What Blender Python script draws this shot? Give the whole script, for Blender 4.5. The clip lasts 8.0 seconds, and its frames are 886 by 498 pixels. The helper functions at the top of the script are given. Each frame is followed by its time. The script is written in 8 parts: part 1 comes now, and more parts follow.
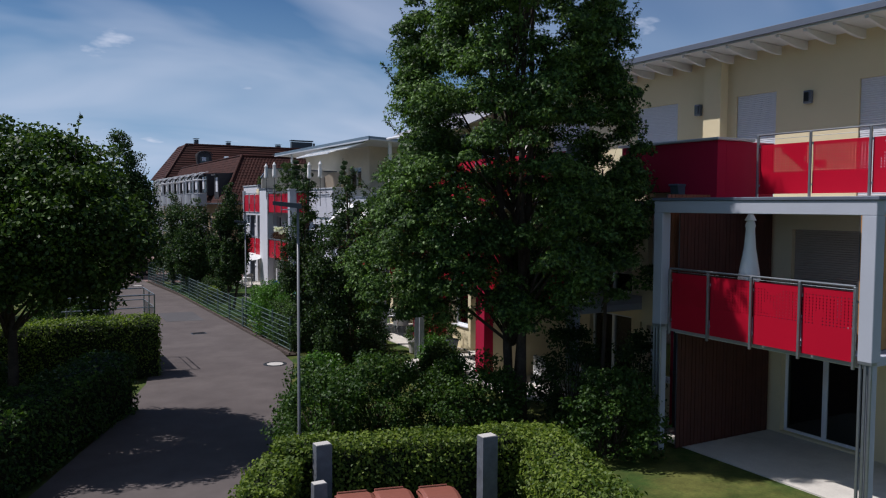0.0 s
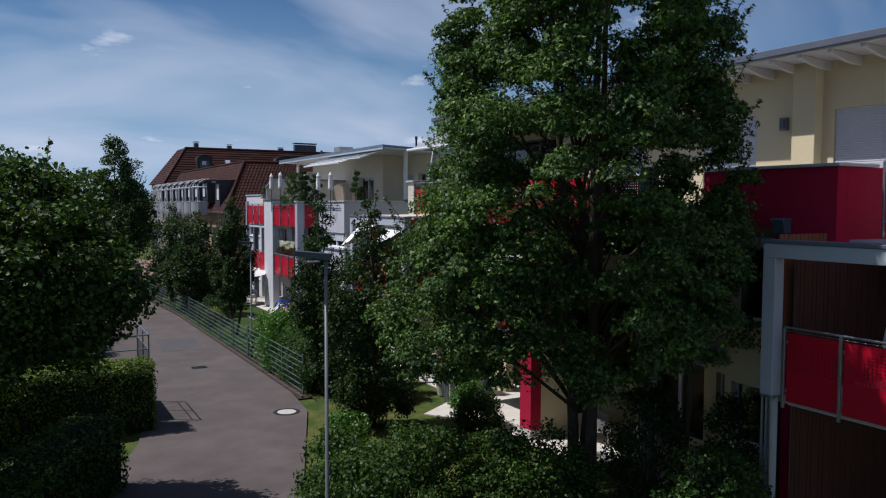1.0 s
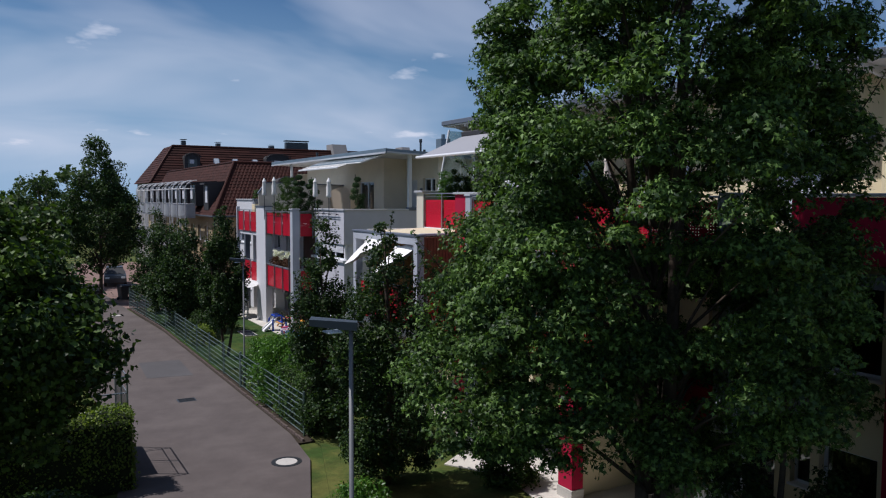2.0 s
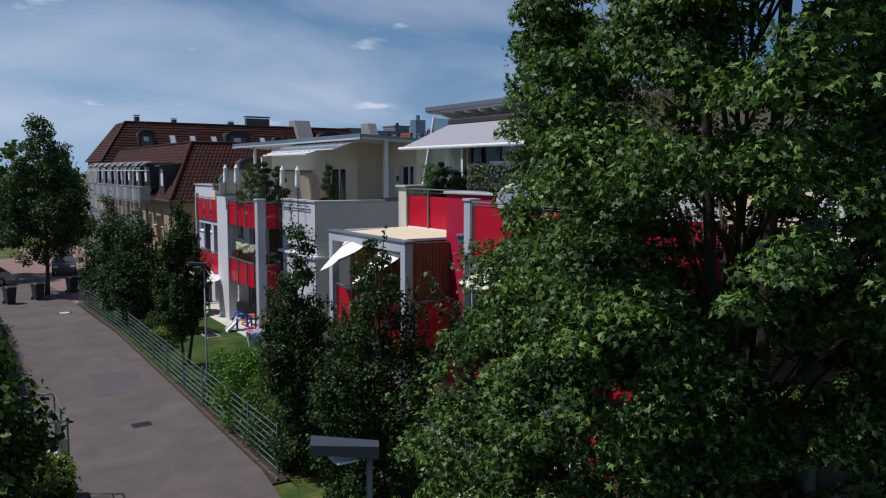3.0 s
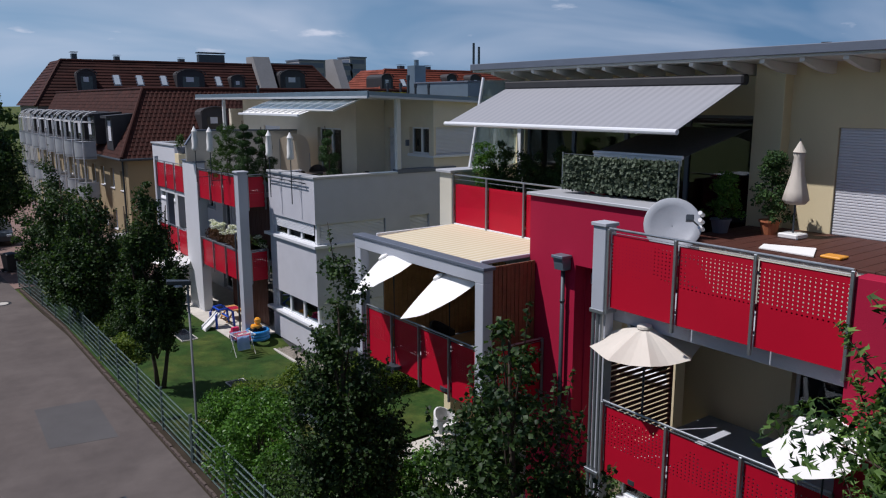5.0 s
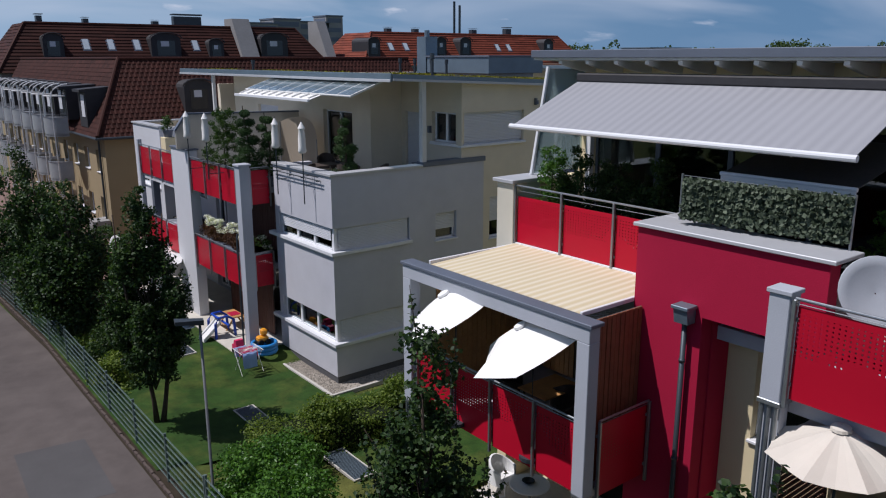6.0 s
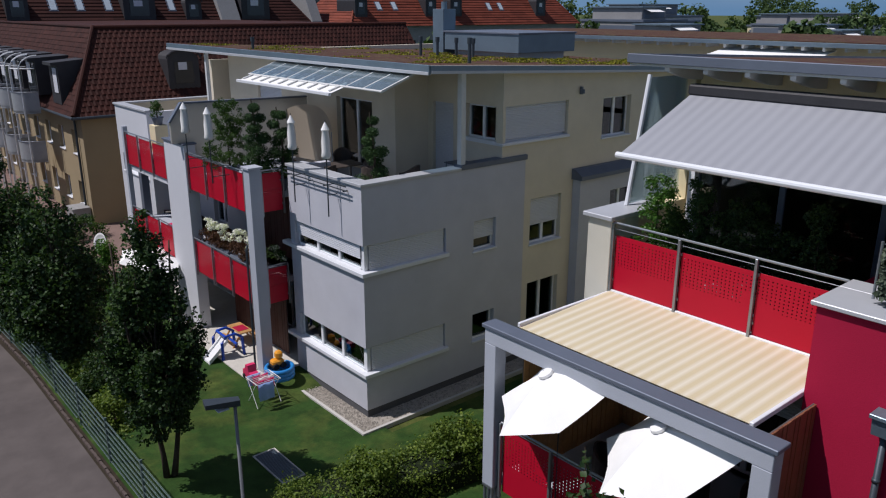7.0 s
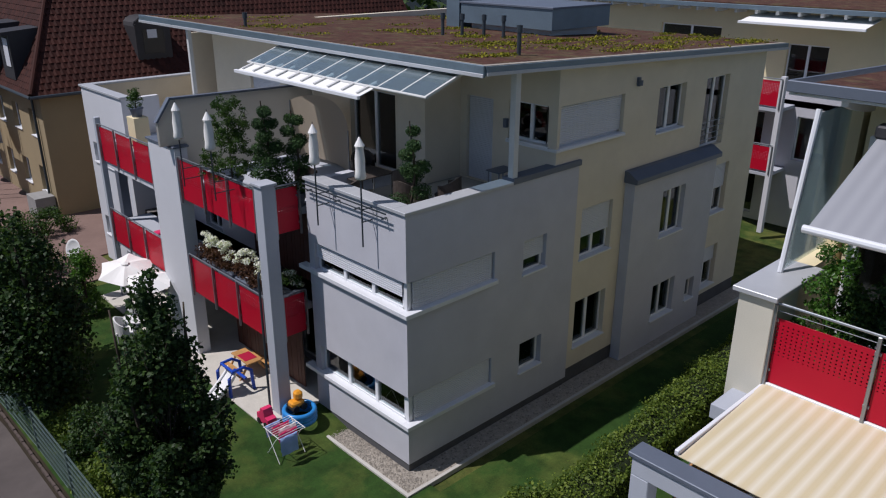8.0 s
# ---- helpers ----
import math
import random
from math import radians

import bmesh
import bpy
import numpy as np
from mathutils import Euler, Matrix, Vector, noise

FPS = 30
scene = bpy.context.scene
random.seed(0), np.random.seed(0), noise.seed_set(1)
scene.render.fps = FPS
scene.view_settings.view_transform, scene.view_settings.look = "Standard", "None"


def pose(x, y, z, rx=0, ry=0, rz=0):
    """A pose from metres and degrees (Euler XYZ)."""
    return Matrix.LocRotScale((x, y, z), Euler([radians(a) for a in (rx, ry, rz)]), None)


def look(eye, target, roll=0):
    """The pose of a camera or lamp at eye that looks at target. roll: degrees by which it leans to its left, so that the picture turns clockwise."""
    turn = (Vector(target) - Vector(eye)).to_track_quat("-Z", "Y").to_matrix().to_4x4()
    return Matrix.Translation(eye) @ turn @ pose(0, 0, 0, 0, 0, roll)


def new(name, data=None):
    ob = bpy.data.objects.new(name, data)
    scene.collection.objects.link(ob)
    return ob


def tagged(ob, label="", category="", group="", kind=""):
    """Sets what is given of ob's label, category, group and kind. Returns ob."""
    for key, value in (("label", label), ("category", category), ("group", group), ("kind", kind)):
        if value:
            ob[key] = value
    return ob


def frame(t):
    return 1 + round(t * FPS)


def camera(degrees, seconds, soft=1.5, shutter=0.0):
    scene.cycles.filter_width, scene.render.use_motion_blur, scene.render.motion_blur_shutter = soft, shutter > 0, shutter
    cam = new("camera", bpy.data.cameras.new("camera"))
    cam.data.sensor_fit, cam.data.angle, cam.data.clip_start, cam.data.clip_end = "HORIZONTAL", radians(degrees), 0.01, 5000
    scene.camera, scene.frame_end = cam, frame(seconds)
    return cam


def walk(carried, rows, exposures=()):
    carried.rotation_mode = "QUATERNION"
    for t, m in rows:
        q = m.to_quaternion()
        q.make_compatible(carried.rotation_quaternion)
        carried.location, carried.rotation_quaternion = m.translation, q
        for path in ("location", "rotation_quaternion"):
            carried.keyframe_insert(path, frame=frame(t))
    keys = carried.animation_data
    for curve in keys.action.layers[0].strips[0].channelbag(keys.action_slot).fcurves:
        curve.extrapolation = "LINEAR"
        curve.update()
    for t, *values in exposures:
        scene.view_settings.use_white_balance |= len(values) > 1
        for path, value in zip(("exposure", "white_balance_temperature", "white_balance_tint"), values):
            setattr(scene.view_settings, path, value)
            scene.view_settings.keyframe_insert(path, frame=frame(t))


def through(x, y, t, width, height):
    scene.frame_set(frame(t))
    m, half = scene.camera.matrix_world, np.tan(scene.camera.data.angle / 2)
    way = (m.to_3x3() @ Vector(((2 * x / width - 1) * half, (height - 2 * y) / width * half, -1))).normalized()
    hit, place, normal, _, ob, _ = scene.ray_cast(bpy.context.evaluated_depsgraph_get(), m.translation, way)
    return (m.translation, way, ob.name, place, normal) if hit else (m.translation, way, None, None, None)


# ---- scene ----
cam = camera(59.7, 8.0, soft=1.15)
PATH = [
    (0, (-0.235, -0.446, 5.725), (0.739, 1.298, 5.614), 0.3),
    (0.5, (0.12, 1.392, 6.154), (1.094, 3.135, 6.043), 0.3),
    (1, (0.508, 3.158, 6.57), (1.481, 4.901, 6.455), 0.2),
    (1.5, (0.84, 4.75, 6.897), (1.815, 6.493, 6.781), 0.2),
    (3, (2.012, 9.339, 8.102), (3.09, 11.011, 7.901), 0.2),
    (3.5, (2.331, 10.909, 8.403), (3.433, 12.56, 8.16), 0.2),
    (4, (2.629, 12.699, 8.755), (3.753, 14.328, 8.467), 0.2),
    (4.5, (2.901, 14.471, 9.089), (4.046, 16.077, 8.758), 0.0),
    (6, (3.813, 20.482, 10.247), (5.017, 22.005, 9.767), -0.1),
    (6.5, (4.084, 22.39, 10.724), (5.305, 23.882, 10.192), 0.0),
    (7, (4.441, 24.488, 11.22), (5.677, 25.944, 10.627), 0.1),
    (7.5, (4.827, 26.59, 11.721), (6.082, 28.003, 11.066), 0.2),
    (8, (5.262, 28.89, 12.258), (6.542, 30.243, 11.528), 0.2),
]
walk(cam, [(t, look(eye, target, roll)) for t, eye, target, roll in PATH], exposures=((0, -0.26, 6000, 17), (3, -0.33, 6000, 17), (4.5, -0.38, 6000, 17), (6, -0.41, 6000, 17), (8, -0.50, 6000, 17)))

# ---- sky, sun ----
SUN = Vector((-0.52, 0.30, 1.0)).normalized()
world = bpy.data.worlds.new("world")
scene.world = world
world.use_nodes = True


def wire(nt, kind, inputs=None, **props):
    """A shader node with its properties and inputs set; an input is a value or a socket."""
    n = nt.nodes.new(kind)
    for k, v in props.items():
        setattr(n, k, v)
    for k, v in (inputs or {}).items():
        if isinstance(v, bpy.types.NodeSocket):
            nt.links.new(v, n.inputs[k])
        else:
            n.inputs[k].default_value = v
    return n


def make_sky():
    nt = world.node_tree
    nt.nodes.clear()
    sky = wire(nt, "ShaderNodeTexSky", sky_type="NISHITA", sun_disc=False, sun_elevation=math.asin(SUN.z),
               sun_rotation=math.atan2(SUN.x, SUN.y), altitude=200, air_density=1.0, dust_density=0.4, ozone_density=2.5)
    co = wire(nt, "ShaderNodeTexCoord")
    sep = wire(nt, "ShaderNodeSeparateXYZ", {0: co.outputs["Generated"]})
    low = wire(nt, "ShaderNodeMath", {0: sep.outputs[2], 1: 0.16}, operation="MAXIMUM")
    way = wire(nt, "ShaderNodeCombineXYZ", {0: sep.outputs[0], 1: sep.outputs[1], 2: low.outputs[0]})
    nt.links.new(way.outputs[0], sky.inputs[0])
    blue = wire(nt, "ShaderNodeVectorMath", {0: sky.outputs[0], 1: (0.54, 0.93, 1.20)}, operation="MULTIPLY")
    # pale haze that thins out with height
    thin = wire(nt, "ShaderNodeMapRange", {0: sep.outputs[2], 1: 0.0, 2: 0.32, 3: 0.80, 4: 0.0}, interpolation_type="SMOOTHSTEP")
    side = wire(nt, "ShaderNodeMapRange", {0: sep.outputs[0], 1: 0.15, 2: 0.95, 3: 1.0, 4: 0.3}, interpolation_type="SMOOTHSTEP")
    thin = wire(nt, "ShaderNodeMath", {0: thin.outputs[0], 1: side.outputs[0]}, operation="MULTIPLY")
    blue = wire(nt, "ShaderNodeMix", {0: thin.outputs[0], 6: blue.outputs[0], 7: (7.7, 11.1, 13.9, 1)}, data_type="RGBA")
    # clouds on a flat layer: direction divided by its height
    up = wire(nt, "ShaderNodeMath", {0: sep.outputs[2], 1: 0.22}, operation="ADD")
    up = wire(nt, "ShaderNodeMath", {0: up.outputs[0], 1: 0.1}, operation="MAXIMUM")
    px = wire(nt, "ShaderNodeMath", {0: sep.outputs[0], 1: up.outputs[0]}, operation="DIVIDE")
    py = wire(nt, "ShaderNodeMath", {0: sep.outputs[1], 1: up.outputs[0]}, operation="DIVIDE")
    layer = wire(nt, "ShaderNodeCombineXYZ", {0: px.outputs[0], 1: py.outputs[0], 2: 0.0})
    m1 = wire(nt, "ShaderNodeMapping", {0: layer.outputs[0], "Rotation": (0, 0, 0.5), "Scale": (0.8, 1.3, 1)})
    veil = wire(nt, "ShaderNodeTexNoise", {"Vector": m1.outputs[0], "Scale": 0.8, "Detail": 4.0, "Roughness": 0.5, "Distortion": 0.6})
    veil = wire(nt, "ShaderNodeMapRange", {0: veil.outputs[0], 1: 0.42, 2: 0.76, 3: 0.0, 4: 0.7})
    m2 = wire(nt, "ShaderNodeMapping", {0: layer.outputs[0], "Location": (3.3, 1.7, 0), "Scale": (1.0, 1.05, 1)})
    puff = wire(nt, "ShaderNodeTexNoise", {"Vector": m2.outputs[0], "Scale": 3.2, "Detail": 5.0, "Roughness": 0.5})
    puff = wire(nt, "ShaderNodeMapRange", {0: puff.outputs[0], 1: 0.645, 2: 0.75, 3: 0.0, 4: 0.85})
    both = wire(nt, "ShaderNodeMath", {0: veil.outputs[0], 1: puff.outputs[0]}, operation="ADD")
    both.use_clamp = True
    above = wire(nt, "ShaderNodeMapRange", {0: sep.outputs[2], 1: 0.0, 2: 0.06, 3: 0.0, 4: 1.0})
    fac = wire(nt, "ShaderNodeMath", {0: both.outputs[0], 1: above.outputs[0]}, operation="MULTIPLY")
    mix = wire(nt, "ShaderNodeMix", {0: fac.outputs[0], 6: blue.outputs[2], 7: (13.5, 14.6, 16, 1)}, data_type="RGBA")
    bg = wire(nt, "ShaderNodeBackground", {0: mix.outputs[2], 1: 0.055})
    out = wire(nt, "ShaderNodeOutputWorld", {0: bg.outputs[0]})


make_sky()
lamp_data = bpy.data.lights.new("sun", "SUN")
lamp_data.energy, lamp_data.angle, lamp_data.color = 5.5, radians(0.55), (1.0, 0.95, 0.87)
sun = new("sun", lamp_data)
sun.matrix_basis = look(SUN * 60, (0, 0, 0))

# ---- materials ----


def material(name, color, rough=0.7, metal=0.0, vary=0.12, scale=1.5, grain=40.0, bump=0.15, bump_scale=None, spec=None, island=0.0, pick=0.0):
    """A principled surface with large stains, fine grain and relief. island and pick: brightness spread piece by piece."""
    m = bpy.data.materials.new(name)
    m.use_nodes = True
    nt = m.node_tree
    b = nt.nodes["Principled BSDF"]
    co = wire(nt, "ShaderNodeTexCoord")
    big = wire(nt, "ShaderNodeTexNoise", {"Vector": co.outputs["Object"], "Scale": scale, "Detail": 5.0, "Roughness": 0.6})
    fine = wire(nt, "ShaderNodeTexNoise", {"Vector": co.outputs["Object"], "Scale": grain, "Detail": 3.0})
    f1 = wire(nt, "ShaderNodeMapRange", {0: big.outputs[0], 1: 0.25, 2: 0.75, 3: 1 - vary, 4: 1 + vary})
    f2 = wire(nt, "ShaderNodeMapRange", {0: fine.outputs[0], 1: 0.25, 2: 0.75, 3: 1 - vary * 0.6, 4: 1 + vary * 0.6})
    f = wire(nt, "ShaderNodeMath", {0: f1.outputs[0], 1: f2.outputs[0]}, operation="MULTIPLY")
    if island:
        geo = wire(nt, "ShaderNodeNewGeometry")
        f3 = wire(nt, "ShaderNodeMapRange", {0: geo.outputs["Random Per Island"], 3: 1 - island, 4: 1 + island})
        f = wire(nt, "ShaderNodeMath", {0: f.outputs[0], 1: f3.outputs[0]}, operation="MULTIPLY")
    if pick:
        info = wire(nt, "ShaderNodeObjectInfo")
        f3 = wire(nt, "ShaderNodeMapRange", {0: info.outputs["Random"], 3: 1 - pick, 4: 1 + pick})
        f = wire(nt, "ShaderNodeMath", {0: f.outputs[0], 1: f3.outputs[0]}, operation="MULTIPLY")
    col = wire(nt, "ShaderNodeVectorMath", {0: (*color, ), "Scale": f.outputs[0]}, operation="SCALE")
    nt.links.new(col.outputs[0], b.inputs["Base Color"])
    rr = wire(nt, "ShaderNodeMapRange", {0: fine.outputs[0], 1: 0.2, 2: 0.8, 3: max(rough - 0.08, 0.02), 4: min(rough + 0.08, 1)})
    nt.links.new(rr.outputs[0], b.inputs["Roughness"])
    b.inputs["Metallic"].default_value = metal
    b.inputs["Specular IOR Level"].default_value = (0.18 if rough > 0.7 else 0.45) if spec is None else spec
    if bump:
        bn = wire(nt, "ShaderNodeTexNoise", {"Vector": co.outputs["Object"], "Scale": bump_scale or grain, "Detail": 4.0})
        bu = wire(nt, "ShaderNodeBump", {"Height": bn.outputs[0], "Strength": bump, "Distance": 0.01})
        nt.links.new(bu.outputs[0], b.inputs["Normal"])
    return m


def striped(name, c1, c2, axis, pitch, share=0.5, rough=0.8, soft=0.1):
    """Woven cloth in two colours, striped along one axis of the place."""
    m = material(name, c1, rough, vary=0.05, scale=0.8, grain=120, bump=0.1)
    nt = m.node_tree
    b = nt.nodes["Principled BSDF"]
    co = wire(nt, "ShaderNodeTexCoord")
    sep = wire(nt, "ShaderNodeSeparateXYZ", {0: co.outputs["Object"]})
    t = wire(nt, "ShaderNodeMath", {0: sep.outputs[axis], 1: pitch}, operation="DIVIDE")
    t = wire(nt, "ShaderNodeMath", {0: t.outputs[0], 1: 1.0}, operation="PINGPONG")
    t = wire(nt, "ShaderNodeMapRange", {0: t.outputs[0], 1: share - soft, 2: share + soft, 3: 0.0, 4: 1.0})
    old = b.inputs["Base Color"].links[0].from_socket
    mix = wire(nt, "ShaderNodeMix", {0: t.outputs[0], 6: old, 7: (*c2, 1)}, data_type="RGBA")
    nt.links.new(mix.outputs[2], b.inputs["Base Color"])
    return m


def blotched(name, c1, c2, patch=0.7, lo=0.45, hi=0.65, **kw):
    """A surface of two colours that run into one another in soft irregular patches."""
    m = material(name, c1, **kw)
    nt = m.node_tree
    b = nt.nodes["Principled BSDF"]
    co = wire(nt, "ShaderNodeTexCoord")
    n = wire(nt, "ShaderNodeTexNoise", {"Vector": co.outputs["Object"], "Scale": patch, "Detail": 6.0, "Roughness": 0.65})
    t = wire(nt, "ShaderNodeMapRange", {0: n.outputs[0], 1: lo, 2: hi, 3: 0.0, 4: 1.0})
    old = b.inputs["Base Color"].links[0].from_socket
    ratio = tuple(q / max(p, 0.001) for p, q in zip(c1, c2))
    two = wire(nt, "ShaderNodeVectorMath", {0: old, 1: ratio}, operation="MULTIPLY")
    mix = wire(nt, "ShaderNodeMix", {0: t.outputs[0], 6: old, 7: two.outputs[0]}, data_type="RGBA")
    nt.links.new(mix.outputs[2], b.inputs["Base Color"])
    return m


def leaf_material(name, dark, light, through=0.22, rough=0.5):
    """Foliage: a spread of greens leaf by leaf, shining through where the sun stands behind."""
    m = bpy.data.materials.new(name)
    m.use_nodes = True
    nt = m.node_tree
    b = nt.nodes["Principled BSDF"]
    out = nt.nodes["Material Output"]
    geo = wire(nt, "ShaderNodeNewGeometry")
    co = wire(nt, "ShaderNodeTexCoord")
    n = wire(nt, "ShaderNodeTexNoise", {"Vector": co.outputs["Object"], "Scale": 0.9, "Detail": 3.0})
    a = wire(nt, "ShaderNodeMath", {0: geo.outputs["Random Per Island"], 1: n.outputs[0]}, operation="MULTIPLY")
    a = wire(nt, "ShaderNodeMapRange", {0: a.outputs[0], 1: 0.05, 2: 0.6, 3: 0.0, 4: 1.0})
    mix = wire(nt, "ShaderNodeMix", {0: a.outputs[0], 6: (*dark, 1), 7: (*light, 1)}, data_type="RGBA")
    nt.links.new(mix.outputs[2], b.inputs["Base Color"])
    b.inputs["Roughness"].default_value = rough
    b.inputs["Specular IOR Level"].default_value = 0.22
    lit = wire(nt, "ShaderNodeVectorMath", {0: mix.outputs[2], 1: (1.6, 1.75, 0.75)}, operation="MULTIPLY")
    tr = wire(nt, "ShaderNodeBsdfTranslucent", {0: lit.outputs[0]})
    sh = wire(nt, "ShaderNodeMixShader", {0: through, 1: b.outputs[0], 2: tr.outputs[0]})
    nt.links.new(sh.outputs[0], out.inputs[0])
    return m


def milky(name, color, shine, through):
    """Frosted glass or thin cloth: scatters part of the light that falls on its far side."""
    m = material(name, color, 0.55, vary=0.05, scale=0.8, grain=50, bump=0.05)
    nt = m.node_tree
    tr = wire(nt, "ShaderNodeBsdfTranslucent", {0: (*shine, 1)})
    sh = wire(nt, "ShaderNodeMixShader", {0: through, 1: nt.nodes["Principled BSDF"].outputs[0], 2: tr.outputs[0]})
    nt.links.new(sh.outputs[0], nt.nodes["Material Output"].inputs[0])
    return m


def glass_material(name, tint, rough=0.02, clear=0.9, haze=0.0):
    """A pane: looks through, with a mirror share that grows at a slant."""
    m = bpy.data.materials.new(name)
    m.use_nodes = True
    nt = m.node_tree
    nt.nodes.remove(nt.nodes["Principled BSDF"])
    out = nt.nodes["Material Output"]
    fr = wire(nt, "ShaderNodeFresnel", {0: 1.5})
    fac = wire(nt, "ShaderNodeMath", {0: fr.outputs[0], 1: 1.0 - clear}, operation="ADD")
    tr = wire(nt, "ShaderNodeBsdfTransparent", {0: (*tint, 1)})
    gl = wire(nt, "ShaderNodeBsdfGlossy", {0: (0.9, 0.93, 0.95, 1), 1: rough})
    sh = wire(nt, "ShaderNodeMixShader", {0: fac.outputs[0], 1: tr.outputs[0], 2: gl.outputs[0]})
    if haze:
        di = wire(nt, "ShaderNodeBsdfDiffuse", {0: (0.62, 0.70, 0.70, 1)})
        sh = wire(nt, "ShaderNodeMixShader", {0: haze, 1: sh.outputs[0], 2: di.outputs[0]})
    nt.links.new(sh.outputs[0], out.inputs[0])
    return m


def perforated(name, color):
    """Enamelled sheet, punched with a grid of small round holes in its upper half (rows along y, up z)."""
    m = material(name, color, 0.42, vary=0.06, scale=0.7, grain=90, bump=0.02, spec=0.25)
    nt = m.node_tree
    b = nt.nodes["Principled BSDF"]
    out = nt.nodes["Material Output"]
    co = wire(nt, "ShaderNodeTexCoord")
    sep = wire(nt, "ShaderNodeSeparateXYZ", {0: co.outputs["Object"]})
    gen = wire(nt, "ShaderNodeSeparateXYZ", {0: co.outputs["Generated"]})
    along = wire(nt, "ShaderNodeMath", {0: sep.outputs[0], 1: sep.outputs[1]}, operation="ADD")
    u = wire(nt, "ShaderNodeMath", {0: along.outputs[0], 1: 0.036}, operation="PINGPONG")
    v = wire(nt, "ShaderNodeMath", {0: sep.outputs[2], 1: 0.030}, operation="PINGPONG")
    d = wire(nt, "ShaderNodeCombineXYZ", {0: u.outputs[0], 1: v.outputs[0], 2: 0.0})
    ln = wire(nt, "ShaderNodeVectorMath", {0: d.outputs[0]}, operation="LENGTH")
    hole = wire(nt, "ShaderNodeMath", {0: ln.outputs["Value"], 1: 0.0132}, operation="LESS_THAN")
    spread = wire(nt, "ShaderNodeTexNoise", {"Vector": co.outputs["Object"], "Scale": 1.3, "Detail": 1.0})
    some = wire(nt, "ShaderNodeMath", {0: spread.outputs[0], 1: 0.42}, operation="GREATER_THAN")
    hole = wire(nt, "ShaderNodeMath", {0: hole.outputs[0], 1: some.outputs[0]}, operation="MULTIPLY")
    lo = wire(nt, "ShaderNodeMath", {0: gen.outputs[2], 1: 0.45}, operation="GREATER_THAN")
    hi = wire(nt, "ShaderNodeMath", {0: gen.outputs[2], 1: 0.92}, operation="LESS_THAN")
    f = wire(nt, "ShaderNodeMath", {0: lo.outputs[0], 1: hi.outputs[0]}, operation="MULTIPLY")
    f = wire(nt, "ShaderNodeMath", {0: f.outputs[0], 1: hole.outputs[0]}, operation="MULTIPLY")
    tr = wire(nt, "ShaderNodeBsdfTransparent")
    sh = wire(nt, "ShaderNodeMixShader", {0: f.outputs[0], 1: b.outputs[0], 2: tr.outputs[0]})
    nt.links.new(sh.outputs[0], out.inputs[0])
    return m


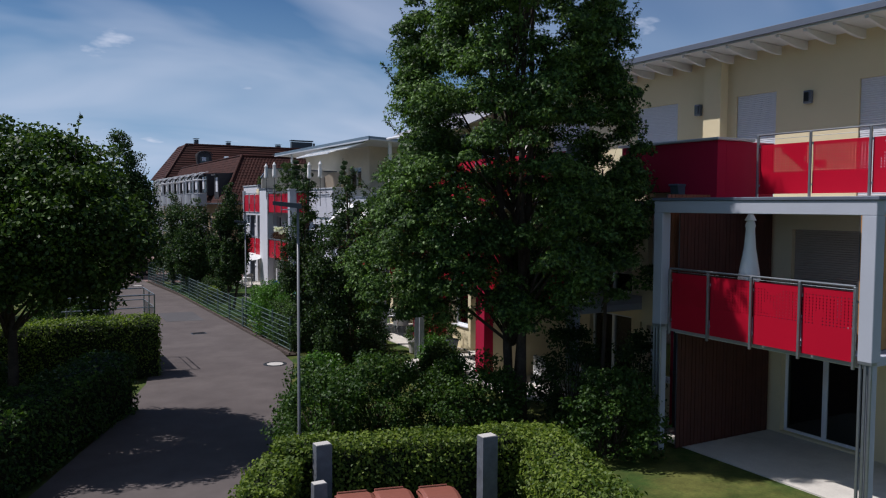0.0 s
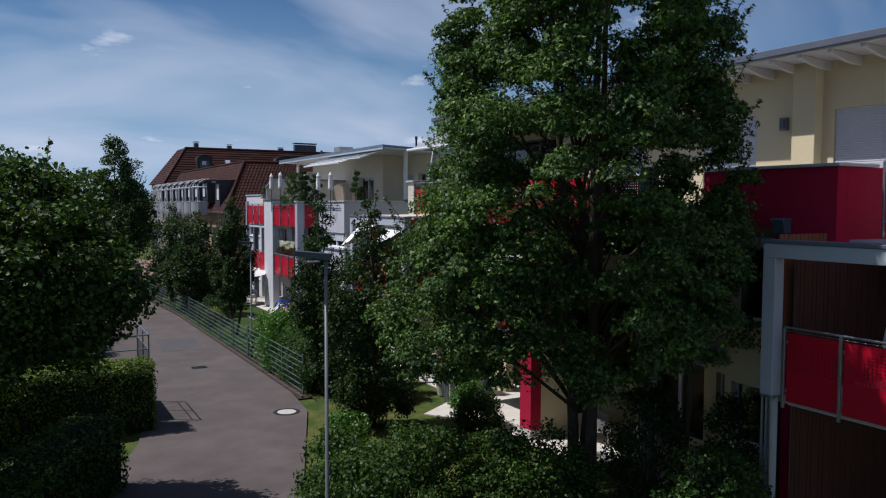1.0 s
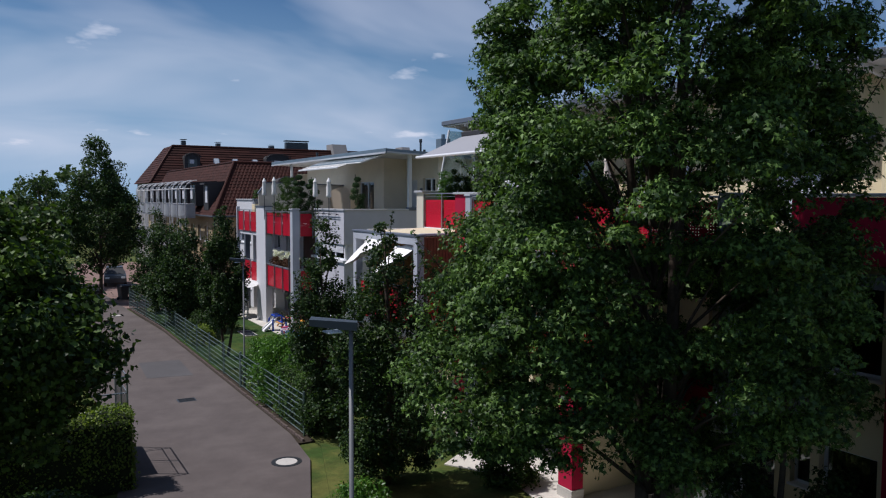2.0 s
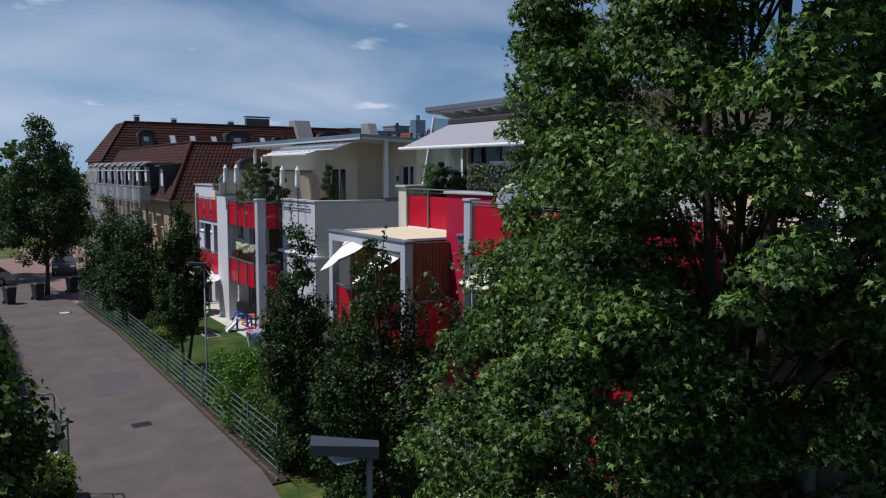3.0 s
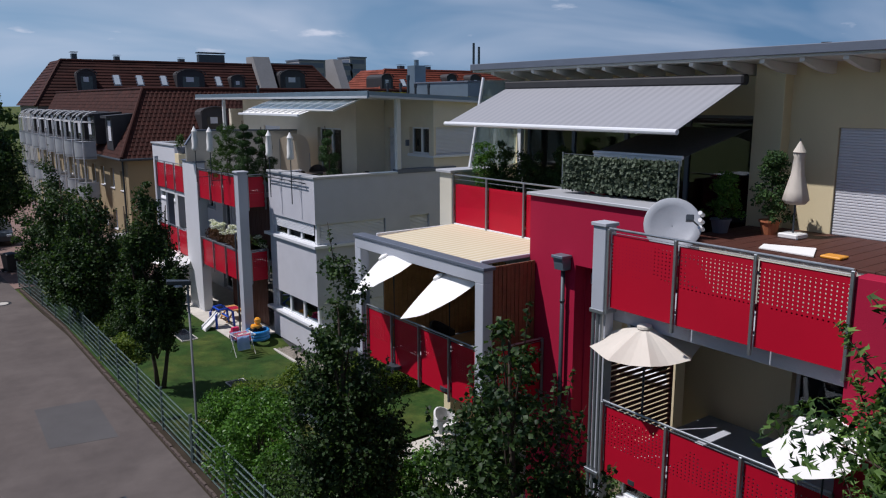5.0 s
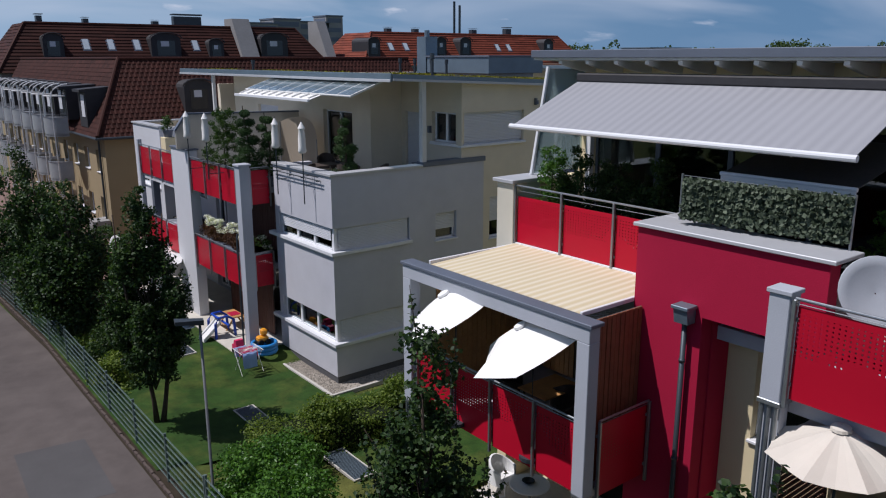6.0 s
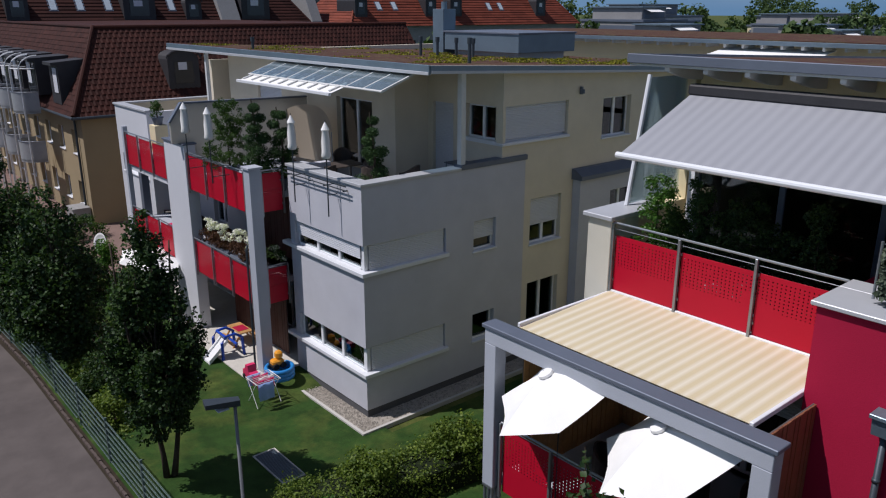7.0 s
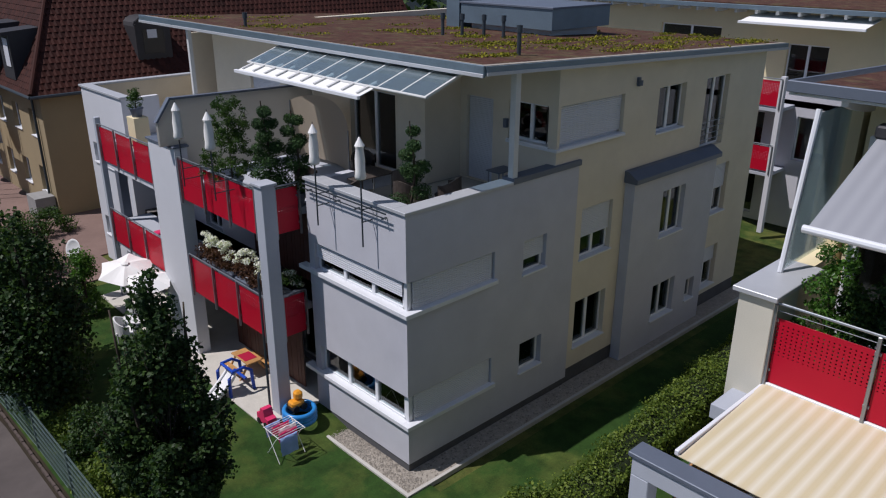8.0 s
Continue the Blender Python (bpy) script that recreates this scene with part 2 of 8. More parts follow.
M = dict(
    grey=blotched("light grey render", (0.485, 0.486, 0.530), (0.515, 0.513, 0.548), 0.35, 0.4, 0.7, rough=0.85, vary=0.06, scale=1.1, grain=60, bump=0.2),
    white=material("white render", (0.58, 0.585, 0.61), 0.8, vary=0.04, scale=0.6, grain=60, bump=0.15),
    frame=material("grey-white concrete", (0.40, 0.42, 0.465), 0.75, vary=0.06, scale=0.8, grain=50, bump=0.2),
    paleplaster=material("pale cream plaster", (0.58, 0.55, 0.46), 0.85, vary=0.06, scale=0.8, grain=50, bump=0.2),
    cream=material("cream render", (0.67, 0.58, 0.37), 0.88, vary=0.05, scale=0.5, grain=60, bump=0.2),
    yellow=blotched("pale yellow render", (0.65, 0.585, 0.465), (0.665, 0.595, 0.465), 0.35, 0.4, 0.7, rough=0.88, vary=0.06, scale=1.1, grain=60, bump=0.2),
    redwall=material("crimson render", (0.36, 0.010, 0.042), 0.8, vary=0.08, scale=0.6, grain=60, bump=0.2),
    panel=perforated("red perforated sheet", (0.43, 0.004, 0.022)),
    plinth=material("dark grey plinth", (0.10, 0.10, 0.105), 0.85, vary=0.15, scale=2, grain=30, bump=0.3),
    upvc=material("white plastic frame", (0.72, 0.73, 0.75), 0.35, vary=0.02, bump=0.0),
    shutter=material("white roller shutter", (0.62, 0.63, 0.66), 0.45, vary=0.03, bump=0.0),
    sill=material("white sill", (0.68, 0.69, 0.71), 0.4, vary=0.03, scale=3, bump=0.03),
    steel=material("galvanised steel", (0.29, 0.31, 0.33), 0.38, metal=0.75, vary=0.1, scale=6, grain=30, bump=0.05),
    darksteel=material("dark grey metal", (0.055, 0.068, 0.08), 0.45, metal=0.4, vary=0.1, scale=3, grain=30, bump=0.05),
    zinc=material("blue-grey zinc sheet", (0.17, 0.225, 0.27), 0.42, metal=0.5, vary=0.12, scale=1.2, grain=20, bump=0.06),
    cap=material("pale metal coping", (0.47, 0.48, 0.50), 0.45, metal=0.2, vary=0.05, scale=2, bump=0.05),
    darkcap=material("slate grey coping", (0.125, 0.145, 0.185), 0.5, metal=0.2, vary=0.08, scale=2, bump=0.05),
    timber=material("white painted timber", (0.60, 0.60, 0.58), 0.6, vary=0.06, scale=3, grain=40, bump=0.1),
    wood=material("red-brown boards", (0.23, 0.085, 0.04), 0.6, vary=0.2, scale=3, grain=25, bump=0.15, island=0.25),
    oak=material("honey-coloured boards", (0.50, 0.26, 0.09), 0.6, vary=0.2, scale=3, grain=25, bump=0.15, island=0.2),
    glass=glass_material("window glass", (0.42, 0.46, 0.47), clear=0.975),
    screen=glass_material("pale green glass", (0.86, 0.93, 0.91), rough=0.05, clear=0.9, haze=0.22),
    frosted=material("frosted glass", (0.50, 0.56, 0.60), 0.3, vary=0.04, bump=0.0),
    inside=material("unlit room grey", (0.16, 0.15, 0.14), 0.9, vary=0.1),
    lamp=material("painted lamp steel", (0.16, 0.165, 0.17), 0.5, metal=0.3, vary=0.08, scale=3, grain=30, bump=0.03),
    # red-brown wood with deep shade put into its colour; also the dark slats
    darkwood=material("dark and shade-darkened boards", (0.075, 0.022, 0.013), 0.65, vary=0.2, scale=3, grain=25, bump=0.15, island=0.2),
    balcony=material("grey perforated balcony sheet", (0.36, 0.375, 0.39), 0.5, metal=0.3, vary=0.1, scale=3, grain=60, bump=0.05),
    pane=material("dark far pane", (0.022, 0.025, 0.028), 0.12, vary=0.1, bump=0.0, spec=0.5),
    slate=material("dark slate cladding", (0.030, 0.029, 0.032), 0.6, vary=0.2, scale=3, grain=20, bump=0.1),
    canvas=material("beige canvas", (0.38, 0.325, 0.26), 0.9, vary=0.06, scale=1.5, grain=120, bump=0.1),
    sailcloth=milky("sand-coloured sailcloth", (0.50, 0.43, 0.34), (0.62, 0.53, 0.42), 0.5),
    frostscreen=milky("frosted screen", (0.52, 0.50, 0.455), (0.60, 0.585, 0.54), 0.5),
    canopy=glass_material("blue-grey roof glass", (0.62, 0.72, 0.78), rough=0.05, clear=0.88, haze=0.08),
    concrete=material("pale concrete", (0.46, 0.44, 0.40), 0.9, vary=0.12, scale=1.2, grain=35, bump=0.25),
    paver=material("pale terrace slab", (0.52, 0.49, 0.43), 0.85, vary=0.12, scale=1.5, grain=30, bump=0.2, island=0.08),
    asphalt=blotched("worn asphalt", (0.093, 0.079, 0.074), (0.116, 0.099, 0.092), 0.35, 0.42, 0.66, rough=0.92, vary=0.14, scale=1.2, grain=70, bump=0.5, bump_scale=110),
    patch=material("asphalt repair", (0.085, 0.082, 0.083), 0.92, vary=0.15, scale=0.6, grain=80, bump=0.5),
    redpave=material("reddish block paving", (0.20, 0.135, 0.115), 0.9, vary=0.15, scale=0.7, grain=14, bump=0.4),
    kerb=material("brown brick edging", (0.11, 0.085, 0.075), 0.9, vary=0.2, scale=2, grain=20, bump=0.4, island=0.25),
    lawn=blotched("mown lawn", (0.024, 0.056, 0.010), (0.080, 0.100, 0.021), 0.6, 0.48, 0.74, rough=0.95, vary=0.35, scale=2.0, grain=25, bump=1.0, bump_scale=60),
    drylawn=blotched("dry grass", (0.035, 0.065, 0.012), (0.10, 0.105, 0.026), 0.6, 0.40, 0.60, rough=0.95, vary=0.35, scale=2.0, grain=25, bump=1.0, bump_scale=60),
    soil=material("garden soil", (0.036, 0.028, 0.019), 0.95, vary=0.3, scale=2, grain=20, bump=0.9),
    gravel=material("grey gravel bed", (0.30, 0.27, 0.23), 0.95, vary=0.2, scale=8, grain=45, bump=1.0, island=0.35),
    sedum=blotched("brown sedum mat", (0.075, 0.034, 0.024), (0.095, 0.068, 0.035), 1.6, 0.48, 0.62, rough=0.95, vary=0.5, scale=4.0, grain=14, bump=1.0, bump_scale=25),
    moss=leaf_material("yellow-green sedum", (0.08, 0.09, 0.01), (0.30, 0.27, 0.02), 0.2, 0.8),
    ochre=material("ochre render", (0.32, 0.255, 0.155), 0.88, vary=0.08, scale=0.4, grain=40, bump=0.2),
    tile=material("red-brown roof tile", (0.043, 0.0140, 0.0100), 0.75, vary=0.2, scale=0.8, grain=12, bump=0.2, island=0.28),
    pantile=material("red-brown pantile", (0.049, 0.0155, 0.0108), 0.75, vary=0.2, scale=0.8, grain=12, bump=0.2, pick=0.25),
    orangetile=material("orange-red roof tile", (0.17, 0.042, 0.024), 0.75, vary=0.15, scale=0.6, grain=9, bump=0.2, island=0.2),
    greyawn=striped("grey striped awning", (0.262, 0.267, 0.287), (0.297, 0.302, 0.322), 1, 0.11, soft=0.35),
    beigeawn=striped("beige striped awning", (0.56, 0.475, 0.305), (0.66, 0.605, 0.48), 1, 0.10, share=0.62, soft=0.36),
    cloth=material("white parasol cloth", (0.80, 0.79, 0.76), 0.85, vary=0.03, scale=2, grain=150, bump=0.1),
    tan=material("sand-coloured cloth", (0.60, 0.55, 0.475), 0.85, vary=0.05, scale=2, grain=120, bump=0.1),
    rattan=material("dark rattan", (0.055, 0.042, 0.035), 0.6, vary=0.3, scale=9, grain=70, bump=0.6),
    bark=material("grey-brown bark", (0.065, 0.050, 0.038), 0.95, vary=0.35, scale=5, grain=25, bump=0.9, bump_scale=18),
    core=material("dark hedge filling", (0.012, 0.018, 0.007), 1.0, vary=0.3, scale=6, grain=20, bump=0.6),
    maple=leaf_material("maple leaves", (0.012, 0.034, 0.009), (0.160, 0.272, 0.060), 0.20),
    pear=leaf_material("dark glossy leaves", (0.010, 0.028, 0.009), (0.060, 0.105, 0.027), 0.28),
    laurel=leaf_material("bright laurel leaves", (0.035, 0.09, 0.014), (0.11, 0.23, 0.036), 0.3, 0.35),
    hedge=leaf_material("hedge leaves", (0.050, 0.088, 0.014), (0.21, 0.27, 0.045), 0.32),
    acacia=leaf_material("yellow-green fine leaves", (0.011, 0.029, 0.005), (0.098, 0.165, 0.028), 0.18),
    shrub=leaf_material("shrub leaves", (0.016, 0.042, 0.008), (0.080, 0.145, 0.026), 0.28),
    conifer=leaf_material("conifer needles", (0.016, 0.042, 0.014), (0.060, 0.115, 0.030), 0.15, 0.7),
    petals=leaf_material("white petals", (0.70, 0.70, 0.66), (0.85, 0.85, 0.80), 0.2, 0.7),
    russet=leaf_material("russet foliage", (0.05, 0.02, 0.012), (0.12, 0.06, 0.03), 0.25, 0.6),
    ivy=leaf_material("artificial ivy", (0.035, 0.052, 0.03), (0.13, 0.16, 0.11), 0.1, 0.6),
    far=leaf_material("distant foliage", (0.035, 0.065, 0.022), (0.09, 0.13, 0.045), 0.2, 0.8),
    blue=material("blue plastic", (0.012, 0.06, 0.42), 0.35, vary=0.05, bump=0.0),
    sky_blue=material("pool blue plastic", (0.03, 0.22, 0.55), 0.3, vary=0.05, bump=0.0),
    pink=material("pink plastic", (0.62, 0.03, 0.12), 0.4, vary=0.05, bump=0.0),
    amber=material("amber plastic", (0.72, 0.30, 0.02), 0.4, vary=0.05, bump=0.0),
    plastic=material("white plastic", (0.75, 0.75, 0.74), 0.35, vary=0.03, bump=0.0),
    towel=material("pale blue towel", (0.30, 0.42, 0.72), 0.95, vary=0.1, scale=4, grain=90, bump=0.4),
    terracotta=material("terracotta", (0.42, 0.15, 0.07), 0.8, vary=0.12, scale=5, bump=0.2),
    binbrown=material("brown bin plastic", (0.22, 0.075, 0.05), 0.5, vary=0.08, scale=4, bump=0.05),
    binblack=material("black bin plastic", (0.02, 0.022, 0.024), 0.5, vary=0.1, scale=4, bump=0.05),
    granite=material("dark granite", (0.12, 0.13, 0.15), 0.7, vary=0.25, scale=6, grain=70, bump=0.4),
    fence=material("green-grey coated wire", (0.14, 0.19, 0.18), 0.45, metal=0.3, vary=0.1, scale=5, bump=0.0),
    dish=material("pale grey enamel", (0.36, 0.38, 0.41), 0.4, vary=0.04, scale=5, bump=0.0),
    carpaint=material("silver car paint", (0.36, 0.40, 0.40), 0.25, metal=0.6, vary=0.03, bump=0.0),
    tyre=material("tyre rubber", (0.02, 0.02, 0.02), 0.85, vary=0.1, bump=0.1),
    stucco=material("grey city render", (0.26, 0.255, 0.25), 0.9, vary=0.12, scale=0.3, grain=5, bump=0.1),
)

# ---- mesh tools ----


class Shape:
    """Gathers the faces of one mesh."""

    def __init__(self):
        self.v, self.f = [], []

    def add(self, verts, faces):
        n = len(self.v)
        self.v.extend(verts)
        self.f.extend([tuple(i + n for i in q) for q in faces])
        return self

    def box(self, lo, hi, c=0.008):
        """A box with chamfered edges."""
        lo, hi = [min(a, b) for a, b in zip(lo, hi)], [max(a, b) for a, b in zip(lo, hi)]
        c = min(c, *[(b - a) * 0.3 for a, b in zip(lo, hi)])
        idx, vs = {}, []
        for sx in (0, 1):
            for sy in (0, 1):
                for sz in (0, 1):
                    s = (sx, sy, sz)
                    for ax in range(3):
                        idx[s, ax] = len(vs)
                        vs.append(tuple((hi[k] - (0 if k == ax else c)) if s[k] else (lo[k] + (0 if k == ax else c)) for k in range(3)))
        fs = []
        for ax in range(3):
            o = [k for k in range(3) if k != ax]
            for s in (0, 1):
                q = []
                for a, b in ((0, 0), (1, 0), (1, 1), (0, 1)):
                    k = [0, 0, 0]
                    k[ax], k[o[0]], k[o[1]] = s, a, b
                    q.append(idx[tuple(k), ax])
                fs.append(q)
            for a in (0, 1):
                for b in (0, 1):
                    q = []
                    for s, pair in ((0, o), (1, o[::-1])):
                        for face in pair:
                            k = [0, 0, 0]
                            k[ax], k[o[0]], k[o[1]] = s, a, b
                            q.append(idx[tuple(k), face])
                    fs.append(q)
        for sx in (0, 1):
            for sy in (0, 1):
                for sz in (0, 1):
                    fs.append([idx[(sx, sy, sz), a] for a in range(3)])
        mid = Vector([(a + b) / 2 for a, b in zip(lo, hi)])
        out = []
        for q in fs:
            p = [Vector(vs[i]) for i in q]
            nrm = (p[1] - p[0]).cross(p[2] - p[1])
            out.append(q if nrm.dot(sum(p, Vector()) / len(p) - mid) >= 0 else q[::-1])
        return self.add(vs, out)

    def tube(self, pts, radii, n=8, close=True):
        """A round bar along points, its radius given at each."""
        pts = [Vector(p) for p in pts]
        if isinstance(radii, (int, float)):
            radii = [radii] * len(pts)
        vs, fs = [], []
        for i, p in enumerate(pts):
            d = (pts[min(i + 1, len(pts) - 1)] - pts[max(i - 1, 0)]).normalized()
            a = d.cross(Vector((0, 0, 1)) if abs(d.z) < 0.9 else Vector((1, 0, 0))).normalized()
            b = d.cross(a)
            for k in range(n):
                t = 2 * math.pi * k / n
                vs.append(tuple(p + (a * math.cos(t) + b * math.sin(t)) * radii[i]))
        for i in range(len(pts) - 1):
            for k in range(n):
                fs.append((i * n + k, i * n + (k + 1) % n, (i + 1) * n + (k + 1) % n, (i + 1) * n + k))
        if close:
            fs.append(tuple(range(n))[::-1])
            fs.append(tuple((len(pts) - 1) * n + k for k in range(n)))
        return self.add(vs, fs)

    def prism(self, poly, axis, lo, hi):
        """A flat outline, pushed along an axis (the outline's two numbers are the other two axes, in order)."""
        def place(p, w):
            q = list(p)
            q.insert(axis, w)
            return tuple(q)
        n = len(poly)
        vs = [place(p, lo) for p in poly] + [place(p, hi) for p in poly]
        fs = [tuple(range(n))[::-1], tuple(range(n, 2 * n))]
        fs += [(i, (i + 1) % n, n + (i + 1) % n, n + i) for i in range(n)]
        area = sum(poly[i][0] * poly[(i + 1) % n][1] - poly[(i + 1) % n][0] * poly[i][1] for i in range(n))
        if (area < 0) != (axis == 1):
            fs = [q[::-1] for q in fs]
        return self.add(vs, fs)

    def slab(self, corners, thick):
        """A sheet through four corners, thickened downwards."""
        c = [Vector(p) for p in corners]
        nrm = (c[1] - c[0]).cross(c[2] - c[0]).normalized()
        if nrm.z < 0:
            c, nrm = c[::-1], -nrm
        vs = [tuple(p) for p in c] + [tuple(p - nrm * thick) for p in c]
        return self.add(vs, [(0, 1, 2, 3), (7, 6, 5, 4), (1, 0, 4, 5), (2, 1, 5, 6), (3, 2, 6, 7), (0, 3, 7, 4)])

    def lathe(self, profile, at, n=16):
        """A turned form: (radius, height) pairs about an upright axis."""
        vs, fs = [], []
        for r, z in profile:
            for k in range(n):
                t = 2 * math.pi * k / n
                vs.append((at[0] + r * math.cos(t), at[1] + r * math.sin(t), at[2] + z))
        for i in range(len(profile) - 1):
            for k in range(n):
                fs.append((i * n + k, i * n + (k + 1) % n, (i + 1) * n + (k + 1) % n, (i + 1) * n + k))
        return self.add(vs, fs)

    def panel_wall(self, axis, at, thick, u0, u1, z0, z1, holes):
        """An upright wall with openings. axis 0: runs along y at x=at; axis 1: runs along x at y=at. thick goes inwards (+)."""
        us = sorted({u0, u1, *[min(max(h[k], u0), u1) for h in holes for k in (0, 1)]})
        zs = sorted({z0, z1, *[min(max(h[k], z0), z1) for h in holes for k in (2, 3)]})
        solid = {}
        for i in range(len(us) - 1):
            for j in range(len(zs) - 1):
                u, z = (us[i] + us[i + 1]) / 2, (zs[j] + zs[j + 1]) / 2
                solid[i, j] = not any(h[0] < u < h[1] and h[2] < z < h[3] for h in holes)

        def p(u, z, d):
            return (at + d, u, z) if axis == 0 else (u, at + d, z)
        flip = (axis == 0) != (thick < 0)
        for (i, j), s in solid.items():
            if not s:
                continue
            a, b, c, d = us[i], us[i + 1], zs[j], zs[j + 1]
            quads = [[p(a, c, 0), p(b, c, 0), p(b, d, 0), p(a, d, 0)], [p(a, d, thick), p(b, d, thick), p(b, c, thick), p(a, c, thick)]]
            for di, dj, q in ((-1, 0, ((a, c), (a, d))), (1, 0, ((b, d), (b, c))), (0, -1, ((b, c), (a, c))), (0, 1, ((a, d), (b, d)))):
                if not solid.get((i + di, j + dj), False):
                    (ua, za), (ub, zb) = q
                    quads.append([p(ua, za, 0), p(ub, zb, 0), p(ub, zb, thick), p(ua, za, thick)])
            for q in quads:
                self.add(q if not flip else q[::-1], [(0, 1, 2, 3)])
        return self

    def mesh(self, name, mat, smooth=False):
        me = bpy.data.meshes.new(name)
        me.from_pydata(self.v, [], self.f)
        me.materials.append(mat)
        if smooth:
            me.polygons.foreach_set("use_smooth", [True] * len(me.polygons))
        me.update()
        return me


ORIGIN = {}


def thing(name, label, category, base, group="", kind=""):
    """An Empty at a thing's base; its parts are built in the place's own coordinates."""
    ob = new(name)
    ob.empty_display_size = 0.2
    ob.location = base
    ORIGIN[ob.name] = Vector(base)
    return tagged(ob, label, category, group, kind)


def part(name, shape, mat, parent=None, label="", smooth=False):
    """One mesh object under a thing or a part."""
    me = shape if isinstance(shape, bpy.types.Mesh) else shape.mesh(name, mat, smooth)
    ob = new(name, me)
    if parent is not None:
        ob.parent = parent
        if parent.name in ORIGIN:
            ob.matrix_parent_inverse = Matrix.Translation(-ORIGIN[parent.name])
    return tagged(ob, label)


def structure(name, shape, mat, label, smooth=False, category=""):
    ob = part(name, shape, mat, None, label, smooth)
    return tagged(ob, label, category, "", "structure")


def leaf_mesh(name, P, size, mat, rng, outward=None, up=0.5, wide=0.75, lobes=False):
    """Many small folded leaves in one mesh: P their places, size their lengths, outward the way they tend to face."""
    n = len(P)
    size = np.broadcast_to(size, (n,)) * rng.uniform(0.7, 1.25, n)
    nrm = rng.normal(size=(n, 3)) * 0.75
    if outward is not None:
        nrm += outward
    nrm[:, 2] += up
    nrm /= np.linalg.norm(nrm, axis=1)[:, None] + 1e-9
    d = rng.normal(size=(n, 3))
    d[:, 2] -= 0.35
    d -= nrm * (d * nrm).sum(1)[:, None]
    d /= np.linalg.norm(d, axis=1)[:, None] + 1e-9
    s = np.cross(nrm, d)
    L, W = size[:, None], (size * wide * 0.5)[:, None]
    base, tip = P - d * L * 0.5, P + d * L * 0.5
    lift = nrm * L * 0.12
    if lobes:
        # three pointed lobes from one stalk
        l1, r1 = P - d * L * 0.10 + s * W * 0.5 + lift, P - d * L * 0.10 - s * W * 0.5 + lift
        l2, r2 = P + d * L * 0.14 + s * W * 1.5 + lift * 0.4, P + d * L * 0.14 - s * W * 1.5 + lift * 0.4
        V = np.stack([base, tip, l1, l2, r1, r2], 1).reshape(-1, 3)
        q = np.array([[0, 2, 1], [0, 1, 4], [0, 3, 2], [0, 4, 5]])
        k = 6
    else:
        m = P - d * L * 0.05
        V = np.stack([base, tip, m + s * W + lift, m - s * W + lift], 1).reshape(-1, 3)
        q = np.array([[0, 2, 1], [0, 1, 3]])
        k = 4
    F = (np.arange(n)[:, None, None] * k + q[None]).reshape(-1, 3)
    me = bpy.data.meshes.new(name)
    me.vertices.add(len(V))
    me.vertices.foreach_set("co", V.astype(np.float32).ravel())
    me.loops.add(F.size)
    me.loops.foreach_set("vertex_index", F.astype(np.int32).ravel())
    me.polygons.add(len(F))
    me.polygons.foreach_set("loop_start", np.arange(0, F.size, 3, dtype=np.int32))
    me.polygons.foreach_set("loop_total", np.full(len(F), 3, dtype=np.int32))
    me.materials.append(mat)
    me.update(calc_edges=True)
    return me


def clumps(centres, radius, per, rng, dome=False):
    """Leaves gathered round twig ends: places and the way out of each clump."""
    n = len(centres)
    radius = np.broadcast_to(radius, (n,))
    out = rng.normal(size=(n, per, 3))
    out /= np.linalg.norm(out, axis=2)[..., None]
    r = rng.uniform(0.15, 1.0, (n, per, 1)) ** 0.55
    if dome:
        out[..., 2] = np.abs(out[..., 2]) * 1.2 - 0.42
    P = centres[:, None, :] + out * r * radius[:, None, None] * np.array([1.0, 1.0, 0.75])
    return P.reshape(-1, 3), out.reshape(-1, 3)


def crown_centres(n, base, profile, z0, z1, rng, shell=0.45, wobble=0.28, carve=-0.28, skew=(0, 0), holes=0.55):
    """Clump centres in a crown whose radius goes by profile(0..1 of its height), with lobes and hollows."""
    pts = []
    ph = rng.uniform(0, 6.28, 6)
    while len(pts) < n:
        h = rng.uniform(0, 1)
        r = profile(h)
        if rng.uniform() > r * r * 1.05 + 0.03:
            continue
        a = rng.uniform(0, 6.28)
        lobe = 1 + wobble * (0.5 * math.sin(2 * a + ph[0] + 3 * h) + 0.35 * math.sin(3 * a + ph[1] - 7 * h) + 0.35 * math.sin(5 * a + ph[2] + 11 * h) + 0.3 * math.sin(13 * h + ph[3] + a))
        rad = r * lobe * (shell + (1 - shell) * rng.uniform() ** 0.5)
        low = min(max(0.327 - h, 0) / 0.052, 1.0)
        p = (base[0] + skew[0] * low + rad * profile.scale * math.cos(a), base[1] + skew[1] * low + rad * profile.scale * math.sin(a), z0 + (z1 - z0) * h + rng.normal() * 0.15)
        if noise.noise(Vector(p) * holes + Vector((ph[4], ph[5], 0))) > carve:
            pts.append(p)
    return np.array(pts)


class Profile:
    """A crown's outline: pairs of height and radius, both as shares, drawn smooth between."""

    def __init__(self, scale, *pairs):
        self.scale, self.h, self.r = scale, [p[0] for p in pairs], [p[1] for p in pairs]

    def __call__(self, h):
        return float(np.interp(h, self.h, self.r))


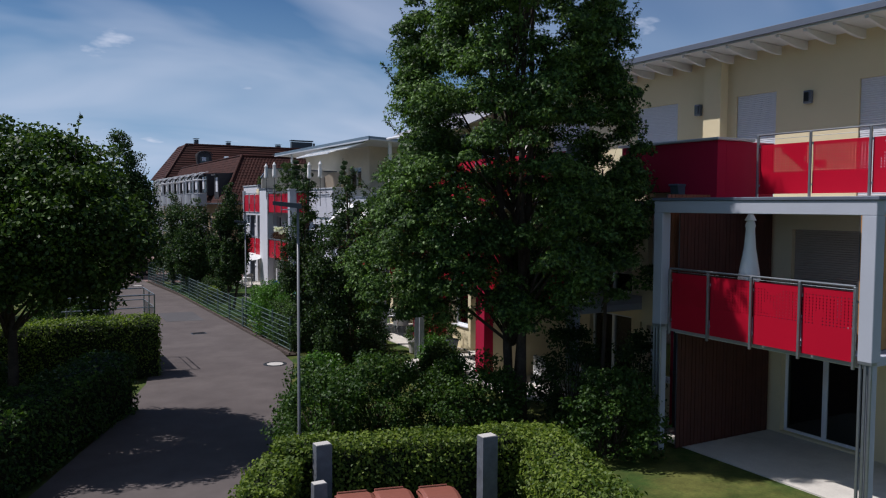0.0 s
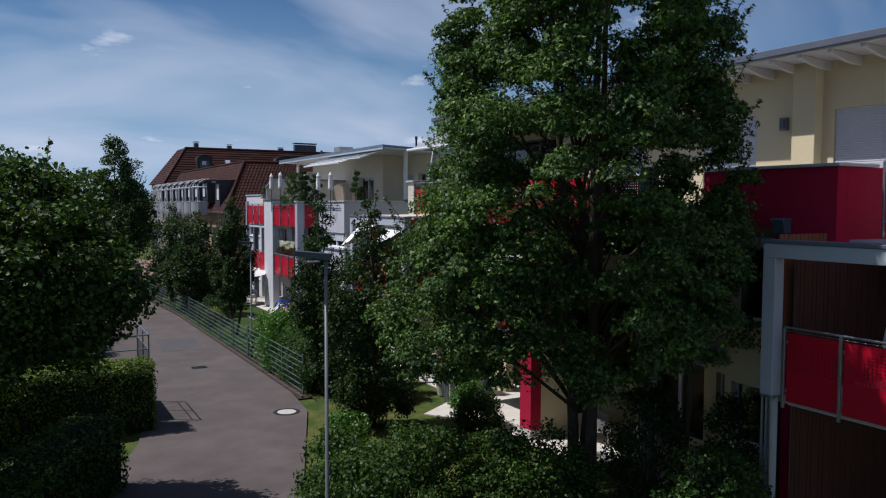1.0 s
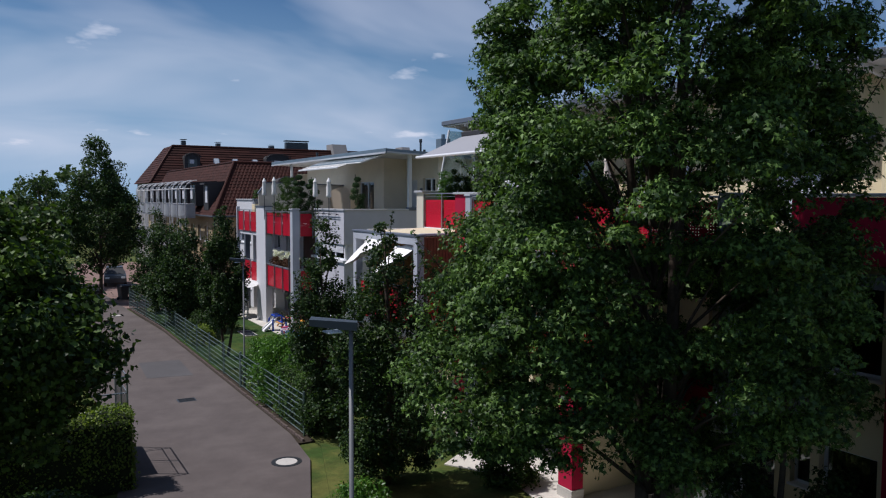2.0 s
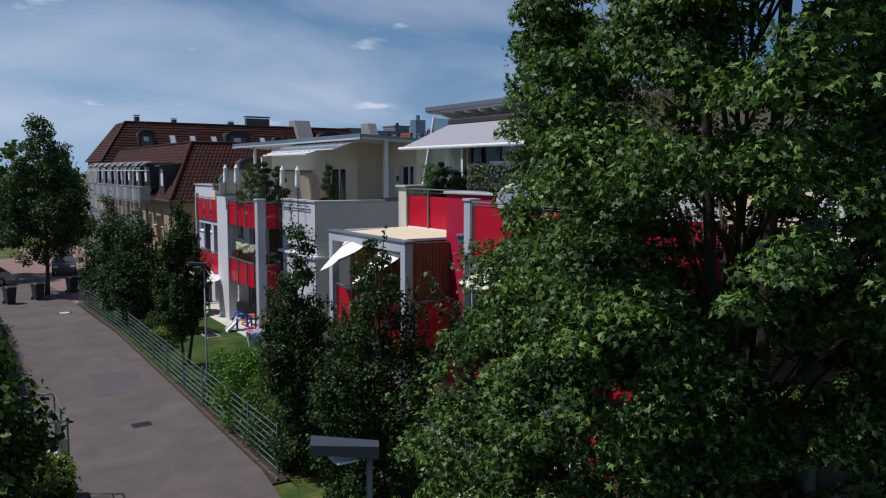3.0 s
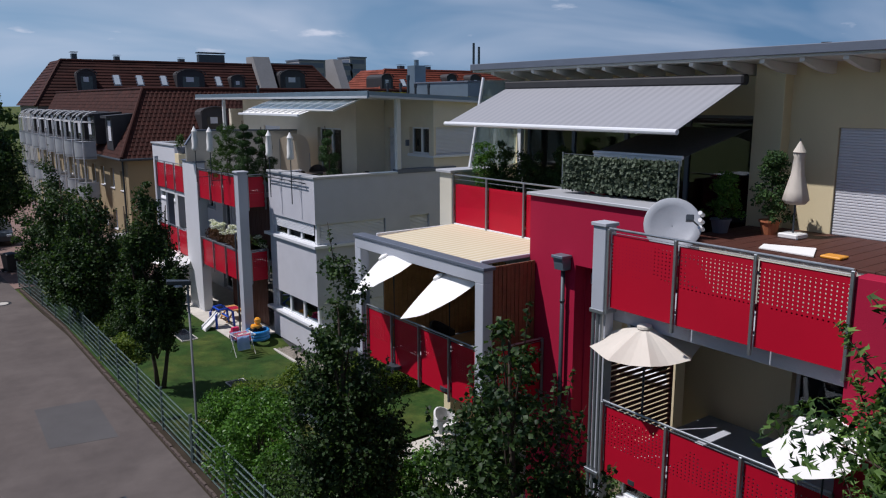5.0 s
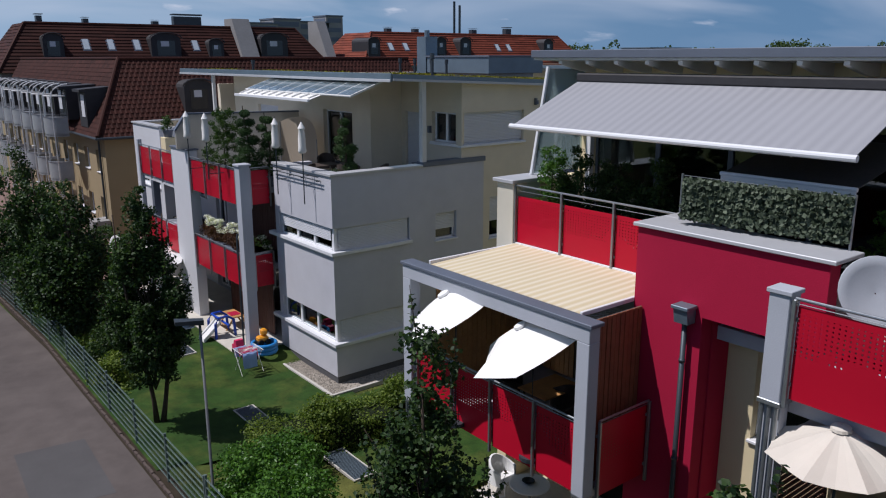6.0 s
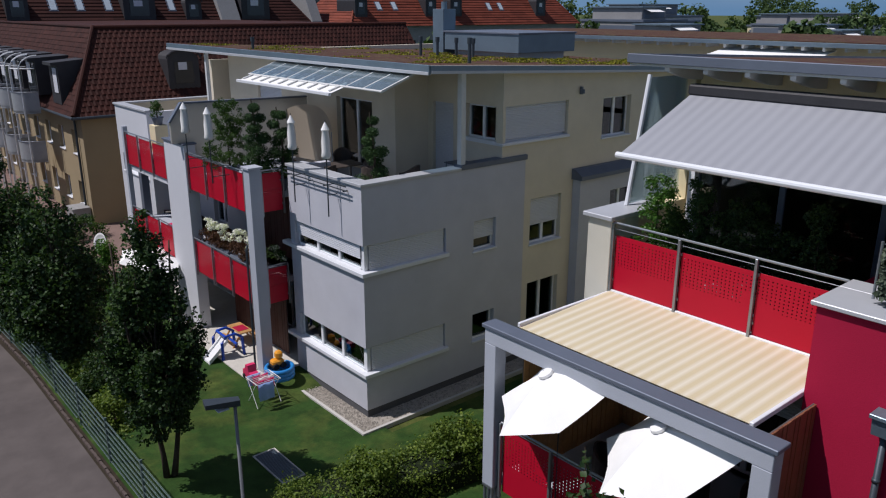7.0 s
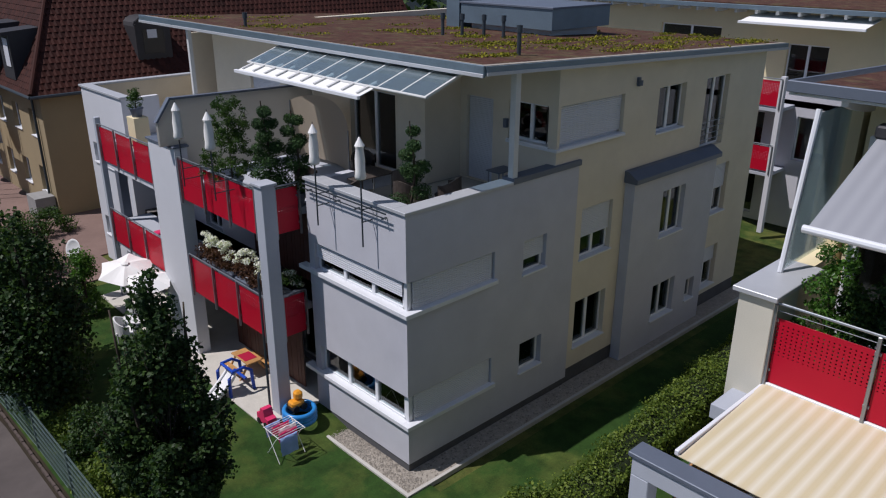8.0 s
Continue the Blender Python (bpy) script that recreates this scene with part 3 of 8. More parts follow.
def tree(name, label, base, height, clear, profile, leaf, seed, n=260, per=90, clump=0.42, size=0.11, trunk=0.16, stems=1, lean=(0, 0), lobes=False, limbs=36, category="tree", group="", bend=(0, 0), carve=-0.28, shoots=24, facing=0.6, wobble=0.28, skew=(0, 0), dome=False, holes=0.55, shell=0.45):
    """A broadleaf tree: tapered trunk with limbs up to the clumps, and a crown of single leaves."""
    rng = np.random.default_rng(seed)
    t = thing(name, label, category, base, group)
    C = crown_centres(n, (base[0] + bend[0], base[1] + bend[1]), profile, base[2] + clear, base[2] + height, rng, shell, wobble, carve=carve, skew=skew, holes=holes)
    wood = Shape()
    for s in range(stems):
        off = Vector((0, 0, 0)) if stems == 1 else Vector((0.35 * math.cos(s * 2.4), 0.35 * math.sin(s * 2.4), 0))
        pts = []
        for k in range(9):
            h = k / 8
            pts.append(Vector(base) + off * (0.4 + 1.6 * h) + Vector((lean[0] * h + bend[0] * h * 0.7 + 0.12 * math.sin(5 * h + s), lean[1] * h + bend[1] * h * 0.7 + 0.12 * math.cos(4 * h + s), -0.15 + height * 0.9 * h)))
        wood.tube(pts, [trunk * (1.25 - 0.35 * min(k, 1)) * (1 - k / 8.6) + 0.012 for k in range(9)], 10)
    for i in rng.choice(len(C), min(limbs, len(C)), replace=False):
        c = Vector(C[i])
        h = max(min((c.z - base[2]) / height - rng.uniform(0.08, 0.2), 0.85), clear / height * 0.8)
        axis = Vector((base[0] + bend[0] * h * 0.7, base[1] + bend[1] * h * 0.7, base[2] + height * 0.9 * h / 0.9 * 0.9))
        mid = axis.lerp(c, 0.5) + Vector((0, 0, 0.12 * (c - axis).length))
        wood.tube([axis, axis.lerp(mid, 0.5), mid, c], [trunk * 0.36 * (1 - h * 0.6), trunk * 0.26 * (1 - h * 0.6), trunk * 0.18 * (1 - h * 0.6) + 0.004, 0.008], 6)
    P, out = clumps(C, clump * rng.uniform(0.6, 1.4, len(C)), per, rng, dome)
    # leafy shoots that stand out of the crown
    far = np.hypot(C[:, 0] - base[0] - bend[0], C[:, 1] - base[1] - bend[1]) / profile.scale + (C[:, 2] - base[2]) / height * 1.2
    for i in rng.choice(np.argsort(far)[-max(len(C) // 3, shoots):], shoots, replace=False):
        d = Vector(C[i]) - Vector((base[0] + bend[0], base[1] + bend[1], base[2] + height * 0.45))
        d = Vector((d.x * 0.5, d.y * 0.5, abs(d.z) * 0.5)).normalized() * 0.55 + Vector((rng.normal() * 0.2, rng.normal() * 0.2, 0.75))
        a = Vector(C[i])
        b = a + d.normalized() * clump * rng.uniform(1.4, 3.0)
        wood.tube([a, b], [0.012, 0.004], 4)
        k = max(per // 5, 10)
        f = rng.uniform(0.2, 1.0, (k, 1))
        Q = np.array(a) + f * np.array(b - a) + rng.normal(0, 0.055, (k, 3)) * (1.3 - f)
        P, out = np.concatenate([P, Q]), np.concatenate([out, np.tile(np.array(d), (k, 1))])
    part("trunk", wood, M["bark"], t, "", True)
    part("crown", leaf_mesh("crown", P, size, M[leaf], rng, out * facing, 0.6, 0.85, lobes), None, t, "")
    return t


def hedge(name, label, a, b, width, height, leaf, seed, density=420, size=0.07, z=0.0, rough=0.10, category="hedge", round_top=0.0):
    """A clipped hedge from a to b: a solid dark heart under a skin of leaves."""
    rng = np.random.default_rng(seed)
    a, b = Vector((*a, z)), Vector((*b, z))
    d = (b - a)
    L = d.length
    d.normalize()
    s = Vector((-d.y, d.x, 0))
    t = thing(name, label, category, tuple(a.lerp(b, 0.5)))
    w = width / 2
    # solid filler; the hedge's inner shade is put into its near-black colour
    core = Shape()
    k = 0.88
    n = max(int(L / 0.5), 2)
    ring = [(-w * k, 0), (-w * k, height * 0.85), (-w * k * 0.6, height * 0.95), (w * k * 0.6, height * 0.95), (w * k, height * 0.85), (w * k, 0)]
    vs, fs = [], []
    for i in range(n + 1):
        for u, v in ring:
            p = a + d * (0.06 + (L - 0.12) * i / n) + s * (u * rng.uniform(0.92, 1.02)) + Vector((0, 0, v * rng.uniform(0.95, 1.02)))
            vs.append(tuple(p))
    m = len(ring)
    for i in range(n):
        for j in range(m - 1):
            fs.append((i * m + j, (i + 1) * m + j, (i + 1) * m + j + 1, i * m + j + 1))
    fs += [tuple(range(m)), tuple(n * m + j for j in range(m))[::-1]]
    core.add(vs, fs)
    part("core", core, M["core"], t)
    areas = [L * width, 2 * L * height, 2 * width * height]
    count = [int(q * density) for q in areas]
    u, v = rng.uniform(0, L, count[0]), rng.uniform(-w, w, count[0])
    edge = 1 - (np.abs(v) / w) ** 4 * 0.06
    P = [np.stack([u, v, height * edge], 1)]
    N = [np.tile([0, 0, 1.0], (count[0], 1))]
    u, h, sg = rng.uniform(0, L, count[1]), rng.uniform(0.02, height, count[1]), rng.choice([-1, 1], count[1])
    P.append(np.stack([u, sg * w, h], 1)); N.append(np.stack([0 * u, sg * 1.0, 0.2 + 0 * u], 1))
    v, h, sg = rng.uniform(-w, w, count[2]), rng.uniform(0.02, height, count[2]), rng.choice([0, 1], count[2])
    P.append(np.stack([sg * L, v, h], 1)); N.append(np.stack([sg * 2.0 - 1, 0 * v, 0.2 + 0 * v], 1))
    P, N = np.concatenate(P), np.concatenate(N)
    wob = np.array([noise.noise(Vector((p[0] * 1.1 + seed, p[1] * 1.1, p[2] * 1.3))) for p in P])
    P = P + N * (wob[:, None] * rough * 1.4 + rng.normal(0, rough * 0.45, (len(P), 1)) - rough * 0.3)
    R = np.array([d, s, (0, 0, 1)])
    part("foliage", leaf_mesh("foliage", P @ R + np.array(a), size, M[leaf], rng, (N @ R) * 0.8, 0.35, 0.7), None, t)
    return t


def shrub(name, label, base, radii, leaf, seed, n=60, per=70, clump=0.25, size=0.07, category="shrub", group="", flowers=None):
    """A loose bush: stems from one foot and leaf clumps in a broad dome."""
    rng = np.random.default_rng(seed)
    t = thing(name, label, category, base, group)
    a, r = rng.uniform(0, 6.28, n), rng.uniform(0.25, 1, n) ** 0.6
    h = rng.uniform(0.08, 1.0, n)
    rr = np.sqrt(np.clip(1 - (h * 0.9) ** 2.2, 0.04, 1)) * r * rng.uniform(0.8, 1.12, n)
    C = np.stack([base[0] + radii[0] * rr * np.cos(a), base[1] + radii[1] * rr * np.sin(a), base[2] + radii[2] * h], 1)
    wood = Shape()
    for i in range(0, n, 3):
        c = Vector(C[i])
        b = Vector(base) + Vector((rng.normal() * 0.08, rng.normal() * 0.08, -0.03))
        wood.tube([b, b.lerp(c, 0.5) + Vector((0, 0, 0.1 * radii[2])), c], [0.022, 0.014, 0.005], 5)
    part("stem", wood, M["bark"], t)
    P, out = clumps(C, clump * rng.uniform(0.7, 1.25, n), per, rng)
    part("foliage", leaf_mesh("foliage", P, size, M[leaf], rng, out * 0.8 + np.array([0, 0, 0.2]), 0.4, 0.7), None, t)
    if flowers:
        k = rng.choice(n, n // 2, replace=False)
        P, out = clumps(C[k] + np.array([0, 0, clump * 0.5]), clump * 0.75, 60, rng)
        part("flowers", leaf_mesh("flowers", P, 0.06, M[flowers], rng, out, 0.3, 0.9), None, t, "heads of white flowers")
    return t

# ---- ground ----


def sheet(name, outline, z, mat, label, thick=0.05):
    s = Shape().prism(outline, 2, z - thick, z)
    return structure(name, s, M[mat], label)

def garden_z(x, y):
    """The lawn of the grey house sinks a little towards its bay."""
    def ease(t):
        t = min(max(t, 0.0), 1.0)
        return t * t * (3 - 2 * t)
    return 0.02 - 0.27 * ease((x - 10.0) / 2.5) * ease((45.4 - y) / 2.0) * ease((y - 36.2) / 1.6)


# one sheet to the horizon, dipping with the garden of the grey house
far_ground = Shape()
xs = [-900, 9.0] + [9.0 + k * 0.5 for k in range(1, 11)] + [34.5, 1500]
ys = [-500, 35.5] + [35.5 + k * 0.5 for k in range(1, 22)] + [1700]
for i in range(len(xs) - 1):
    for j in range(len(ys) - 1):
        q = [(xs[i], ys[j]), (xs[i + 1], ys[j]), (xs[i + 1], ys[j + 1]), (xs[i], ys[j + 1])]
        far_ground.add([(u, v, (garden_z(u, v) if u < 40 else 0.02) - 0.08) for u, v in q], [(0, 1, 2, 3)])
structure("ground", far_ground, M["drylawn"], "grassy ground reaching out to the horizon")
sheet("road", [(-6, -30), (1.5, -30), (3.2, 4), (4.6, 15), (6.6, 21), (8.6, 26.5), (8.88, 29), (8.88, 36), (8.86, 50), (8.5, 57), (8.1, 67), (7.2, 78), (4.2, 78), (3.9, 60), (3.8, 40), (4.3, 33), (4.5, 31), (3.4, 25.5), (1.5, 20), (-2, 12), (-6, 0)], 0.0, "asphalt", "worn grey asphalt lane between gardens")
sheet("road_junction", [(-30, 60.5), (9.5, 60.5), (14, 64), (15.0, 90), (-30, 90)], -0.012, "redpave", "sunny junction of reddish block paving")
sheet("road_patch", [(6.25, 38.9), (8.0, 38.6), (8.12, 42.0), (6.4, 42.2)], 0.004, "patch", "darker rectangular asphalt repair", 0.004)

lawn, cell = Shape(), 0.4
for i in range(62):
    for j in range(61):
        x, y = 9.1 + i * cell, 33.4 + j * cell
        if (y < 40.2 or x < 15.6) and y + x * 0.45 > 43.0 - max(x - 12.5, 0) * 3:
            q = [(x, y), (x + cell, y), (x + cell, y + cell), (x, y + cell)]
            lawn.add([(u, v, garden_z(u, v)) for u, v in q], [(0, 1, 2, 3)])
structure("lawn_garden", lawn, M["lawn"], "green mown lawn round the grey house")
sheet("lawn_near", [(6.9, 20), (9.3, 27.5), (9.3, 39), (12.0, 37.5), (13.6, 33.4), (13.6, 6), (6.5, 6), (5.4, 14)], 0.015, "drylawn", "yellowing lawn of a shaded garden", 0.06)
sheet("terrace_south", [(13.6, 5.5), (16.6, 5.5), (16.6, 33.2), (13.6, 33.2), (13.6, 22.4), (12.75, 21.2), (12.7, 18.4), (13.6, 17.2)], 0.05, "paver", "pale concrete slab terrace in front of the red house", 0.1)
sheet("terrace_path", [(11.6, 24.2), (13.7, 25.6), (13.7, 22.6), (12.8, 20.4), (12.2, 20.6), (12.6, 22.6)], 0.045, "paver", "pale stone path to the terrace", 0.06)
sheet("terrace_north", [(14.0, 45.2), (17, 45.2), (17, 56.8), (14.0, 56.8)], 0.05, "paver", "pale slab terrace under the balconies", 0.1)
sheet("pavement_north", [(10.2, 58.5), (15.6, 58.5), (15.6, 61.0), (40, 61.0), (40, 67.5), (9.2, 67.5)], 0.0, "redpave", "reddish paved yard beside the old house", 0.05)

sheet("pavement_front", [(8.4, 67.5), (16.2, 67.5), (16.2, 99.5), (8.0, 99.5)], 0.0, "redpave", "reddish paved forecourt of the old house", 0.05)
sheet("soil_strip", [(8.8, 28), (9.4, 28), (9.4, 60), (8.5, 60), (8.8, 50)], -0.005, "soil", "bare soil strip under the fence", 0.04)
kerb = thing("kerb", "low brown brick edging along the lane", "kerb", (9.05, 40, 0), kind="structure")
brick = Shape().box((-0.035, -0.115, -0.06), (0.035, 0.115, 0.045), 0.012).mesh("brick", M["kerb"])
for i in range(130):
    y = 28.2 + i * 0.245
    x = 8.97 if y < 51 else 8.97 - (y - 51) * 0.045
    b = new("brick", brick)
    b.parent, b.matrix_parent_inverse = kerb, Matrix.Translation((-9.05, -40, 0))
    b.matrix_basis = pose(x, y, 0.03 + 0.012 * math.sin(i * 2.3), 3 * math.sin(i), 4 * math.cos(i * 1.7), 3 * math.sin(i * 3.1))

# gravel strip with its concrete edging round the bay
GZ = -0.22
g = Shape().prism([(15.25, 40.65), (34, 40.65), (34, 41.3), (15.85, 41.3), (15.85, 45.1), (15.25, 45.1)], 2, GZ - 0.3, GZ)
gravel = structure("gravel_strip", g, M["gravel"], "strip of pale grey gravel along the house wall")
rng = np.random.default_rng(5)
peb = Shape()
for i in range(3000):
    if i % 3:
        x, y = rng.uniform(15.27, 15.82), rng.uniform(40.7, 45.0)
    else:
        x, y = rng.uniform(15.3, 24), rng.uniform(40.7, 41.25)
    r = rng.uniform(0.018, 0.04)
    a = rng.uniform(0, 6.28)
    ca, sa = r * math.cos(a), r * math.sin(a)
    peb.add([(x + ca, y + sa, GZ), (x - sa, y + ca * 0.8, GZ), (x - ca, y - sa, GZ), (x + sa, y - ca * 0.8, GZ), (x, y, GZ + r * 0.8)], [(0, 1, 4), (1, 2, 4), (2, 3, 4), (3, 0, 4)])
tagged(part("pebbles", peb, M["gravel"], gravel, "loose rounded pebbles"), kind="stuff")
edge = Shape().box((15.15, 40.55, GZ - 0.3), (15.25, 45.1, GZ + 0.025)).box((15.25, 40.55, GZ - 0.3), (34, 40.65, GZ + 0.025))
structure("edging", edge, M["concrete"], "pale concrete lawn edging")

# ---- windows, balconies ----


def window(parent, axis, at, u0, u1, z0, z1, inward, panes=2, shut=0.0, sill=True, depth=0.16, name="window", blind="shutter", frame_mat="upvc"):
    """A window in a wall that runs along y (axis 0) or x (axis 1): frame, panes, sill, and a roller shutter let down by a share."""
    sg = 1 if inward > 0 else -1

    def p(u, d, z):
        return (at + sg * d, u, z) if axis == 0 else (u, at + sg * d, z)
    fr = Shape()
    t = 0.07
    fr.box(p(u0, depth, z0), p(u0 + t, depth + 0.07, z1)).box(p(u1 - t, depth, z0), p(u1, depth + 0.07, z1))
    fr.box(p(u0, depth, z0), p(u1, depth + 0.07, z0 + t)).box(p(u0, depth, z1 - t), p(u1, depth + 0.07, z1))
    w = (u1 - u0) / panes
    for k in range(1, panes):
        fr.box(p(u0 + k * w - 0.06, depth - 0.01, z0 + 0.02), p(u0 + k * w + 0.06, depth + 0.06, z1 - 0.02))
    f = part(name, fr, M[frame_mat], parent, "white framed window" if frame_mat == "upvc" else "dark framed window")
    for k in range(panes):
        g = Shape().box(p(u0 + k * w + 0.04, depth + 0.03, z0 + 0.04), p(u0 + (k + 1) * w - 0.04, depth + 0.045, z1 - 0.04), 0.001)
        ob = part("pane", g, M["glass"], f)
        ob.visible_shadow = False
    # added zigzag sheet for the room; its lack of light is in the colour
    dim_sheet = Shape()
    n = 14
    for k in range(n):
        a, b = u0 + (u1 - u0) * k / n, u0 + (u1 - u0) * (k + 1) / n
        dim_sheet.add([p(a, depth + 0.30 + 0.02 * (k % 2), z0), p(b, depth + 0.30 + 0.02 * ((k + 1) % 2), z0), p(b, depth + 0.30 + 0.02 * ((k + 1) % 2), z1), p(a, depth + 0.30 + 0.02 * (k % 2), z1)], [(0, 1, 2, 3)])
    part("room_back", dim_sheet, M["inside"], f, "dark pleated sheet in place of the unlit room")
    if sill:
        part("sill", Shape().box(p(u0 - 0.04, -0.06, z0 - 0.04), p(u1 + 0.04, depth + 0.02, z0 + 0.014)), M["sill"], f)
    if shut:
        sl = Shape()
        n = max(math.ceil((z1 - z0) * shut / 0.055 - 0.3), 1)
        line = []
        for k in range(n):
            zt = z1 - k * 0.055
            line += [(depth - 0.035, zt), (depth - 0.055, zt - 0.012), (depth - 0.055, zt - 0.043)]
        line.append((depth - 0.035, z1 - n * 0.055))
        m = len(line)
        sl.add([p(u0 + 0.015, d, z) for d, z in line] + [p(u1 - 0.015, d, z) for d, z in line], [(i, i + 1, m + i + 1, m + i) for i in range(m - 1)])
        part("roller_shutter", sl, M[blind], f)
    return f


def railing(parent, x, y0, y1, z0, ztop, posts, gap=0.03, axis=0, name="balcony", flat=False, lower=0.0):
    """Red sheet panels between steel posts, with a hand rail above and a thin wire between."""
    def p(u, d, z):
        return (x + d, u, z) if axis == 0 else (u, x + d, z)
    rail = Shape().tube([p(y0, -0.06, ztop + 0.10), p(y1, -0.06, ztop + 0.10)], 0.022, 10)
    r = part("railing", rail, M["steel"], parent, "steel hand rail")
    zw = ztop + 0.035 - lower * 0.35
    part("wire", Shape().tube([p(y0, -0.05, zw), p(y1, -0.05, zw)], 0.006, 6), M["steel"], r)
    ys = [y0 + (y1 - y0) * k / posts for k in range(posts + 1)]
    for k, u in enumerate(ys):
        s = Shape().box(p(u - 0.025, -0.10, z0 - 0.12), p(u + 0.025, -0.045, ztop + 0.09), 0.006)
        for zz in (z0 + 0.18, ztop - 0.2):
            s.box(p(u - 0.045, -0.045, zz), p(u + 0.045, -0.02, zz + 0.05), 0.004)
        part("post", s, M["steel"], r)
    for a, b in zip(ys, ys[1:]):
        part("panel", Shape().box(p(a + gap, -0.029, z0), p(b - gap, -0.025, ztop - lower), 0.001), M["panel"], r)
    return r


def boards(parent, axis, at, u0, u1, z0, z1, mat, width=0.14, name="cladding", thick=0.025):
    """Upright boards side by side, each its own piece."""
    n = max(int(round((u1 - u0) / width)), 1)
    w = (u1 - u0) / n
    back = Shape().box(*(((at + thick, u0, z0), (at + thick + 0.02, u1, z1)) if axis == 0 else ((u0, at + thick, z0), (u1, at + thick + 0.02, z1))))
    c = part(name, back, M["plinth"], parent, "upright timber boarding")
    for k in range(n):
        a, b = u0 + k * w + 0.006, u0 + (k + 1) * w - 0.006
        d = 0.004 * (k % 3)
        lo, hi = ((at - d, a, z0), (at + thick, b, z1)) if axis == 0 else ((a, at - d, z0), (b, at + thick, z1))
        part("board", Shape().box(lo, hi, 0.004), M[mat], c)
    return c


# ---- the red house (two mirrored halves about y = 20.6) ----
MID = 20.6
red = thing("apartment_house", "crimson and cream apartment house with red balconies", "house", (18, MID, 0))


def red_half(sg):
    """Half of the red house; sg=1 the part beyond the middle, -1 the mirrored one."""
    def Y(y):
        return MID + sg * (y - MID)

    def bx(shape, x0, x1, y0, y1, z0, z1, c=0.01):
        return shape.box((x0, Y(y0), z0), (x1, Y(y1), z1), c)

    def span(y0, y1):
        return min(Y(y0), Y(y1)), max(Y(y0), Y(y1))
    wx = 16.6
    # the southern half is a little lower
    low = 0.0 if sg > 0 else 0.09
    # main wall behind the balconies, with doors and windows
    holes = []
    for y0, y1, z0, z1 in ((29.0, 31.2, 0.1, 2.3), (31.8, 32.8, 0.9, 2.2), (29.2, 31.6, 3.0, 5.2), (21.6, 23.6, 0.1, 2.3), (24.0, 25.0, 0.9, 2.2), (21.6, 23.6, 3.0, 5.2), (26.2, 27.0, 0.9, 2.2), (26.2, 27.0, 3.8, 5.1)):
        a, b = span(y0, y1)
        holes.append((a, b, z0, z1))
    a, b = span(MID, 33.1)
    part("wall", Shape().panel_wall(0, wx, 0.3, a, b, 0, 5.9, holes), M["cream"], red, "cream rendered wall")
    for h in holes:
        window(red, 0, wx, *h, 1, panes=2 if h[1] - h[0] > 1.2 else 1, shut=(0.35 if sg > 0 else 0.72) if h[2] > 2.5 else 0.0, sill=h[2] > 0.5 and h[2] != 3.0, blind="canvas" if sg < 0 else "shutter")
    # floor slabs
    part("floor_slab", bx(Shape(), 13.25, 17.9, 20.3, 25.3, 2.82, 3.0), M["frame"], red)
    part("floor_slab", bx(Shape(), 13.25, 17.9, 28.3, 33.3, 2.82, 3.0), M["frame"], red)
    part("floor_slab", bx(Shape(), 15.0, 18.4, 20.6, 33.34, 5.66, 5.9), M["frame"], red)
    part("soffit", bx(Shape(), 13.3, 16.55, 20.4, 25.2, 2.79, 2.815), M["timber"], red)
    part("soffit", bx(Shape(), 13.3, 16.55, 28.6, 33.2, 2.79, 2.815), M["timber"], red)
    # end wall with windows
    if sg > 0:
        eh = [(19.2, 20.2, 3.9, 5.2), (19.2, 20.2, 0.9, 2.3), (23, 24.2, 3.9, 5.2), (23, 24.2, 0.9, 2.3), (23, 24.2, 6.9, 8.3)]
        part("wall", Shape().panel_wall(1, 33.4, -0.3, 15.75, 18.3, 0, 7.5, []), M["cream"], red, "cream end wall")
        part("wall", Shape().panel_wall(1, 33.4, -0.3, 18.3, 30, 0, 9.9, eh), M["cream"], red, "cream end wall")
        for h in eh:
            window(red, 1, 33.4, *h, -1, panes=1)
    else:
        part("wall", Shape().panel_wall(1, Y(33.4), 0.3, 15.75, 30, 0, 9.6, []), M["cream"], red, "cream end wall")
    # terrace corner pier and its coping
    part("pier", bx(Shape(), 15.66, 16.5, 32.92, 33.46, 5.0, 7.52), M["paleplaster"], red, "pale plastered pier")
    part("coping", bx(Shape(), 15.58, 17.2, 32.86, 33.54, 7.52, 7.60), M["cap"], red)
    # crimson screen wall with its band above the loggia
    part("red_wall", Shape().prism([(Y(27.25), 0), (Y(28.62), 0), (Y(28.62), 7.43 - low), (Y(25.3), 7.43 - low), (Y(25.3), 6.12), (Y(27.25), 6.12)], 0, 14.56, 14.86), M["redwall"], red, "crimson rendered screen wall")
    part("red_wall", bx(Shape(), 14.86, 16.6, 28.33, 28.62, 0, 7.43 - low), M["redwall"], red, "crimson rendered return wall")
    part("red_wall", bx(Shape(), 14.86, 15.4, 27.22, 27.45, 0, 6.2), M["redwall"], red, "crimson rendered return wall")
    # recessed loggia wall
    lh = [(*span(25.5, 26.68), 3.9, 5.66), (*span(25.5, 26.68), 0.95, 2.4)]
    part("wall", Shape().panel_wall(0, 15.4, 0.3, *span(25.3, 27.45), 0, 6.2, lh), M["cream"], red, "cream loggia wall")
    for h in lh:
        window(red, 0, 15.4, *h, 1, panes=1, shut=0.0, sill=True)
    part("ceiling_slab", bx(Shape(), 14.86, 15.7, 25.3, 28.3, 6.12, 6.3), M["redwall"], red)
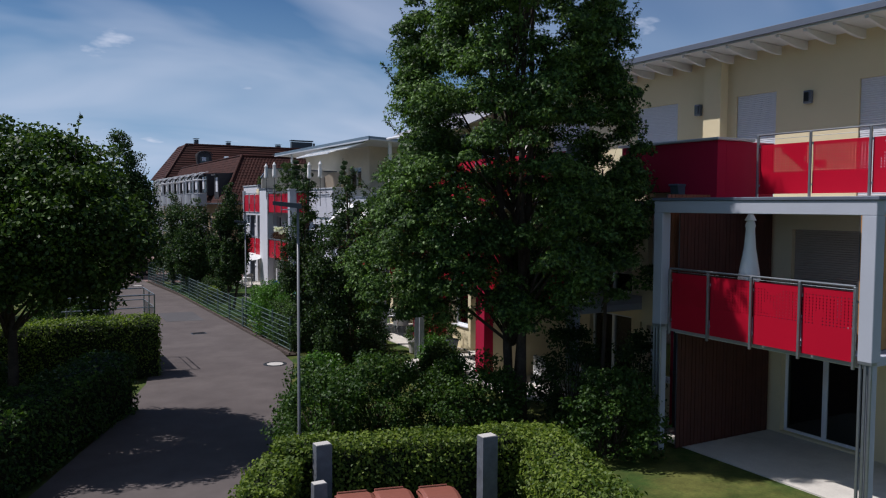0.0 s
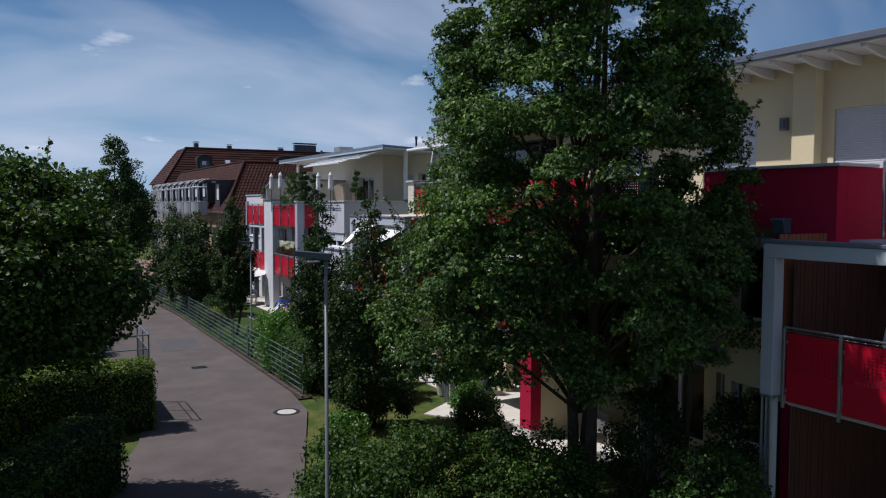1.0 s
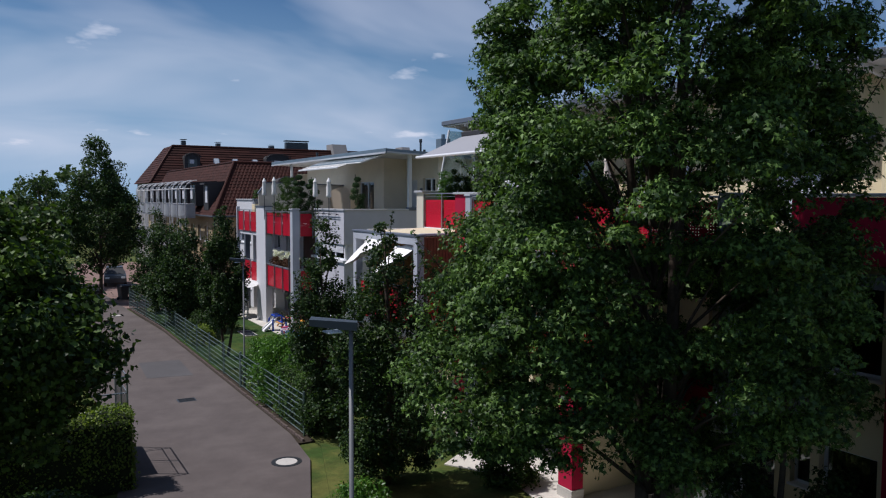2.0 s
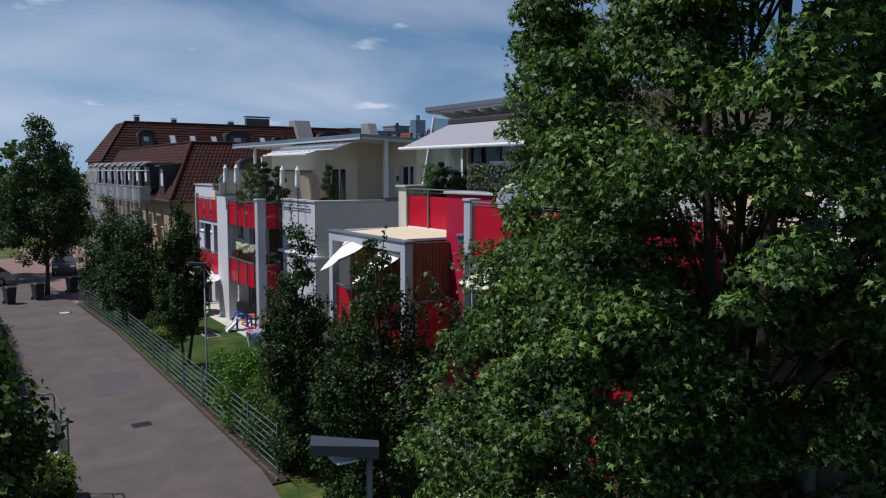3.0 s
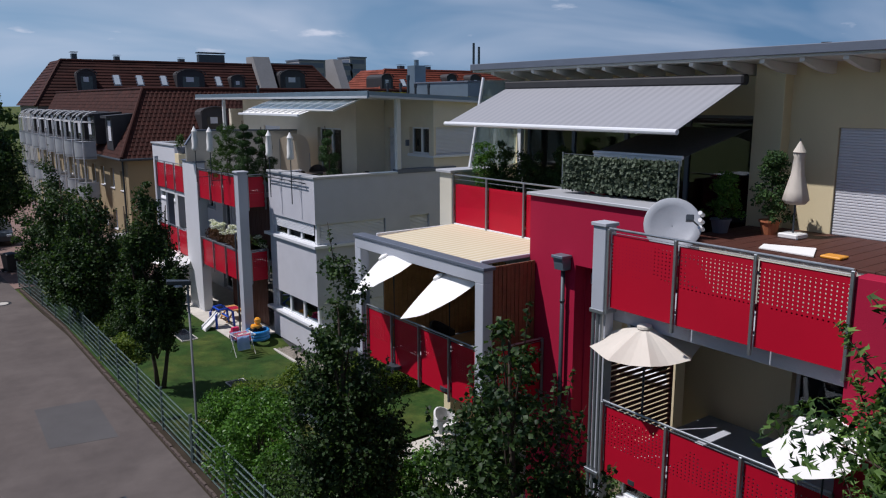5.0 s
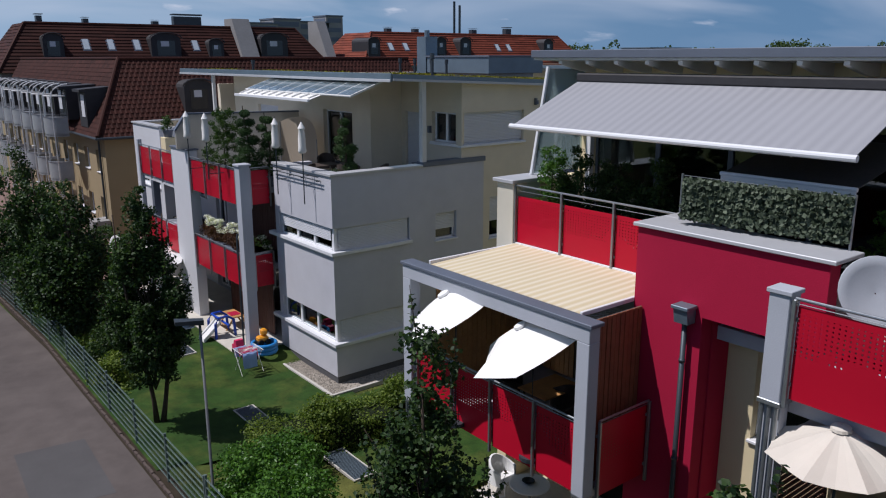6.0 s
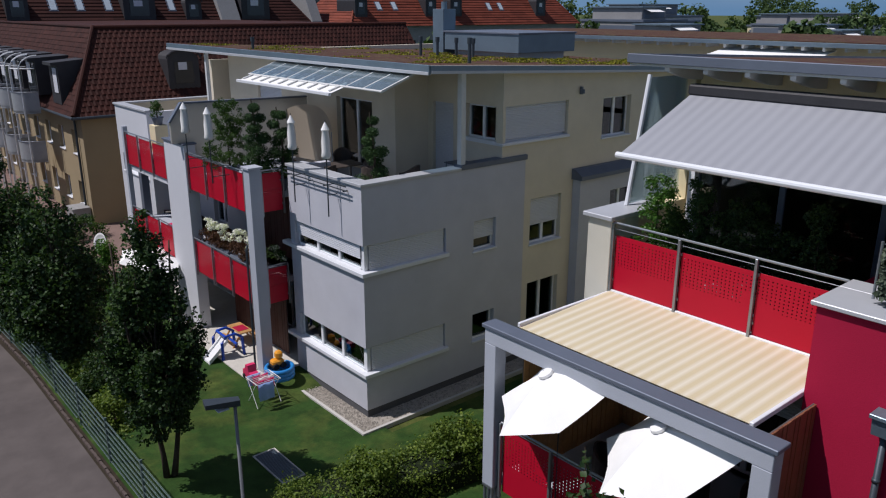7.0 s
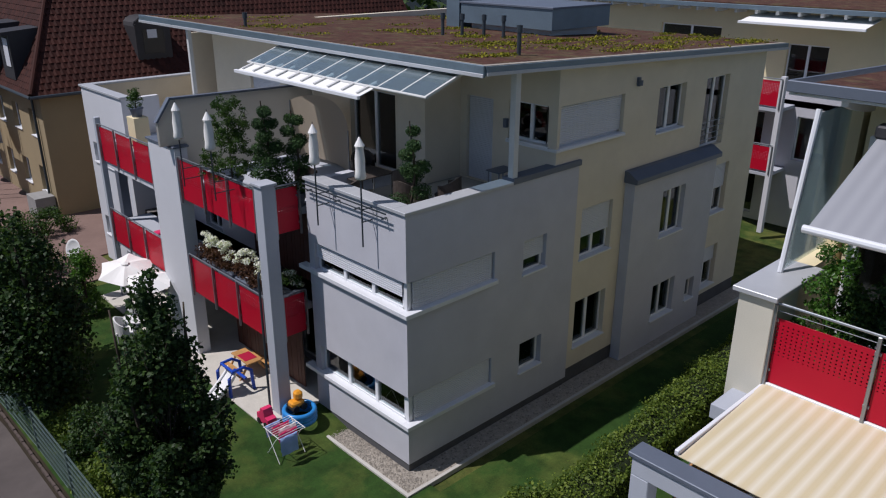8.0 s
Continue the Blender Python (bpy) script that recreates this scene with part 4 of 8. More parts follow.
    part("coping", bx(Shape(), 14.49, 15.35, 25.2, 28.69, 7.435 - low, 7.50 - low).box((15.35, Y(28.2), 7.435 - low), (15.8, Y(28.69), 7.50 - low)), M["cap"], red)
    # middle: crimson pier between the two mirrored balconies
    if sg > 0:
        part("red_wall", Shape().box((12.95, 20.42, 0.3), (13.3, 20.95, 7.25)), M["redwall"], red, "crimson rendered pier")
        part("pier_foot", Shape().box((12.93, 20.40, 0), (13.32, 20.97, 0.3)), M["concrete"], red, "pale concrete foot")
        part("dividing_wall", Shape().box((13.3, 20.58, 0), (16.6, 20.78, 5.6)), M["cream"], red, "cream dividing wall")
    # rain pipe and hopper
    pipe = Shape().tube([(14.46, Y(27.5), 0.1), (14.46, Y(27.5), 6.0)], 0.045, 10)
    for z in (1.5, 3.5, 5.3):
        pipe.tube([(14.46, Y(27.5), z), (14.46, Y(27.5), z + 0.05)], 0.056, 10)
    rp = part("rain_pipe", pipe, M["darksteel"], red, "dark grey rain pipe", True)
    part("hopper", Shape().prism([(14.34, 6.0), (14.55, 6.0), (14.55, 6.27), (14.29, 6.27)], 1, *span(27.37, 27.63)).box((14.26, Y(27.34), 6.25), (14.55, Y(27.66), 6.31)), M["zinc"], rp)
    # pergola frame in front of the end balcony
    p0, p1, pz = (28.15, 33.30, 6.05) if sg > 0 else (28.3, 33.62, 5.87)
    fr = bx(Shape(), 12.86, 13.12, p0, p1, pz - 0.27, pz)
    pg = part("pergola", fr, M["frame"], red, "grey-white concrete frame")
    part("coping", bx(Shape(), 12.83, 13.16, p0 - 0.05, p1 + 0.05, pz, pz + 0.07), M["darkcap"], pg)
    for y0, y1 in ((p0, p0 + 0.27), (p1 - 0.27, p1)):
        part("column", bx(Shape(), 12.86, 13.12, y0, y1, 3.0, pz - 0.27), M["frame"], pg)
        s = bx(Shape(), 12.96, 13.12, y0 + 0.05, y1 - 0.05, 0, 3.0)
        part("column", s, M["frame"], pg)
        for k in (0.04, 0.135, 0.23):
            part("rod", Shape().tube([(12.90, Y(y0 + k), 0.0), (12.90, Y(y0 + k), 3.05)], 0.03, 8), M["steel"], pg)
        part("bracket", Shape().box((12.86, Y(y0), 2.95), (13.02, Y(y1), 3.02)), M["steel"], pg)
    if sg < 0:
        part("beam", bx(Shape(), 13.12, 15.7, p0 + 0.02, p0 + 0.2, pz - 0.2, pz - 0.02), M["frame"], pg)
    railing(red, 13.05, *(span(28.3, 32.97) if sg > 0 else span(28.72, 33.2)), 2.93, 4.22, 4)
    railing(red, Y(28.2), 13.2, 14.52, 2.9, 4.25, 1, axis=1)
    boards(red, 0, 16.52, *span(31.7, 33.0), 3.02, 5.6, "oak")
    boards(red, 1, Y(28.42) if sg > 0 else Y(28.42) - 0.03, 13.14, 14.54, 3.02, 6.03, "wood", 0.12)
    if sg < 0:
        # the loggia's deep shade is put into these boards' colour
        boards(red, 1, 12.50, 13.3, 16.5, 3.02, 5.62, "darkwood", 0.12)
        boards(red, 1, 12.50, 13.3, 16.5, 0.06, 2.78, "darkwood", 0.12)
    boards(red, 1, Y(32.95), 13.5, 16.5, 3.02, 5.6, "oak", 0.14)
    # upper terrace railing
    railing(red, 15.78, *(span(28.7, 32.9) if sg > 0 else span(28.85, 33.1)), 6.18 if sg > 0 else 6.06, 7.38, 3, lower=0.14)
    # middle balconies, first and second floor
    for z in (3.0, 6.02):
        railing(red, 13.0, *span(20.95, 24.95), z - 0.03, z + 1.22, 3)
    part("floor_slab", bx(Shape(), 13.25, 16.6, 20.3, 25.3, 5.68, 5.9), M["frame"], red)
    post = bx(Shape(), 12.90, 13.17, 25.0, 25.28, 5.9, 7.36).box((12.87, Y(24.97), 7.36), (13.20, Y(25.31), 7.42))
    pm = part("column", post, M["frame"], red, "grey-white post")
    part("shaft", Shape().box((13.0, Y(25.02), 0), (13.2, Y(25.26), 5.9)), M["frame"], pm)
    for k in (0.0, 0.1, 0.2):
        part("rod", Shape().tube([(12.93, Y(25.04 + k), 0.0), (12.93, Y(25.04 + k), 5.92)], 0.028, 8), M["steel"], pm)
    for z in (2.9, 5.85):
        part("bracket", Shape().box((12.88, Y(24.98), z), (13.22, Y(25.3), z + 0.07)), M["steel"], pm)
    if sg > 0:
        ts = part("trellis", Shape().box((13.35, 25.27, 3.0), (13.41, 25.33, 5.05)).box((15.24, 25.27, 3.0), (15.30, 25.33, 5.05)), M["darkwood"], red, "dark wooden slatted screen")
        for k in range(19):
            part("slat", Shape().box((13.41, 25.28, 3.12 + k * 0.102), (15.24, 25.31, 3.185 + k * 0.102), 0.004), M["darkwood"], ts)
    # set-back top storey
    tx = 18.3
    th = [(*span(25.7, 32.94), 5.95, 9.1), (*span(21.8, 24.0), 5.95, 8.9)] if sg > 0 else [(*span(21.85, 23.7), 6.7, 9.02), (*span(25.97, 27.32), 5.95, 8.95), (*span(29.72, 31.9), 5.95, 8.95)]
    part("wall", Shape().panel_wall(0, tx, 0.3, *span(MID, 33.0), 5.9, 10.3, th), M["cream"], red, "cream rendered top storey")
    for h in th:
        window(red, 0, tx, *h, 1, panes=2 if h[1] - h[0] < 3 else 4, shut=0.0 if sg > 0 and h[1] - h[0] > 3 else 0.97, sill=False, depth=0.1, frame_mat="darkcap" if h[1] - h[0] > 3 else "upvc")
    part("pillar", bx(Shape(), 18.0, 18.31, 25.0, 25.65, 5.9, 10.15), M["cream"], red)
    # roof with its white rafters and blue-grey eaves
    y_end = 33.8
    roof = Shape().slab([(17.07, Y(MID), 10.30), (17.07, Y(y_end), 10.30), (30.5, Y(y_end), 9.75), (30.5, Y(MID), 9.75)], 0.10)
    rf = part("roof", roof, M["timber"], red, "flat roof with white boarded underside")
    part("sedum", Shape().slab([(17.25, Y(MID), 10.37), (17.25, Y(y_end - 0.2), 10.37), (30.4, Y(y_end - 0.2), 9.83), (30.4, Y(MID), 9.83)], 0.07), M["sedum"], rf, "brown sedum planting")
    eave = bx(Shape(), 17.0, 17.07, MID, y_end + 0.03, 10.25, 10.42)
    eave.prism([(17.07, 10.25), (17.07, 10.42), (30.5, 9.87), (30.5, 9.70)], 1, Y(y_end) - 0.03, Y(y_end) + 0.03)
    part("eave", eave, M["darkcap"], rf, "slate-blue sheet eave")
    k = MID + 0.4
    while k < y_end - 0.1:
        raft = Shape()
        n = 8
        low = [(17.12 + 1.18 * i / n, 10.17 - 0.05 - 0.20 * math.sin(math.pi * 0.5 * i / n)) for i in range(n + 1)]
        raft.prism(low + [(18.30, 10.14), (17.12, 10.19)], 1, Y(k) - 0.05, Y(k) + 0.05)
        part("rafter", raft, M["timber"], rf)
        k += 0.8
    for x, y in ((23.5, 24.5), (27.0, 29.0)):
        part("vent", Shape().tube([(x, Y(y), 9.7), (x, Y(y), 10.9)], 0.09, 10).tube([(x, Y(y), 10.9), (x, Y(y), 11.15)], 0.15, 10), M["darksteel"], rf)


red_half(1)
red_half(-1)
part("wall", Shape().panel_wall(0, 30.0, -0.3, 7.8, 33.4, 0, 9.7, []), M["cream"], red, "cream back wall")

# ---- the grey and cream house ----
house = thing("apartment_house", "grey bay and cream apartment house with sedum roof", "house", (22, 50, 0))
BX, BY = 15.8, 41.25  # outer corner of the bay
# plinth and bands of the bay
part("plinth", Shape().box((BX + 0.03, BY + 0.03, -0.45), (22.05, 45.2, 0.02)), M["plinth"], house)
left_holes1 = [(BY, 44.95, 1.18, 1.98)]
left_holes2 = [(BY, 44.95, 4.25, 5.03)]
right = [(BX, 18.76, 1.18, 1.98), (BX, 18.78, 4.25, 5.03), (19.9, 20.84, 1.03, 1.96), (19.9, 20.84, 4.05, 5.02)]
part("wall", Shape().panel_wall(1, BY, 0.3, BX, 22.1, 0.02, 6.68, right), M["grey"], house, "light grey rendered bay")
part("wall", Shape().panel_wall(0, BX, 0.3, BY + 0.3, 45.2, 0.02, 6.68, left_holes1 + left_holes2), M["grey"], house, "light grey rendered bay")
part("wall", Shape().panel_wall(1, 45.2, -0.25, BX + 0.3, 17.2, 0.0, 6.68, []), M["grey"], house, "light grey rendered bay flank")
cop = Shape().box((BX - 0.05, BY - 0.05, 6.68), (19.35, BY + 0.40, 6.76)).box((BX - 0.05, BY + 0.40, 6.68), (BX + 0.42, 45.25, 6.76))
part("coping", cop, M["cap"], house)
part("coping", Shape().box((19.36, BY - 0.04, 6.68), (22.16, BY + 0.34, 6.84)), M["darkcap"], house, "slate grey coping")
for z0, z1, zs in ((1.18, 1.98, 1.18), (4.25, 5.03, 4.25)):
    sill = Shape().box((BX - 0.10, BY - 0.10, zs - 0.10), (18.85, BY + 0.14, zs + 0.014)).box((BX - 0.10, BY + 0.14, zs - 0.10), (BX + 0.14, 45.6, zs + 0.014))
    part("sill", sill, M["sill"], house, "white sill running round the corner")
    part("corner_post", Shape().box((BX + 0.10, BY + 0.10, z0), (BX + 0.22, BY + 0.22, z1)), M["upvc"], house)
    window(house, 0, BX, BY + 0.22, 44.95, z0, z1, 1, panes=3, shut=0.0 if z0 < 2 else 0.52, sill=False, depth=0.12)
    window(house, 1, BY, BX + 0.22, 18.76, z0, z1, 1, panes=2, shut=1.0, sill=False, depth=0.12)
window(house, 1, BY, 19.9, 20.84, 1.03, 1.96, 1, panes=1, shut=0.0)
window(house, 1, BY, 19.9, 20.84, 4.05, 5.02, 1, panes=1, shut=0.6)
# cream flank
ywin = [(22.45, 23.95, 3.76, 5.32, 0.6), (22.42, 23.95, 0.88, 2.42, 0.0), (21.22, 24.1, 7.28, 8.40, 0.9), (25.9, 27.45, 6.97, 8.36, 0.0), (28.7, 30.2, 6.0, 8.34, 0.0), (29.7, 31.0, 3.4, 5.2, 0.5), (29.7, 31.0, 0.5, 2.1, 0.4)]
part("wall", Shape().panel_wall(1, BY + 0.05, 0.3, 22.1, 32.7, 0.25, 9.05, [w[:4] for w in ywin]), M["yellow"], house, "pale yellow rendered flank")
part("wall", Shape().panel_wall(1, BY + 0.05, 0.3, 21.1, 22.1, 6.76, 9.15, [w[:4] for w in ywin]), M["yellow"], house, "pale yellow rendered flank")
part("plinth", Shape().box((22.1, BY + 0.08, -0.45), (32.68, BY + 0.34, 0.25)), M["plinth"], house)
for u0, u1, z0, z1, sh in ywin:
    window(house, 1, BY + 0.05, u0, u1, z0, z1, 1, panes=2, shut=sh, sill=z0 != 6.0)
part("sill", Shape().box((21.02, BY - 0.03, 7.20), (24.16, BY + 0.2, 7.272)).box((21.02, BY + 0.2, 7.20), (21.16, 43.05, 7.272)), M["sill"], house, "white sill running round the corner")
part("corner_post", Shape().box((21.11, BY + 0.06, 7.28), (21.24, BY + 0.2, 8.39)), M["upvc"], house)
bal = Shape()
for z in (6.25, 6.45, 6.65, 6.85):
    bal.tube([(28.72, BY + 0.10, z), (30.18, BY + 0.10, z)], 0.012, 6)
part("window_guard", bal, M["steel"], house)
# small grey annex on the flank
bwin = [(26.15, 27.5, 3.6, 5.15), (26.15, 27.5, 0.62, 1.9), (28.3, 28.85, 0.7, 1.5)]
part("wall", Shape().panel_wall(1, BY - 0.3, 0.34, 24.5, 29.35, -0.4, 5.72, bwin), M["grey"], house, "grey rendered annex")
part("roof", Shape().prism([(BY - 0.42, 5.72), (BY + 0.04, 5.72), (BY + 0.04, 6.08), (BY - 0.1, 6.06), (BY - 0.42, 5.86)], 0, 24.42, 29.45), M["darkcap"], house, "dark sheet roof of the annex")
for h in bwin:
    window(house, 1, BY - 0.3, *h, 1, panes=2 if h[1] - h[0] > 1 else 1)
wl = part("wall_lamp", Shape().box((24.6, BY - 0.06, 8.55), (24.68, BY + 0.04, 8.8)).tube([(24.64, BY - 0.08, 8.58), (24.64, BY - 0.08, 8.72)], 0.06, 10), M["darkcap"], house)
part("gable_wall", Shape().prism([(21.1, 9.15), (22.1, 9.15), (22.1, 9.05), (32.7, 9.05), (32.7, 9.06), (21.1, 9.46)], 1, BY + 0.052, BY + 0.348), M["yellow"], house)
# back, north end
part("wall", Shape().panel_wall(0, 32.7, -0.3, BY + 0.35, 59.0, 0, 9.0, []), M["yellow"], house, "pale yellow back wall")
part("wall", Shape().panel_wall(1, 59.3, -0.3, 17.0, 19.8, 0, 5.8, []), M["yellow"], house, "pale yellow end wall")
part("wall", Shape().panel_wall(1, 59.3, -0.3, 19.8, 32.7, 0, 9.0, []), M["yellow"], house, "pale yellow end wall")
# northern bay, twin of the grey one
part("wall", Shape().panel_wall(0, BX, 0.3, 56.75, 60.6, 0, 7.15, [(57.2, 60.2, 4.25, 5.03), (57.2, 60.2, 1.18, 1.98)]), M["white"], house, "white rendered bay")
window(house, 0, BX, 57.2, 60.2, 4.25, 5.03, 1, panes=3)
window(house, 0, BX, 57.2, 60.2, 1.18, 1.98, 1, panes=3)
part("wall", Shape().panel_wall(1, 60.6, -0.25, BX + 0.3, 22, 0, 7.15, []), M["yellow"], house)
part("wall", Shape().panel_wall(1, 56.75, 0.25, BX + 0.3, 17.2, 0, 7.15, []), M["white"], house)
part("coping", Shape().box((BX - 0.06, 56.7, 7.15), (BX + 0.36, 60.66, 7.23)).box((BX + 0.36, 60.3, 7.15), (22, 60.66, 7.23)), M["cap"], house)
# steel rail that carries the parasols along the bay's coping
cr = part("clamp_rail", Shape().box((15.64, 41.75, 6.61), (15.66, 45.1, 6.65), 0.004).box((15.64, 41.75, 6.50), (15.66, 45.1, 6.53), 0.004), M["darksteel"], house, "dark steel rail under the coping")
for y in (41.9, 42.9, 43.7, 44.9):
    part("bracket", Shape().box((15.64, y - 0.015, 6.46), (15.79, y + 0.015, 6.50), 0.004), M["darksteel"], cr)
# white slab edges of the northern balconies
for z in (2.02, 5.02):
    part("slab_edge", Shape().box((14.76, 51.98, z), (14.98, 56.15, z + 0.2)), M["white"], house, "white slab edge")
# loggia back walls
lh = [(46.2, 49.6, 0.1, 2.3), (46.2, 49.6, 3.0, 5.2), (52.4, 54.0, 0.1, 2.3), (54.6, 55.9, 4.0, 4.9), (52.4, 53.6, 3.0, 5.2)]
part("wall", Shape().panel_wall(0, 17.0, 0.3, 45.2, 56.75, 0, 5.62, lh), M["white"], house, "white loggia wall")
for h in lh:
    window(house, 0, 17.0, *h, 1, panes=2, sill=h[2] > 3.5)
# boards under the balconies carry the deep shade in their colour
boards(house, 0, 16.86, 46.0, 50.0, 2.97, 5.58, "darkwood", 0.16)
boards(house, 0, 15.95, 46.1, 50.0, 0.06, 2.72, "darkwood", 0.16)
# slabs
part("floor_slab", Shape().box((14.72, 45.72, 2.75), (17.2, 56.3, 2.95)), M["frame"], house)
part("floor_slab", Shape().box((14.72, 45.62, 5.6), (20.0, 56.6, 5.82)), M["frame"], house)
part("floor_slab", Shape().box((16.1, 41.55, 5.6), (32.4, 59, 5.80)), M["concrete"], house)
part("floor_slab", Shape().box((16.1, 41.55, 2.75), (32.4, 59, 2.95)), M["inside"], house)
# broad pier and slim posts at the balcony front
part("pier", Shape().box((14.6, 50.1, 0), (15.0, 51.9, 6.78)), M["white"], house, "broad white pier")
part("coping", Shape().box((14.55, 50.05, 6.78), (15.05, 51.95, 6.84)), M["darkcap"], house)
part("column", Shape().box((14.6, 45.33, 0), (14.98, 45.72, 6.66)).box((14.55, 45.28, 6.66), (15.03, 45.77, 6.73)), M["frame"], house, "slim grey-white post")
pp = Shape().tube([(14.55, 45.78, 0.1), (14.55, 45.78, 4.1), (14.6, 45.80, 4.25)], 0.035, 10)
part("rain_pipe", pp, M["darksteel"], house)
part("column", Shape().box((14.62, 56.2, 0), (14.80, 56.38, 6.75)), M["frame"], house, "slim grey-white post")
part("column", Shape().box((15.2, 56.4, 0), (15.5, 56.72, 5.2)), M["darkcap"], house)
for z0, zt in ((5.26, 6.46), (2.26, 3.42)):
    railing(house, 14.72, 45.8, 50.05, z0, zt, 3)
    railing(house, 14.72, 51.98, 56.15, z0, zt, 3)
    railing(house, 45.55, 15.05, 15.78, z0, zt, 1, axis=1)
    part("low_wall", Shape().box((14.78, 52.0, zt - 0.9), (14.86, 56.1, zt - 0.86)), M["white"], house)
# screen between the roof terraces
part("terrace_screen", Shape().prism([(14.3, 6.84), (14.3, 7.55), (14.75, 8.15), (19.6, 8.05), (19.6, 5.9), (15.1, 5.9), (15.1, 6.84)], 1, 50.3, 50.42), M["frostscreen"], house, "pale frosted screen wall with slanted end")
part("coping", Shape().prism([(14.24, 7.56), (14.72, 8.21), (19.6, 8.11), (19.6, 8.05), (14.75, 8.15), (14.3, 7.54)], 1, 50.27, 50.45), M["darkcap"], house)
# top storey
th = [(46.2, 48.4, 5.85, 8.25), (52.4, 54.4, 5.85, 8.2)]
part("wall", Shape().panel_wall(0, 19.7, 0.3, 44.9, 57.0, 5.82, 9.6, th), M["yellow"], house, "pale yellow top storey")
window(house, 0, 19.7, 46.2, 48.4, 5.85, 8.25, 1, panes=2, sill=False)
window(house, 0, 19.7, 52.4, 54.4, 5.85, 8.2, 1, panes=2, sill=False, shut=0.5)
part("wall", Shape().panel_wall(1, 44.9, 0.3, 20.0, 21.1, 5.82, 9.6, []), M["yellow"], house)
nh = [(43.6, 44.65, 5.85, 8.3), (BY + 0.36, 43.0, 7.3, 8.38)]
part("wall", Shape().panel_wall(0, 21.1, 0.3, BY + 0.35, 44.9, 5.82, 9.5, nh), M["yellow"], house)
window(house, 0, 21.1, *nh[0], 1, panes=1, sill=False, shut=1.0)
window(house, 0, 21.1, *nh[1], 1, panes=2, sill=True)
part("wall", Shape().panel_wall(1, 57.0, -0.3, 20.0, 32.4, 5.82, 9.5, []), M["yellow"], house)
part("column", Shape().box((19.36, BY + 0.0, 6.84), (19.54, BY + 0.18, 9.62)), M["timber"], house, "white roof post")
part("column", Shape().box((18.1, 55.7, 5.82), (18.24, 55.84, 9.7)), M["timber"], house, "white roof post")
part("wall_lamp", Shape().box((20.98, 43.0, 7.6), (21.1, 43.12, 7.85)), M["darkcap"], house)
# roof: one plane sinking towards the back
def rz(x):
    return 9.72 - (x - 18.0) * 0.0425


def rp(x, y, dz=0.0):
    return (x, y, rz(x) + dz)


R0, R1, X1 = 41.0, 59.3, 33.55
rf = part("roof", Shape().slab([rp(18, R0), rp(X1, R0), rp(X1, R1), rp(18, R1)], 0.14), M["timber"], house, "flat roof with white underside")
part("sedum", Shape().slab([rp(18.25, R0 + 0.22, 0.05), rp(X1 - 0.2, R0 + 0.22, 0.05), rp(X1 - 0.2, R1 - 0.2, 0.05), rp(18.25, R1 - 0.2, 0.05)], 0.05), M["sedum"], rf, "brown sedum planting")
gv = Shape().slab([rp(18.05, R0 + 0.03, 0.05), rp(X1, R0 + 0.03, 0.05), rp(X1, R0 + 0.24, 0.05), rp(18.05, R0 + 0.24, 0.05)], 0.04).slab([rp(18.05, R0 + 0.22, 0.04), rp(18.25, R0 + 0.22, 0.04), rp(18.25, R1, 0.04), rp(18.05, R1, 0.04)], 0.04)
part("gravel_edge", gv, M["gravel"], rf)
ev = Shape().box((17.93, R0 - 0.02, rz(18) - 0.20), (18.0, R1 + 0.02, rz(18) + 0.06))
ev.prism([(18.0, rz(18) - 0.16), (18.0, rz(18) + 0.04), (X1, rz(X1) + 0.04), (X1, rz(X1) - 0.16)], 1, R0 - 0.05, R0)
part("eave", ev, M["zinc"], rf, "blue-grey zinc eave")
part("drip_edge", Shape().prism([(18.0, rz(18) - 0.17), (18.0, rz(18) - 0.09), (X1, rz(X1) - 0.09), (X1, rz(X1) - 0.17)], 1, R0 - 0.075, R0 - 0.05).box((17.905, R0 - 0.02, rz(18) - 0.21), (17.93, R1 + 0.02, rz(18) - 0.12)), M["cap"], rf, "pale drip edge")
rng = np.random.default_rng(11)
for i in range(85):
    x, y = rng.uniform(18.8, 33), rng.uniform(41.6, 58)
    if i % 3 == 0:
        x, y = rng.uniform(24, 33), rng.uniform(41.5, 45)
    n = int(rng.uniform(50, 170))
    r = rng.uniform(0.12, 0.55)
    P = np.stack([x + rng.normal(0, r, n), y + rng.normal(0, r * 0.5, n), rz(x) + 0.055 + rng.uniform(0, 0.045, n)], 1)
    tagged(part("sedum_tuft", leaf_mesh("sedum_tuft", P, 0.075, M["moss"], rng, None, 0.8, 0.8), None, rf), kind="stuff")
ch = part("chimney", Shape().box((26.9, 46.4, rz(27) - 0.1), (29.6, 50.2, rz(27) + 0.25)), M["cap"], rf, "low pale metal plant box")
part("hood", Shape().box((26.6, 46.1, rz(27) + 0.25), (29.9, 50.5, rz(27) + 0.95)), M["zinc"], ch, "blue-grey sheet hood")
part("hood", Shape().box((26.55, 46.05, rz(27) + 0.95), (29.95, 50.55, rz(27) + 1.02)), M["darkcap"], ch)
part("flue", Shape().box((26.6, 50.6, rz(27)), (27.3, 51.3, rz(27) + 1.9)).tube([(26.95, 50.95, rz(27) + 1.9), (26.95, 50.95, rz(27) + 2.2)], 0.13, 10), M["zinc"], rf)
